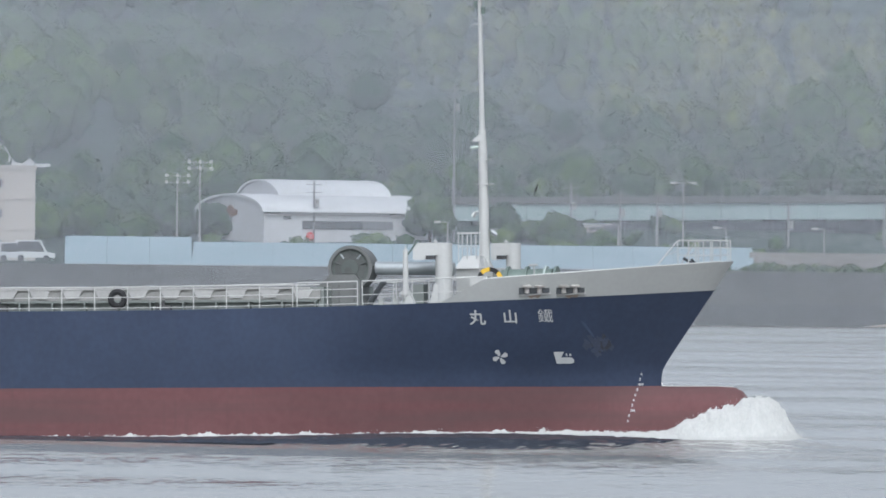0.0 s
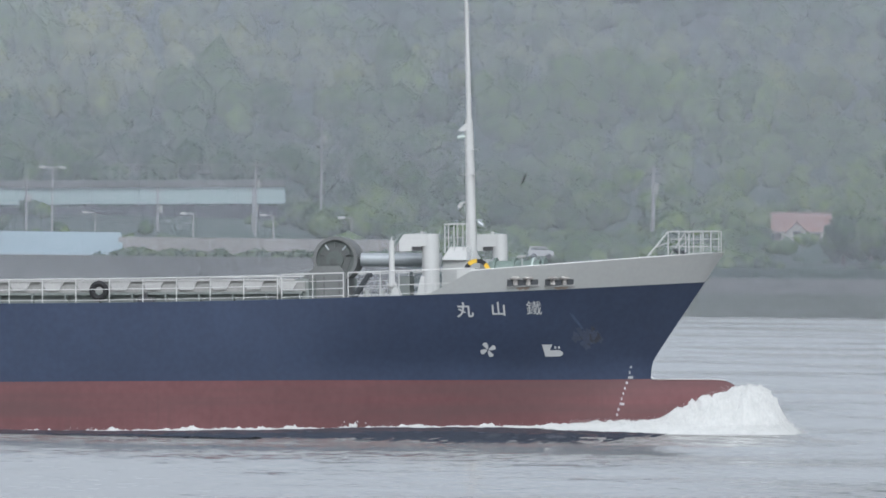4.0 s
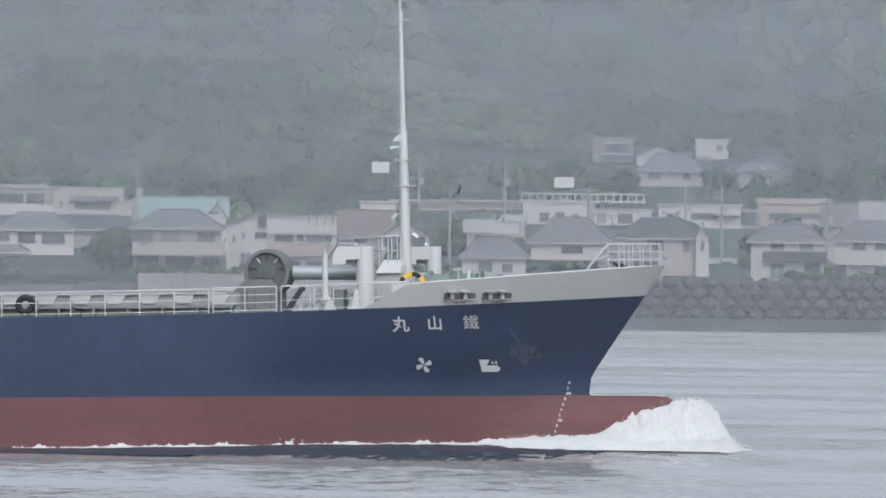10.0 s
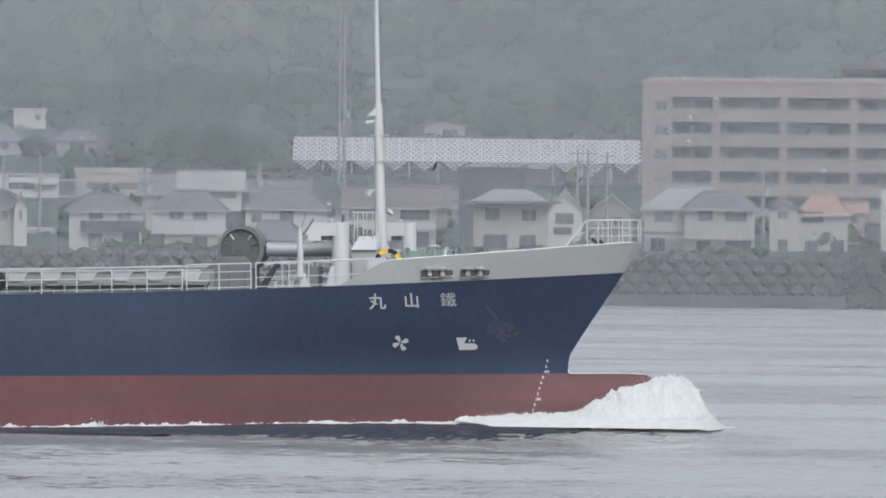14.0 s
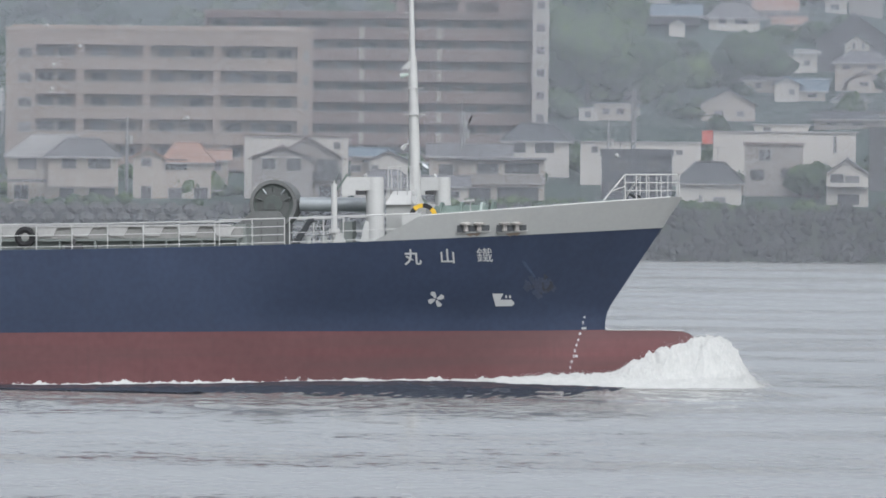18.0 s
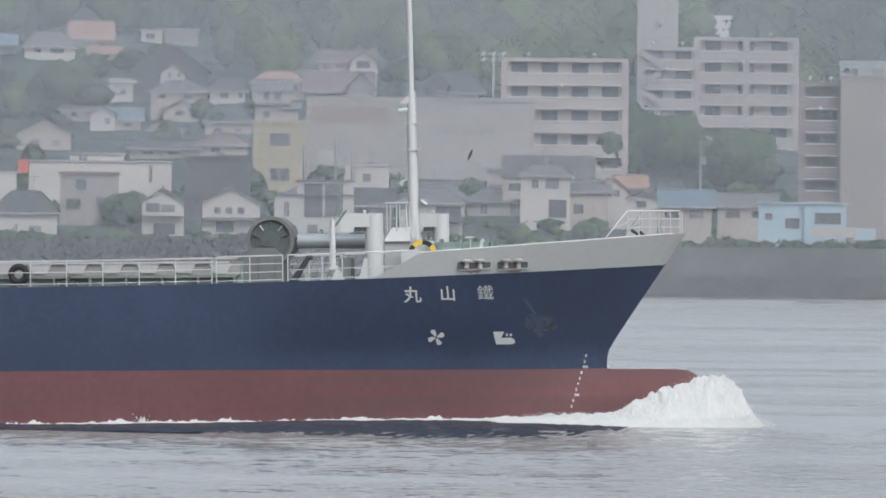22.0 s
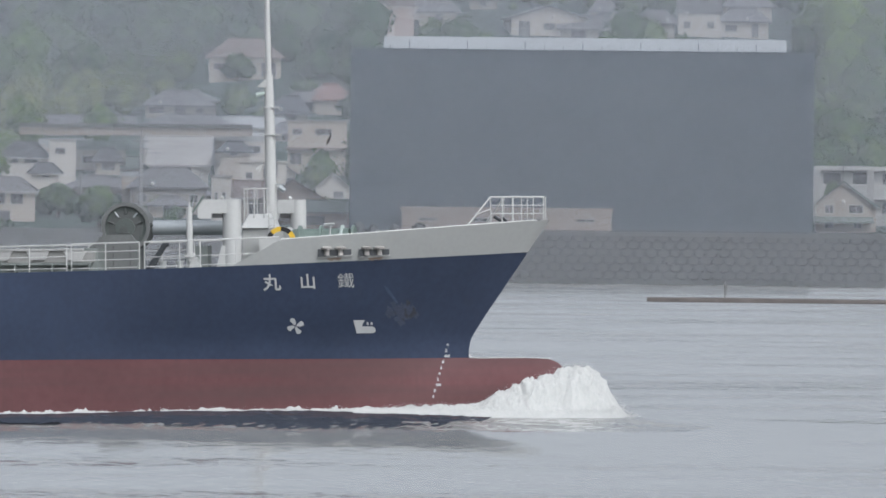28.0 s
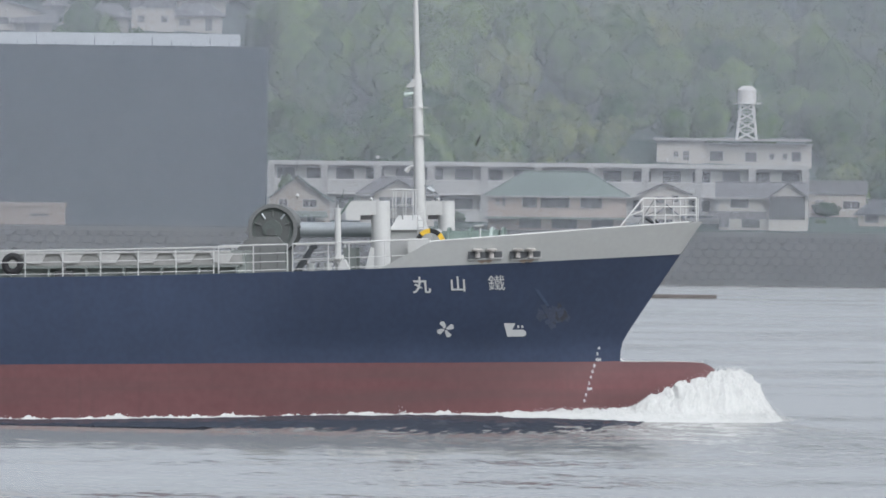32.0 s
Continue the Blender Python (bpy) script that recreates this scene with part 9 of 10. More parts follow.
dwelling(0.04178, 1235, 22.77, "dark-roofed house with a gabled end", [(-4.35, 4.06, 0.0, 1.59, "side", 2.32, BLACKW, BROWNT, 7, 0), (1.01, 4.35, 0.0, 2.17, "gable", 1.74, GREYW, DARKT, 4, -2)], [(1.67, 1.45, 0.5, 0.9, -2), (3.04, 1.45, 0.6, 0.9, -2)], [])
dwelling(0.03542, 1238, 22.87, "beige house with a faded orange hipped roof", [(-3.38, 3.38, 0.0, 2.54, "hip", 1.31, BEIGEW, ORANGET, 7, 0)], [(2.07, 1.67, 0.7, 0.9, 0)], [])
dwelling(0.03524, 1210, 19.67, "tall beige house with a grey roof", [(-2.7, 1.7, 0.0, 4.4, "side", 1.14, BEIGEW, GREYT, 7, 0), (0.99, 2.7, 0.0, 2.13, "side", 0.57, BEIGEW, GREYT, 5, 0)], [(-1.28, 3.41, 0.7, 1.3, 0), (0.14, 3.41, 1.0, 1.3, 0), (-1.28, 1.14, 0.9, 1.0, 0)], [(-2.7, 1.7, 2.27, 2.56, GREYT, 0.8)])
dwelling(0.03026, 1199, 18.09, "beige house with a dark hipped roof", [(-2.89, 2.89, 0.0, 1.83, "hip", 1.97, BEIGEW, DARKT, 7, 0)], [(-1.27, 0.56, 1.3, 0.6, 0), (1.2, 0.56, 1.0, 0.6, 0)], [])
dwelling(0.02970, 1178, 15.27, "low house with a brown hipped roof", [(-2.97, 2.97, 0.0, 1.52, "hip", 1.24, BEIGEW, BROWNT, 7, 0)], [(-0.9, 0.76, 1.2, 0.6, 0)], [])
dwelling(0.03011, 1232, 22.14, "white house with a dark hipped roof", [(-2.24, 2.24, 0.0, 2.03, "hip", 1.74, WHITEW, DARKT, 7, 0)], [(1.66, 1.45, 0.6, 1.0, 0), (-0.43, 1.3, 1.3, 0.7, 0)], [])
dwelling(0.05340, 1228, 22.40, "low dark-roofed house with a small front gable", [(-4.46, 4.46, 0.0, 1.87, "hip", 2.45, GREYW, DARKT, 7, 0), (-3.17, -0.43, 0.0, 2.74, "gable", 1.44, BLACKW, DARKT, 4, -2)], [(-1.3, 1.58, 1.2, 0.7, -2), (1.94, 1.15, 1.4, 0.6, 0)], [])
dwelling(0.02359, 1177, 14.91, "long low dark-roofed house", [(-4.22, 4.22, 0.0, 1.38, "side", 0.83, GREYW, DARKT, 6, 0)], [(-2.0, 0.69, 1.4, 0.6, 0), (1.11, 0.69, 1.4, 0.6, 0)], [])
# Black-walled block made up to stand in for the parking's shade.
dwelling(0.02920, 1090, 11.09, "dark block standing in for shaded parking beside a yellow building", [(-3.71, 3.71, 0.0, 3.33, "flat", 0.26, BLACKW, DARKT, 7, 0)], [(-1.54, 1.73, 1.9, 1.3, 0), (1.02, 1.41, 1.9, 1.3, 0)], [])
dwelling(-0.00166, 1185, 15.61, "pale flat-roofed houses below the woods", [(-1.46, 3.27, 0.0, 2.09, "flat", 0.21, BEIGEW, PALET, 6, 0), (-3.27, -0.9, 0.0, 1.53, "flat", 0.14, WHITEW, PALET, 5, -1)], [(0.07, 1.25, 1.0, 0.7, 0), (1.81, 1.25, 1.0, 0.7, 0), (-2.16, 0.83, 0.7, 0.7, -1)], [])

# ---- poles, lamps, trees ----
tree(0.12142, 1088, 4.4, 2.2, 60)
tree(0.12442, 1084, 4.8, 2.2, 61)
tree(0.12712, 1089, 4.2, 2.2, 62)
# garden trees and bushes between the hillside houses
yard = random.Random(77)
for k in range(56):
    az, r = yard.uniform(0.002, 0.058), yard.uniform(1112, 1275)
    tree(az, r, yard.uniform(1.6, 3.4), yard.uniform(1.3, 2.4), 300 + k % 9)
utility_pole(-0.24094, 1081, 6.9, 9.2)
utility_pole(-0.18722, 1087, 7.2, 9.6)
utility_pole(-0.15473, 1063, 5.7, 9.4)
utility_pole(-0.14035, 1075, 6.5, 8.8)
utility_pole(-0.13025, 1077, 6.6, 8.9)
utility_pole(-0.12649, 1079, 6.7, 8.9)
utility_pole(-0.11556, 1071, 6.2, 8.2)
utility_pole(-0.14025, 1087, 7.2, 8.3)
utility_pole(-0.11565, 1103, 8.1, 6.5)
utility_pole(-0.10355, 1095, 7.6, 7.7)
utility_pole(-0.09486, 1107, 8.4, 15.0)
utility_pole(-0.07064, 1059, 5.5, 11.2)
utility_pole(-0.06958, 1059, 5.5, 11.2)
utility_pole(-0.06759, 1059, 5.5, 10.9)
utility_pole(-0.10384, 1067, 6.0, 9.1)
utility_pole(-0.05129, 1077, 6.6, 8.2)
utility_pole(-0.05135, 1073, 6.3, 8.5)
utility_pole(-0.01658, 1069, 6.1, 10.7)
utility_pole(0.00115, 1077, 6.6, 12.0)
utility_pole(-0.00132, 1077, 6.6, 8.5)
utility_pole(-0.01631, 1071, 6.1, 9.7)
utility_pole(0.00119, 1073, 6.3, 12.0)
utility_pole(0.00143, 1071, 6.2, 12.3)
utility_pole(0.03813, 1089, 7.3, 9.0)
utility_pole(0.04142, 1089, 7.3, 9.6)
utility_pole(0.06315, 1083, 6.9, 9.2)
utility_pole(0.04312, 1089, 7.3, 8.0)
utility_pole(0.03818, 1087, 7.2, 8.6)
utility_pole(0.06337, 1103, 8.1, 8.1)
utility_pole(0.07934, 1107, 8.3, 9.1)
utility_pole(0.14362, 1071, 6.2, 9.1)
utility_pole(0.13745, 1071, 6.2, 5.0)
utility_pole(0.10896, 1075, 6.5, 8.8)
utility_pole(0.11714, 1071, 6.3, 9.4)
utility_pole(0.14375, 1077, 6.6, 9.5)
# These two tall poles stand in for a lattice tower.
utility_pole(-0.09496, 1167, 12.6, 28.8)
utility_pole(-0.09543, 1167, 12.6, 27.4)
utility_pole(-0.32715, 1107, 8.3, 18.2)
utility_pole(-0.31493, 1109, 8.5, 6.8)
utility_pole(-0.27537, 1097, 7.7, 13.9)
utility_pole(-0.30985, 1101, 8.0, 6.5)
utility_pole(-0.30598, 1101, 8.0, 6.5)
utility_pole(-0.29235, 1105, 8.2, 5.2)
utility_pole(-0.28243, 1107, 8.3, 5.2)
utility_pole(-0.28217, 1097, 7.7, 8.7)
utility_pole(-0.24081, 1083, 6.9, 9.5)
utility_pole(-0.34165, 1103, 8.2, 7.1)
lamp_post(-0.30328, 1068, 6.1, 9.1, 2, False)
lamp_post(-0.35352, 1102, 8.0, 9.5, 2, True)
lamp_post(-0.35586, 1100, 8.0, 7.9, 2, True)
lamp_post(-0.21237, 1058, 5.4, 9.9, 2, False)
lamp_post(-0.32775, 1076, 6.5, 4.1, 1, False)
lamp_post(-0.31001, 1080, 6.7, 3.8, 1, False)
lamp_post(-0.29880, 1082, 6.8, 3.5, 1, False)
lamp_post(-0.28030, 1084, 7.0, 3.2, 1, False)
lamp_post(-0.27220, 1086, 7.1, 2.9, 1, False)
lamp_post(-0.28862, 1084, 7.0, 3.3, 1, False)
lamp_post(0.05778, 1228, 22.5, 6.9, 2, True)
lamp_post(0.05768, 1216, 21.1, 7.9, 2, True)
tree(-0.36544, 1104, 5.4, 2.9, 1)
tree(-0.36074, 1106, 3.4, 2.7, 2)
tree(-0.35604, 1106, 3.8, 1.9, 3)
tree(-0.35193, 1108, 4.1, 2.9, 4)
tree(-0.32962, 1106, 5.8, 2.9, 5)
tree(-0.31905, 1108, 2.7, 2.2, 6)
tree(-0.31552, 1110, 3.1, 2.2, 7)
tree(-0.32218, 1098, 5.4, 2.2, 8)
tree(-0.31631, 1100, 4.1, 2.4, 9)
tree(-0.22106, 1056, 5.5, 2.3, 10)
tree(-0.21813, 1056, 4.9, 1.9, 11)
tree(-0.22009, 1086, 3.7, 1.9, 12)
tree(-0.19042, 1060, 4.1, 2.3, 13)
tree(-0.15958, 1056, 3.9, 1.9, 14)
tree(-0.23182, 1054, 1.9, 1.9, 15)
tree(-0.21824, 1052, 5.8, 2.1, 16)
tree(-0.18967, 1056, 4.9, 2.1, 17)
tree(-0.10184, 1168, 5.0, 1.8, 18)
tree(-0.09384, 1030, 3.2, 1.6, 19)
tree(-0.03101, 1056, 2.0, 1.6, 20)
tree(-0.00348, 1200, 11.8, 6.9, 21)
tree(0.00181, 1202, 8.9, 5.8, 22)
tree(0.01354, 1214, 7.5, 4.8, 23)
tree(0.01953, 1076, 4.0, 2.4, 24)
tree(0.02040, 1074, 4.3, 2.1, 25)
tree(0.00924, 1072, 2.6, 2.8, 26)
tree(0.04214, 1058, 2.0, 1.9, 27)
tree(0.07295, 1164, 7.9, 4.6, 28)
tree(0.07706, 1166, 7.5, 3.6, 29)
tree(0.08354, 1152, 7.8, 4.6, 30)
tree(0.07061, 1162, 6.4, 3.1, 31)
tree(0.11958, 1202, 5.6, 3.2, 32)
tree(0.12370, 1194, 7.0, 4.2, 33)
tree(0.13510, 1070, 4.0, 2.4, 34)
tree(0.15374, 1246, 3.8, 1.9, 35)
tree(0.13934, 1052, 4.9, 2.3, 36)
tree(0.21568, 1066, 5.3, 1.4, 37)
tree(0.07141, 1176, 7.6, 3.6, 38)
tree(0.07494, 1174, 6.5, 3.1, 39)
tree(0.10950, 1112, 10.5, 5.2, 41, BAMBOO)
tree(0.11380, 1114, 8.5, 4.2, 42, BAMBOO)
tree(0.10500, 1116, 7.5, 3.6, 43, LEAF)
tree(0.01921, 1078, 3.7, 1.7, 40)


# ---- larger buildings and works, along the shore ----
TAN, BROWN = (0.225, 0.182, 0.153), (0.150, 0.110, 0.100)
tan = long_flats(-0.04802, 1118, 8.6, 35.4, 11.0, 16.75, 2.85, 2.0, 0.5, [(-14.3, -9.64), (-8.7, -1.9), (-1.0, 6.2), (7.1, 15.9)], TAN, "tan apartment building with deep open balconies", (), ((-15.5, 1.7), (16.9, 0.6)))
part("roof_parapet", Solid().box(-17.0, 17.0, -6.6, -6.4, 16.75, 17.0), wall_paint(shade(TAN, 1.3)), tan)
for x, zz in ((-13.0, 16.95), (-3.4, 16.95), (-12.4, 9.6), (-12.2, 12.4), (3.3, 6.4), (-9.2, 14.6)):
    part("satellite_dish", Solid().ball((x, -7.2, zz), 0.22, 1, 8), WHITEFRAME, tan, "white dish")
slab = long_flats(-0.02624, 1146, 8.5, 39.0, 11.0, 19.55, 2.49, 0.85, 0.55, [(-19.3, 19.3)], BROWN, "brown apartment slab with long balconies and a gabled roof storey", (-10.2, -0.9, 8.3))
gable = wall_paint((0.225, 0.185, 0.172))
part("roof_gable", Solid().prism([(2.4, 20.7), (6.5, 22.25), (10.6, 20.7), (10.6, 20.95), (6.5, 22.55), (2.4, 20.95)], -6.2, 3.0), gable, slab, "pale gable over the roof storey")
part("gable_wall", Solid().prism([(2.9, 20.7), (6.5, 22.2), (10.1, 20.7)], -5.6, 3.0), wall_paint(BROWN), slab)
# Slab's brown darkened in place of shade between the roof pillars.
part("roof_storey", Solid().box(3.2, 15.3, -4.2, 3.0, 19.55, 20.8), wall_paint(shade(BROWN, 0.7)), slab, "recessed roof storey, brown darkened to imitate its shade")
for x in (3.6, 10.9):
    part("roof_pillar", Solid().box(x - 0.5, x + 0.5, -5.6, -4.6, 19.55, 20.75), gable, slab)
part("roof_slope", Solid().prism([(10.7, 20.75), (15.4, 20.75), (15.4, 22.2), (11.6, 22.2)], -5.4, 3.0), wall_paint(shade(BROWN, 1.15)), slab)
part("lift_house", Solid().box(15.3, 19.3, -5.6, 3.0, 19.55, 23.0), wall_paint(BROWN), slab, "brown brick lift house")
tower_block(-0.00844, 1140, 8.8, 1.9, 10.0, 21.3, (0.31, 0.29, 0.27), "pale stair tower at the end of a brown apartment slab", 1, 8, 0, 1, 1)
block_of_flats(0.06515, 1166, 12.9, 14.6, 10.0, 14.4, 5, 1, (0.30, 0.27, 0.25), (0.32, 0.288, 0.265), "pale beige apartment building with balconies", 0)
block_of_flats(0.08396, 1206, 17.3, 12.4, 11.0, 13.5, 5, 2, (0.30, 0.27, 0.25), (0.32, 0.288, 0.265), "pale apartment block with a stepped side", 0)
stairs = block_of_flats(0.07597, 1200, 17.1, 7.0, 11.0, 12.3, 5, 1, (0.30, 0.27, 0.25), (0.32, 0.288, 0.265), "pale apartment block with outside stairs", 0)
for k in range(5):
    z = 0.4 + 2.4 * k
    part("stair_flight", Solid().prism([(-3.3, z), (-1.0, z + 1.2), (-1.0, z + 2.0), (-3.3, z + 0.8)] if k % 2 else [(-3.3, z + 1.2), (-1.0, z), (-1.0, z + 0.8), (-3.3, z + 2.0)], -7.3, -7.15), wall_paint((0.32, 0.288, 0.265)), stairs)
tower_block(0.07476, 1230, 21.7, 5.2, 8.0, 22.0, (0.31, 0.295, 0.275), "tall plain concrete stair tower", 1, 5, 0, 1, 1)
# Stands on the hill behind, placed to sit on the roof in the camera's view.
tower_block(0.08152, 1330, 32.7, 2.1, 3.0, 3.3, (0.587, 0.56, 0.52), "small pale concrete shaft on the hill, lined up with a roof for the camera", 1, 1, 0, 0.5, 0.5)
block_of_flats(0.10744, 1064, 5.4, 16.2, 11.0, 21.4, 8, 1, (0.19, 0.168, 0.16), (0.195, 0.172, 0.163), "tall grey-beige apartment block with long balconies", 0)
block_of_flats(0.09182, 1064, 5.2, 4.2, 9.0, 18.0, 7, 1, (0.19, 0.168, 0.16), (0.195, 0.172, 0.163), "narrow wing of a grey-beige apartment block", 0)
tower_block(0.09681, 1061, 5.2, 6.3, 10.0, 18.4, (0.245, 0.222, 0.205), "plain concrete shaft between apartment wings", 1, 2, 0, 0.5, 0.5)
# On the hillside, placed so the camera sees it atop the nearer block.
tower_block(0.09766, 1287, 26.8, 10.2, 6.0, 2.4, (0.293, 0.3, 0.3), "low pale plant room on the hill, lined up with a flat roof for the camera", 3, 1, 0, 1.5, 1)
tower_block(0.03560, 1142, 10.7, 6.3, 9.0, 8.2, (0.30, 0.262, 0.178), "pale yellow building with one large window", 1, 2, 0, 2.5, 1.5)
depot = tower_block(0.05020, 1161, 12.6, 27.3, 14.0, 9.4, (0.26, 0.245, 0.23), "large stained windowless warehouse wall", 0, 1, 0, 0.5, 0.5)
for k in range(7):
    part("sign_bar", Solid().box(1.8 + 1.05 * k, 2.5 + 1.05 * k, -7.04, -7.0, 5.4, 6.3), wall_paint((0.20, 0.19, 0.18)), depot, "faded illegible wall lettering" if k == 0 else "")
part("pale_panel", Solid().box(-12.2, -10.4, -7.06, -7.0, 1.2, 3.4), wall_paint((0.33, 0.32, 0.30)), depot)
part("stained_band", Solid().box(-13.4, -4.0, -7.03, -7.0, 6.6, 8.6), wall_paint((0.215, 0.18, 0.155)), depot)
water_tower(-0.20331, 1150, 14.9, 4.2, 1.45, False)
water_tower(0.26331, 1072, 15.7, 6.0, 1.7)
utility_pole(-0.15797, 1150, 10.6, 8.2, 3)
utility_pole(-0.14905, 1150, 10.6, 8.2, 3)
# Both tanks are placed to line up with roofs in the camera's view.
roof_tank(-0.14287, 1060, 14.3, 1.9, 2.2)
roof_tank(-0.16198, 1064, 14.1, 3.6, 1.9)
barrel_hall(-0.34150, 1112, 8.0, 30)
# Roof set 120 m behind the silo, lined up with it from the camera.
silo_top(-0.37457, 1188, 17.1, 9.2)
tower_block(-0.37446, 1068, 5.8, 8.2, 8.0, 10.1, (0.39, 0.365, 0.335), "tall white silo building with a blue corner strip", 1, 3, 0, 1, 1)
shed(-0.36729, -0.35446, 1020, 5.0, 0.69, 3.59, 9, "long low quay shed with a pale blue sheet roof")
shed(-0.35416, -0.29600, 1020, 5.0, 0.69, 3.09, 9, "long low quay shed with a pale blue sheet roof")
viaduct(-0.32966, 12.81, -0.27907, 13.70, 1135, 1.9, 0.9, "pale green road viaduct on concrete piers", (0.5, 1.0))
# Panels coloured near-black to imitate the shadow under the viaduct deck.
bay = tagged(new("viaduct_wall"), "wall below the viaduct, coloured near-black for the shadow there", "wall", kind="structure")
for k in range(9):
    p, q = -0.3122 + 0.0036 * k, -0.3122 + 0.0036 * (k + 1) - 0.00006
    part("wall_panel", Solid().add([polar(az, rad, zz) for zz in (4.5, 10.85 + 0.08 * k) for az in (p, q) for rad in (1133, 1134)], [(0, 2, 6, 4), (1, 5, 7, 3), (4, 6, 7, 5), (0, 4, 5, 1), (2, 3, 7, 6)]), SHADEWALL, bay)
viaduct(0.13102, 16.90, 0.15526, 16.98, 1152, 0.9, 0.5, "low concrete road bridge among the houses", None, False)
sea_wall(-0.29637, -0.26653, 1024, 7.61, "pale", "pale concrete wall behind the quay", 9)
lattice_hall(-0.08217, 1179, 13.3, 42.5, 2.77, 2.77)
netted_building(0.18946, 1041, 4.9, 49.5, 22, 19.8)
tower_block(0.18174, 1028, 5.4, 22.4, 3.0, 2.0, (0.25, 0.21, 0.185), "low brown terrace building before the netting", 4, 1, 0, 2, 0.5)
block_of_flats(0.24171, 1076, 6.2, 59.5, 9.0, 6.5, 2, 10, (0.28, 0.28, 0.273), (0.347, 0.347, 0.34), "long pale two-storey building with continuous balconies", 0)
open_slope("grassy_slope", -0.16554, -0.14261, 1232, 1218, 1326, 1266, GRASS, "steep open slope of rough green grass")
log_boom(0.21282, 804, 26.7, 1, 0)
log_boom(0.24942, 838, 21.0, 2, 3)
car(-0.25245, 1032, 5.67, 2.7, (0.42, 0.42, 0.43), "silver car parked behind the shore wall", 1.4, "car")
car(-0.37070, 1032, 5.86, 4.5, (0.55, 0.58, 0.58), "pale truck parked on the quay", 2.2, "truck")
car(-0.37293, 1032, 5.83, 3.0, (0.5, 0.52, 0.54), "pale truck parked on the quay", 2.0, "truck")
car(-0.13712, 1032, 4.09, 2.2, (0.42, 0.425, 0.43), "white car parked behind the sea wall", 1.5, "car")
car(-0.07217, 1032, 4.33, 2.8, (0.42, 0.425, 0.43), "white car parked behind the sea wall", 1.6, "car")
car(-0.06741, 1032, 4.26, 2.8, (0.42, 0.425, 0.43), "pale car parked behind the sea wall", 1.7, "car")
car(-0.16146, 1032, 3.90, 2.4, (0.42, 0.425, 0.43), "white car parked behind the sea wall", 1.5, "car")
car(-0.14915, 1032, 3.90, 2.2, (0.42, 0.425, 0.43), "white car parked behind the sea wall", 1.5, "car")
car(0.10474, 1032, 5.80, 2.5, (0.42, 0.425, 0.43), "pale van parked by the sea wall", 1.7, "van")
jetty(-0.25916, -0.24640, 1000, 2.5)
cable(-0.31261, 1070, 10.9, -0.30320, 1070, 10.0, 0.5)
cable(-0.30320, 1070, 10.0, -0.29263, 1070, 9.8, 0.5)
cable(-0.31399, 1070, 10.9, -0.30106, 1070, 9.9, 0.5)
cable(-0.30106, 1070, 9.9, -0.29284, 1070, 9.8, 0.5)
cable(-0.27103, 1070, 9.9, -0.26398, 1070, 9.7, 0.5)
cable(-0.18192, 1070, 15.5, -0.17661, 1070, 13.6, 0.5)
cable(0.00150, 1070, 16.9, 0.01032, 1070, 15.7, 0.5)
# ---- ground kept free of woodland ----
CLEAR.append((-0.2291, -0.2209, 1074, 1108))
CLEAR.append((-0.2188, -0.2106, 1074, 1108))
CLEAR.append((-0.2125, -0.2048, 986, 1086))
CLEAR.append((-0.2059, -0.2002, 994, 1093))
CLEAR.append((-0.2015, -0.1935, 988, 1089))
CLEAR.append((-0.1959, -0.1893, 1079, 1113))
CLEAR.append((-0.1896, -0.1780, 974, 1075))
CLEAR.append((-0.1887, -0.1778, 1102, 1137))
CLEAR.append((-0.1796, -0.1707, 962, 1062))
CLEAR.append((-0.1742, -0.1651, 940, 1039))
CLEAR.append((-0.1718, -0.1640, 944, 1043))
CLEAR.append((-0.1675, -0.1557, 986, 1089))
CLEAR.append((-0.1683, -0.1621, 962, 1061))
CLEAR.append((-0.2116, -0.2074, 1004, 1103))
CLEAR.append((-0.1540, -0.1460, 968, 1069))
CLEAR.append((-0.1475, -0.1392, 974, 1075))
CLEAR.append((-0.1387, -0.1269, 986, 1087))
CLEAR.append((-0.1341, -0.1241, 982, 1081))
CLEAR.append((-0.1241, -0.1150, 962, 1063))
CLEAR.append((-0.1163, -0.1072, 934, 1035))
CLEAR.append((-0.1128, -0.1051, 1002, 1101))
CLEAR.append((-0.1410, -0.1348, 1190, 1223))
CLEAR.append((-0.1361, -0.1296, 1180, 1214))
CLEAR.append((-0.1355, -0.1310, 1170, 1203))
CLEAR.append((-0.1298, -0.1254, 1202, 1235))
CLEAR.append((-0.1257, -0.1195, 1160, 1193))
CLEAR.append((-0.1349, -0.1235, 1116, 1149))
CLEAR.append((-0.1235, -0.1142, 1114, 1147))
CLEAR.append((-0.1647, -0.1555, 1138, 1171))
CLEAR.append((-0.1559, -0.1460, 1128, 1161))
CLEAR.append((-0.1883, -0.1770, 936, 1035))
CLEAR.append((-0.1065, -0.0972, 962, 1064))
CLEAR.append((-0.1061, -0.0990, 964, 1063))
CLEAR.append((-0.0963, -0.0819, 962, 1065))
CLEAR.append((-0.0963, -0.0828, 942, 1044))
CLEAR.append((-0.0850, -0.0713, 940, 1042))
CLEAR.append((-0.0789, -0.0687, 954, 1054))
CLEAR.append((-0.0766, -0.0690, 989, 1088))
CLEAR.append((-0.0707, -0.0644, 964, 1063))
CLEAR.append((-0.0658, -0.0570, 964, 1065))
CLEAR.append((-0.0609, -0.0491, 964, 1065))
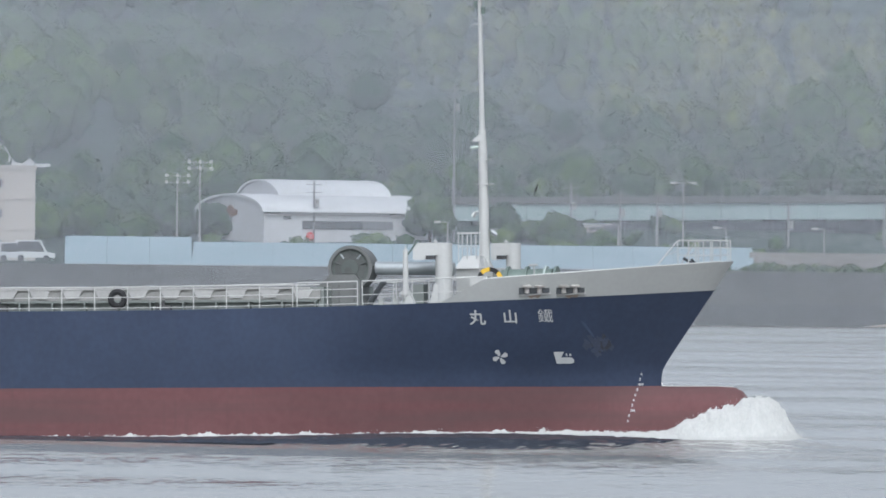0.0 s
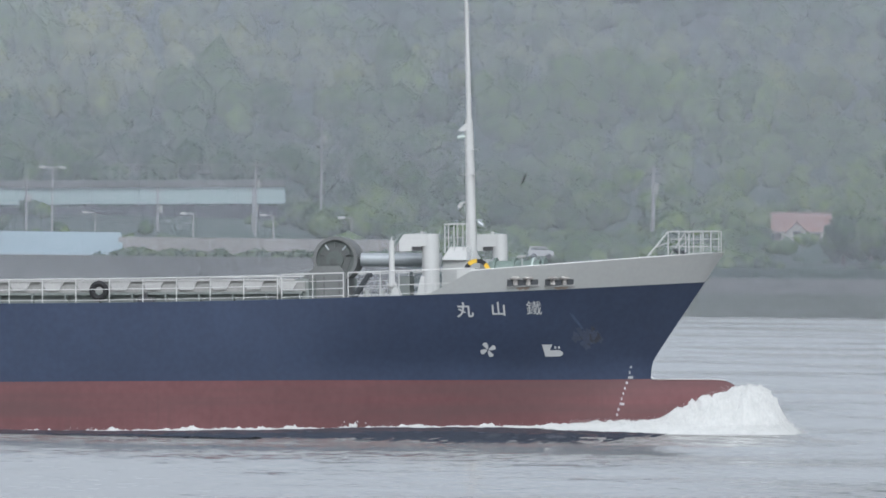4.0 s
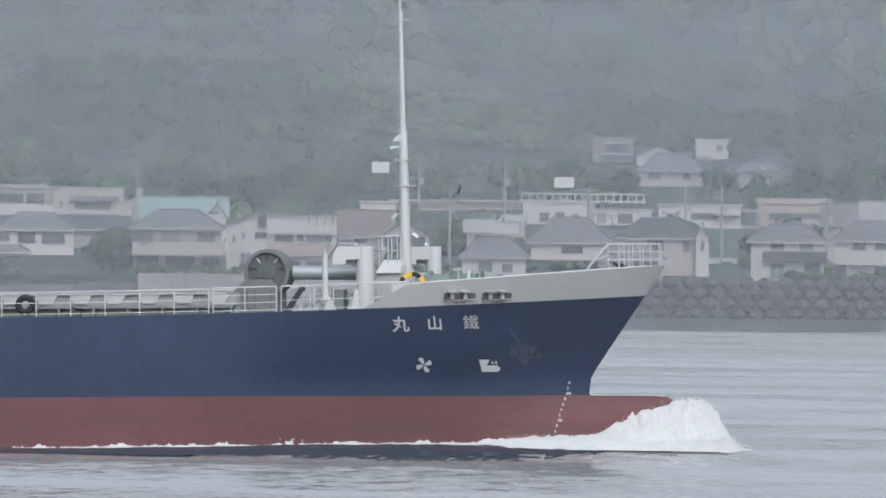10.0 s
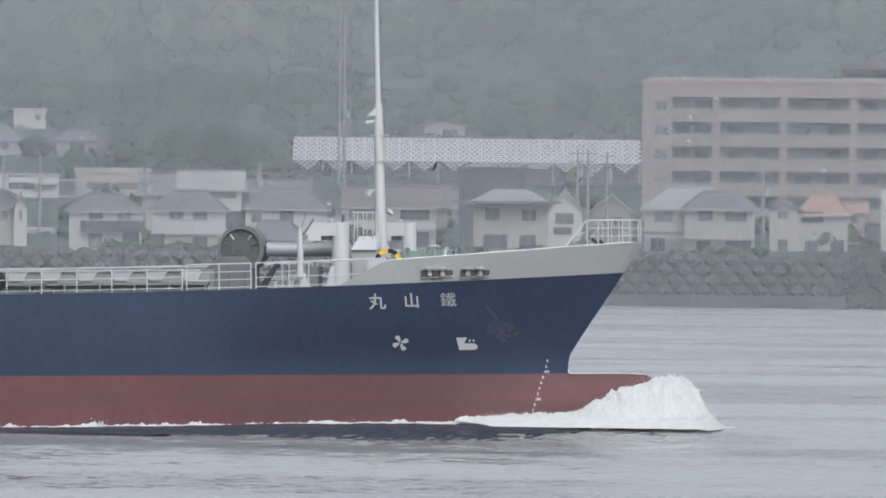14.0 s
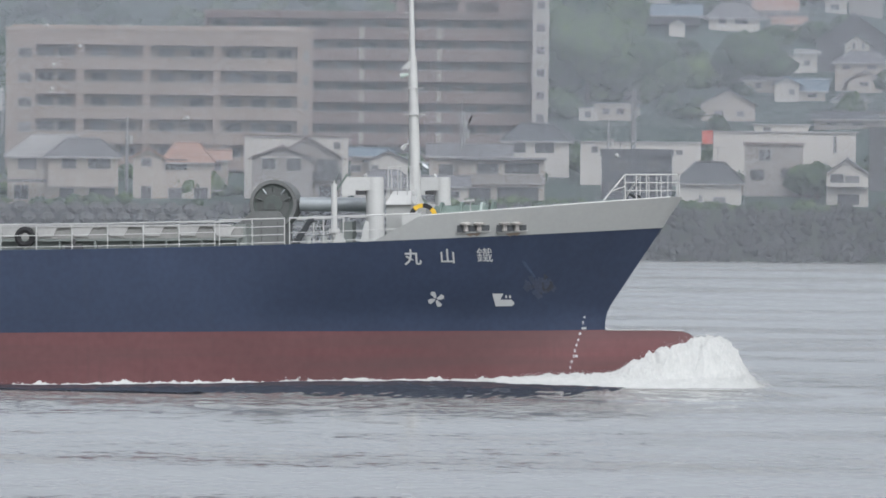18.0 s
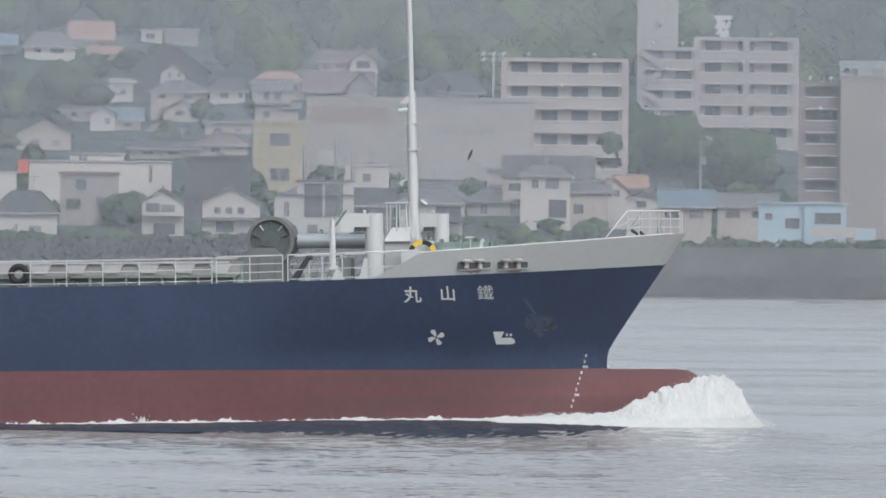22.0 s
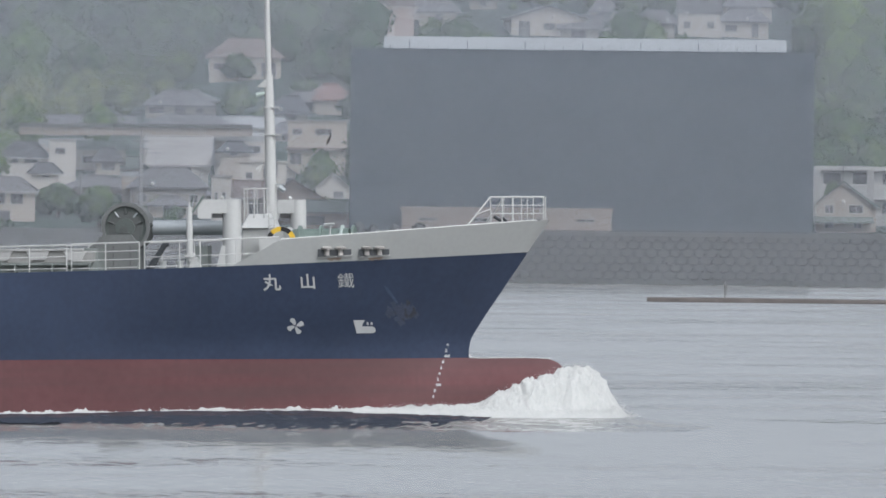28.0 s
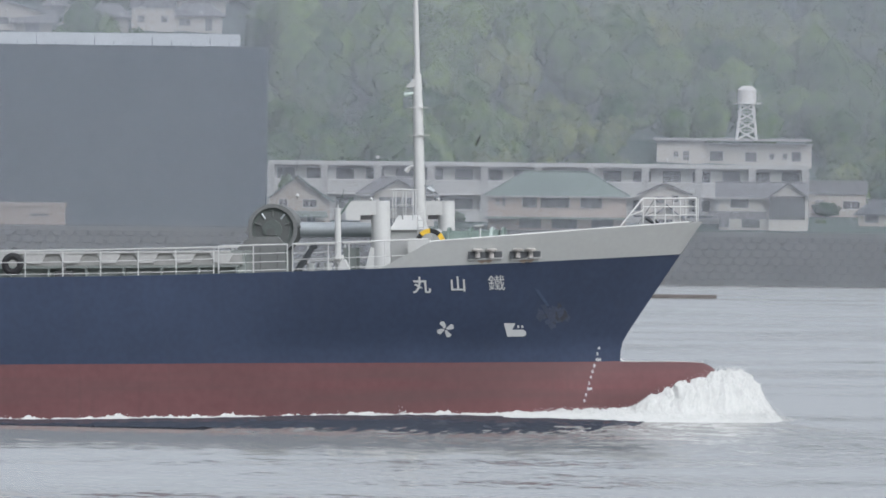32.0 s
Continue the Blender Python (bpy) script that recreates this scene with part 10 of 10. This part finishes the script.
CLEAR.append((-0.1433, -0.1313, 972, 1074))
CLEAR.append((-0.1308, -0.1241, 990, 1089))
CLEAR.append((-0.0867, -0.0818, 1202, 1235))
CLEAR.append((-0.0518, -0.0416, 972, 1073))
CLEAR.append((-0.0450, -0.0400, 1076, 1109))
CLEAR.append((-0.0388, -0.0282, 952, 1053))
CLEAR.append((-0.0400, -0.0273, 966, 1065))
CLEAR.append((-0.0866, -0.0831, 1202, 1235))
CLEAR.append((-0.0268, -0.0220, 1084, 1117))
CLEAR.append((-0.0263, -0.0204, 978, 1077))
CLEAR.append((-0.0218, -0.0150, 970, 1069))
CLEAR.append((-0.0211, -0.0067, 980, 1080))
CLEAR.append((-0.0130, -0.0037, 1126, 1161))
CLEAR.append((-0.0267, -0.0114, 1136, 1169))
CLEAR.append((-0.0086, 0.0010, 1148, 1183))
CLEAR.append((-0.0027, 0.0061, 980, 1079))
CLEAR.append((0.0040, 0.0140, 972, 1073))
CLEAR.append((0.0081, 0.0224, 1130, 1163))
CLEAR.append((0.0121, 0.0195, 1106, 1139))
CLEAR.append((0.0206, 0.0271, 970, 1070))
CLEAR.append((0.0258, 0.0347, 968, 1069))
CLEAR.append((0.0342, 0.0444, 972, 1073))
CLEAR.append((0.0121, 0.0181, 1106, 1140))
CLEAR.append((0.0038, 0.0095, 1234, 1267))
CLEAR.append((0.0081, 0.0136, 1240, 1273))
CLEAR.append((0.0102, 0.0188, 1254, 1289))
CLEAR.append((0.0171, 0.0327, 1228, 1268))
CLEAR.append((0.0165, 0.0212, 1208, 1241))
CLEAR.append((0.0116, 0.0183, 1184, 1218))
CLEAR.append((0.0209, 0.0298, 1204, 1239))
CLEAR.append((0.0203, 0.0263, 1172, 1205))
CLEAR.append((0.0077, 0.0162, 1166, 1201))
CLEAR.append((0.0310, 0.0385, 1204, 1238))
CLEAR.append((0.0367, 0.0463, 1204, 1240))
CLEAR.append((0.0384, 0.0486, 1258, 1295))
CLEAR.append((0.0235, 0.0334, 1156, 1192))
CLEAR.append((-0.0002, 0.0053, 1260, 1293))
CLEAR.append((0.0141, 0.0225, 1262, 1297))
CLEAR.append((0.0418, 0.0493, 978, 1078))
CLEAR.append((0.0470, 0.0559, 978, 1079))
CLEAR.append((0.0538, 0.0635, 1080, 1116))
CLEAR.append((0.0496, 0.0582, 1112, 1146))
CLEAR.append((0.0566, 0.0642, 1098, 1131))
CLEAR.append((0.0387, 0.0468, 1230, 1266))
CLEAR.append((0.0681, 0.0729, 1122, 1155))
CLEAR.append((0.0715, 0.0756, 1110, 1143))
CLEAR.append((0.0741, 0.0817, 948, 1048))
CLEAR.append((0.0802, 0.0859, 946, 1045))
CLEAR.append((0.0843, 0.0956, 936, 1035))
CLEAR.append((0.1147, 0.1214, 996, 1095))
CLEAR.append((0.0500, 0.0560, 1218, 1251))
CLEAR.append((0.0741, 0.0859, 940, 1039))
CLEAR.append((0.1212, 0.1269, 1122, 1155))
CLEAR.append((0.1255, 0.1332, 984, 1084))
CLEAR.append((0.1316, 0.1355, 1122, 1155))
CLEAR.append((0.1334, 0.1376, 1140, 1173))
CLEAR.append((0.1494, 0.1594, 1222, 1258))
CLEAR.append((0.1434, 0.1527, 1190, 1226))
CLEAR.append((0.1565, 0.1658, 1192, 1228))
CLEAR.append((0.1610, 0.1656, 1200, 1233))
CLEAR.append((0.1335, 0.1379, 1138, 1171))
CLEAR.append((0.1363, 0.1426, 1134, 1167))
CLEAR.append((0.1435, 0.1516, 1142, 1177))
CLEAR.append((0.1496, 0.1581, 1148, 1183))
CLEAR.append((0.1578, 0.1655, 1136, 1169))
CLEAR.append((0.1530, 0.1592, 1130, 1163))
CLEAR.append((0.1547, 0.1631, 972, 1074))
CLEAR.append((0.1596, 0.1654, 991, 1091))
CLEAR.append((0.1413, 0.1520, 988, 1090))
CLEAR.append((0.1437, 0.1497, 982, 1081))
CLEAR.append((0.1315, 0.1359, 1112, 1145))
CLEAR.append((0.1211, 0.1269, 1116, 1149))
CLEAR.append((0.1367, 0.1452, 1002, 1102))
CLEAR.append((0.1143, 0.1210, 986, 1085))
CLEAR.append((0.1675, 0.1722, 1256, 1289))
CLEAR.append((0.1802, 0.1908, 1260, 1297))
CLEAR.append((0.1910, 0.1960, 1264, 1297))
CLEAR.append((0.1989, 0.2042, 1270, 1303))
CLEAR.append((0.2025, 0.2097, 1272, 1306))
CLEAR.append((0.2127, 0.2208, 968, 1069))
CLEAR.append((0.2189, 0.2314, 968, 1070))
CLEAR.append((0.1709, 0.1766, 1274, 1307))
CLEAR.append((0.2348, 0.2522, 970, 1073))
CLEAR.append((0.2504, 0.2580, 998, 1098))
CLEAR.append((0.2591, 0.2707, 970, 1071))
CLEAR.append((0.2611, 0.2652, 974, 1073))
CLEAR.append((0.2686, 0.2764, 996, 1095))
CLEAR.append((0.2739, 0.2816, 980, 1080))
CLEAR.append((0.2134, 0.2213, 969, 1070))
CLEAR.append((0.2198, 0.2276, 969, 1068))
CLEAR.append((-0.3137, -0.3113, 1102, 1135))
CLEAR.append((0.0025, 0.0093, 1234, 1268))
CLEAR.append((-0.0002, 0.0060, 1246, 1279))
CLEAR.append((0.0169, 0.0212, 1184, 1217))
CLEAR.append((-0.0031, 0.0052, 1132, 1165))
CLEAR.append((0.0122, 0.0191, 1101, 1134))
CLEAR.append((-0.0040, 0.0012, 1162, 1195))
CLEAR.append((0.0227, 0.0258, 1230, 1263))
CLEAR.append((0.0216, 0.0253, 1168, 1201))
CLEAR.append((0.0323, 0.0378, 1192, 1225))
CLEAR.append((0.0292, 0.0330, 1150, 1183))
CLEAR.append((0.0264, 0.0325, 1216, 1249))
CLEAR.append((0.0375, 0.0458, 1218, 1253))
CLEAR.append((0.0121, 0.0174, 1154, 1187))
CLEAR.append((0.0052, 0.0091, 1154, 1187))
CLEAR.append((0.1326, 0.1442, 1172, 1207))
CLEAR.append((0.1421, 0.1552, 1168, 1203))
CLEAR.append((0.1344, 0.1430, 1000, 1100))
CLEAR.append((0.1390, 0.1483, 1100, 1134))
CLEAR.append((0.1515, 0.1548, 1092, 1125))
CLEAR.append((0.1299, 0.1344, 1074, 1107))
CLEAR.append((0.1561, 0.1621, 1166, 1199))
CLEAR.append((0.1514, 0.1593, 1170, 1204))
CLEAR.append((-0.1392, -0.1353, 1198, 1231))
CLEAR.append((-0.1359, -0.1294, 1194, 1228))
CLEAR.append((-0.1253, -0.1195, 1170, 1203))
CLEAR.append((-0.1302, -0.1261, 1190, 1223))
CLEAR.append((0.1715, 0.1773, 1268, 1301))
CLEAR.append((0.1896, 0.1936, 1278, 1311))
CLEAR.append((0.1945, 0.1998, 1266, 1299))
CLEAR.append((0.2031, 0.2100, 1292, 1326))
CLEAR.append((0.1862, 0.1920, 1260, 1293))
CLEAR.append((0.1769, 0.1813, 1284, 1317))
CLEAR.append((-0.1089, -0.1052, 998, 1097))
CLEAR.append((-0.1057, -0.0971, 966, 1066))
CLEAR.append((-0.0962, -0.0824, 968, 1070))
CLEAR.append((0.0547, 0.0631, 1090, 1124))
CLEAR.append((0.0476, 0.0561, 1076, 1110))
CLEAR.append((0.0426, 0.0483, 1074, 1107))
CLEAR.append((0.0571, 0.0636, 1134, 1167))
CLEAR.append((-0.1401, -0.1372, 976, 1075))
CLEAR.append((-0.0981, -0.0946, 976, 1075))
CLEAR.append((-0.1413, -0.1343, 1086, 1120))
CLEAR.append((-0.1882, -0.1827, 974, 1073))
CLEAR.append((0.1326, 0.1396, 1096, 1129))
CLEAR.append((0.1510, 0.1559, 1101, 1134))
CLEAR.append((0.1362, 0.1420, 985, 1084))
CLEAR.append((0.1413, 0.1462, 992, 1091))
CLEAR.append((0.1292, 0.1349, 974, 1073))
CLEAR.append((0.1538, 0.1595, 1005, 1104))
CLEAR.append((0.0149, 0.0206, 1182, 1215))
CLEAR.append((0.0196, 0.0259, 1198, 1231))
CLEAR.append((0.0379, 0.0435, 1158, 1191))
CLEAR.append((0.0472, 0.0528, 1210, 1243))
CLEAR.append((0.0428, 0.0484, 1238, 1271))
CLEAR.append((0.0279, 0.0328, 1226, 1259))
CLEAR.append((0.0326, 0.0382, 1140, 1173))
CLEAR.append((0.0250, 0.0306, 1140, 1173))
CLEAR.append((-0.1690, -0.1634, 1078, 1111))
CLEAR.append((-0.1609, -0.1545, 956, 1055))
CLEAR.append((-0.1203, -0.1147, 976, 1075))
CLEAR.append((-0.1285, -0.1226, 966, 1065))
CLEAR.append((0.1326, 0.1390, 1138, 1171))
CLEAR.append((0.1381, 0.1423, 1130, 1163))
CLEAR.append((0.1402, 0.1445, 1134, 1167))
CLEAR.append((0.1433, 0.1521, 1134, 1169))
CLEAR.append((0.1509, 0.1572, 1132, 1165))
CLEAR.append((0.1582, 0.1655, 1130, 1163))
CLEAR.append((0.1447, 0.1514, 1086, 1119))
CLEAR.append((0.1507, 0.1548, 976, 1075))
CLEAR.append((0.1609, 0.1660, 970, 1069))
CLEAR.append((0.1565, 0.1619, 1180, 1213))
CLEAR.append((0.1609, 0.1655, 1190, 1223))
CLEAR.append((0.1429, 0.1522, 1188, 1223))
CLEAR.append((0.1314, 0.1362, 1122, 1155))
CLEAR.append((0.1268, 0.1325, 1132, 1165))
CLEAR.append((0.1550, 0.1607, 1102, 1135))
CLEAR.append((0.1469, 0.1518, 996, 1095))
CLEAR.append((0.0075, 0.0260, 1126, 1160))
CLEAR.append((0.0130, 0.0198, 1150, 1183))
CLEAR.append((-0.0063, 0.0135, 1126, 1159))
CLEAR.append((0.0046, 0.0142, 990, 1091))
CLEAR.append((0.0210, 0.0278, 968, 1067))
CLEAR.append((0.0124, 0.0187, 1100, 1133))
CLEAR.append((0.0058, 0.0121, 966, 1065))
CLEAR.append((0.0115, 0.0179, 1188, 1221))
CLEAR.append((0.0069, 0.0151, 1172, 1207))
CLEAR.append((0.0179, 0.0283, 1232, 1268))
CLEAR.append((0.0031, 0.0087, 1170, 1203))
CLEAR.append((0.0163, 0.0216, 1218, 1251))
CLEAR.append((0.0212, 0.0276, 1170, 1203))
CLEAR.append((-0.0088, -0.0016, 1148, 1181))
CLEAR.append((0.0579, 0.0692, 1080, 1114))
CLEAR.append((0.0673, 0.0741, 1004, 1103))
CLEAR.append((0.0732, 0.0794, 1004, 1103))
CLEAR.append((0.0628, 0.0684, 1004, 1103))
CLEAR.append((0.0347, 0.0392, 1104, 1137))
CLEAR.append((0.0420, 0.0474, 1076, 1109))
CLEAR.append((0.0427, 0.0512, 1216, 1250))
CLEAR.append((0.0499, 0.0566, 1216, 1249))
CLEAR.append((0.0322, 0.0371, 1210, 1243))
CLEAR.append((-0.1505, -0.1466, 1100, 1133))
CLEAR.append((-0.1658, -0.1545, 1136, 1169))
CLEAR.append((-0.1559, -0.1471, 1128, 1161))
CLEAR.append((-0.1700, -0.1644, 1078, 1111))
CLEAR.append((-0.1363, -0.1273, 1162, 1195))
CLEAR.append((-0.1385, -0.1347, 1200, 1233))
CLEAR.append((-0.0860, -0.0782, 1086, 1119))
CLEAR.append((-0.0986, -0.0905, 986, 1085))
CLEAR.append((-0.0933, -0.0827, 974, 1074))
CLEAR.append((-0.0653, -0.0307, 1016, 1128))
CLEAR.append((-0.0448, -0.0076, 1045, 1157))
CLEAR.append((-0.0108, -0.0061, 1040, 1151))
CLEAR.append((0.0574, 0.0729, 1065, 1176))
CLEAR.append((0.0773, 0.0906, 1105, 1217))
CLEAR.append((0.0715, 0.0804, 1099, 1211))
CLEAR.append((0.0711, 0.0784, 1131, 1240))
CLEAR.append((0.0792, 0.0838, 1233, 1337))
CLEAR.append((0.0983, 0.1166, 963, 1075))
CLEAR.append((0.0883, 0.0953, 963, 1073))
CLEAR.append((0.0923, 0.1013, 961, 1072))
CLEAR.append((0.0922, 0.1031, 1189, 1296))
CLEAR.append((0.0313, 0.0399, 1042, 1152))
CLEAR.append((0.0369, 0.0635, 1059, 1174))
CLEAR.append((-0.2093, -0.1954, 1053, 1163))
CLEAR.append((-0.1981, -0.1878, 1053, 1163))
CLEAR.append((-0.1489, -0.1324, 1045, 1155))
CLEAR.append((0.0363, 0.0446, 938, 1043))
CLEAR.append((-0.3549, -0.3284, 1007, 1124))
CLEAR.append((-0.3798, -0.3691, 969, 1078))
CLEAR.append((-0.3317, -0.2781, 1000, 1150))
CLEAR.append((-0.1017, -0.0626, 1084, 1199))
CLEAR.append((0.1639, 0.2150, 935, 1061))
CLEAR.append((0.1693, 0.1942, 931, 1035))
CLEAR.append((0.2124, 0.2710, 975, 1085))
CLEAR.append((0.2524, 0.2710, 1067, 1176))
woods()
shrubs()
# Top of a passing boat's mast; the float below is added, the boat omitted.
marker = thing("boat_mast_tip", pose(0, 213, 0), "dark purple-topped mast tip of a small boat, on an added float", "marker staff")
part("staff", Solid().tube((0, 0, 0), (0, 0, 2.4), 0.05, seg=8), GREY, marker)
part("topmark", Solid().tube((0, 0, 2.4), (0, 0, 2.72), 0.075, seg=8), painted("purple_paint", (0.10, 0.05, 0.16), 0.6), marker)
part("float", Solid().tube((0, 0, -0.3), (0, 0, 0.25), 0.45, 0.4, 12), painted("added_float_paint", (0.5, 0.12, 0.03), 0.6), marker)


# ---- what moves ----
HEAVE = [(0.0, -0.20), (1.0, -0.06), (2.0, 0.06), (3.5, 0.0), (5.0, 0.0), (6.0, 0.0), (7.0, -0.14), (8.0, -0.25), (9.0, -0.1), (10.0, 0.06), (12.0, -0.14), (14.0, 0.12), (15.0, -0.06), (16.5, 0.05), (18.0, 0.0), (20.0, -0.06), (21.0, -0.12), (22.5, 0.0), (24.0, -0.18), (26.0, 0.0), (27.5, -0.1), (29.0, 0.0), (31.0, -0.12), (32.0, -0.06)]


def motions():
    walk(ship, [(t, pose(x, y, FOOT, 0, TRIM, yaw)) for t, x, y, yaw in SHIP_ROWS])
    walk(bow_wave, [(t, pose(x, y, 0.0, 0, 0, yaw)) for t, x, y, yaw in SHIP_ROWS])
    for foam in (crest_foam, crest_spray, crest_mist):
        walk(foam, [(t, pose(0, 0, z)) for t, z in HEAVE])
    walk(wake, [(t, pose(x, y, 0.0, 0, 0, yaw)) for t, x, y, yaw in SHIP_ROWS])
    walk(side_reflection, [(t, pose(x, y, 0.0, 0, 0, yaw)) for t, x, y, yaw in SHIP_ROWS])
    for sp, sx, k in splashes:
        rows = []
        for t, x, y, yaw in SHIP_ROWS:
            c, s = math.cos(radians(yaw)), math.sin(radians(yaw))
            lx = sx + 0.4 * math.sin(t * 1.1 + k)
            ly = -half(lx, -2.05) - 0.25
            rows.append((t, pose(x + c * lx - s * ly, y + s * lx + c * ly, 0.6 * ridge(lx) - 0.25 + 0.25 * math.sin(t * 2.4 + 1.7 * k), 0, 0, yaw)))
        walk(sp, rows)
    walk(marker, [(0.0, pose(15.0, 213.0, -0.45)), (7.0, pose(-39.2, 209.4, -0.45)), (8.0, pose(-47.0, 207.8, -0.5)), (32.0, pose(-225.0, 160.0, -0.45))])


motions()
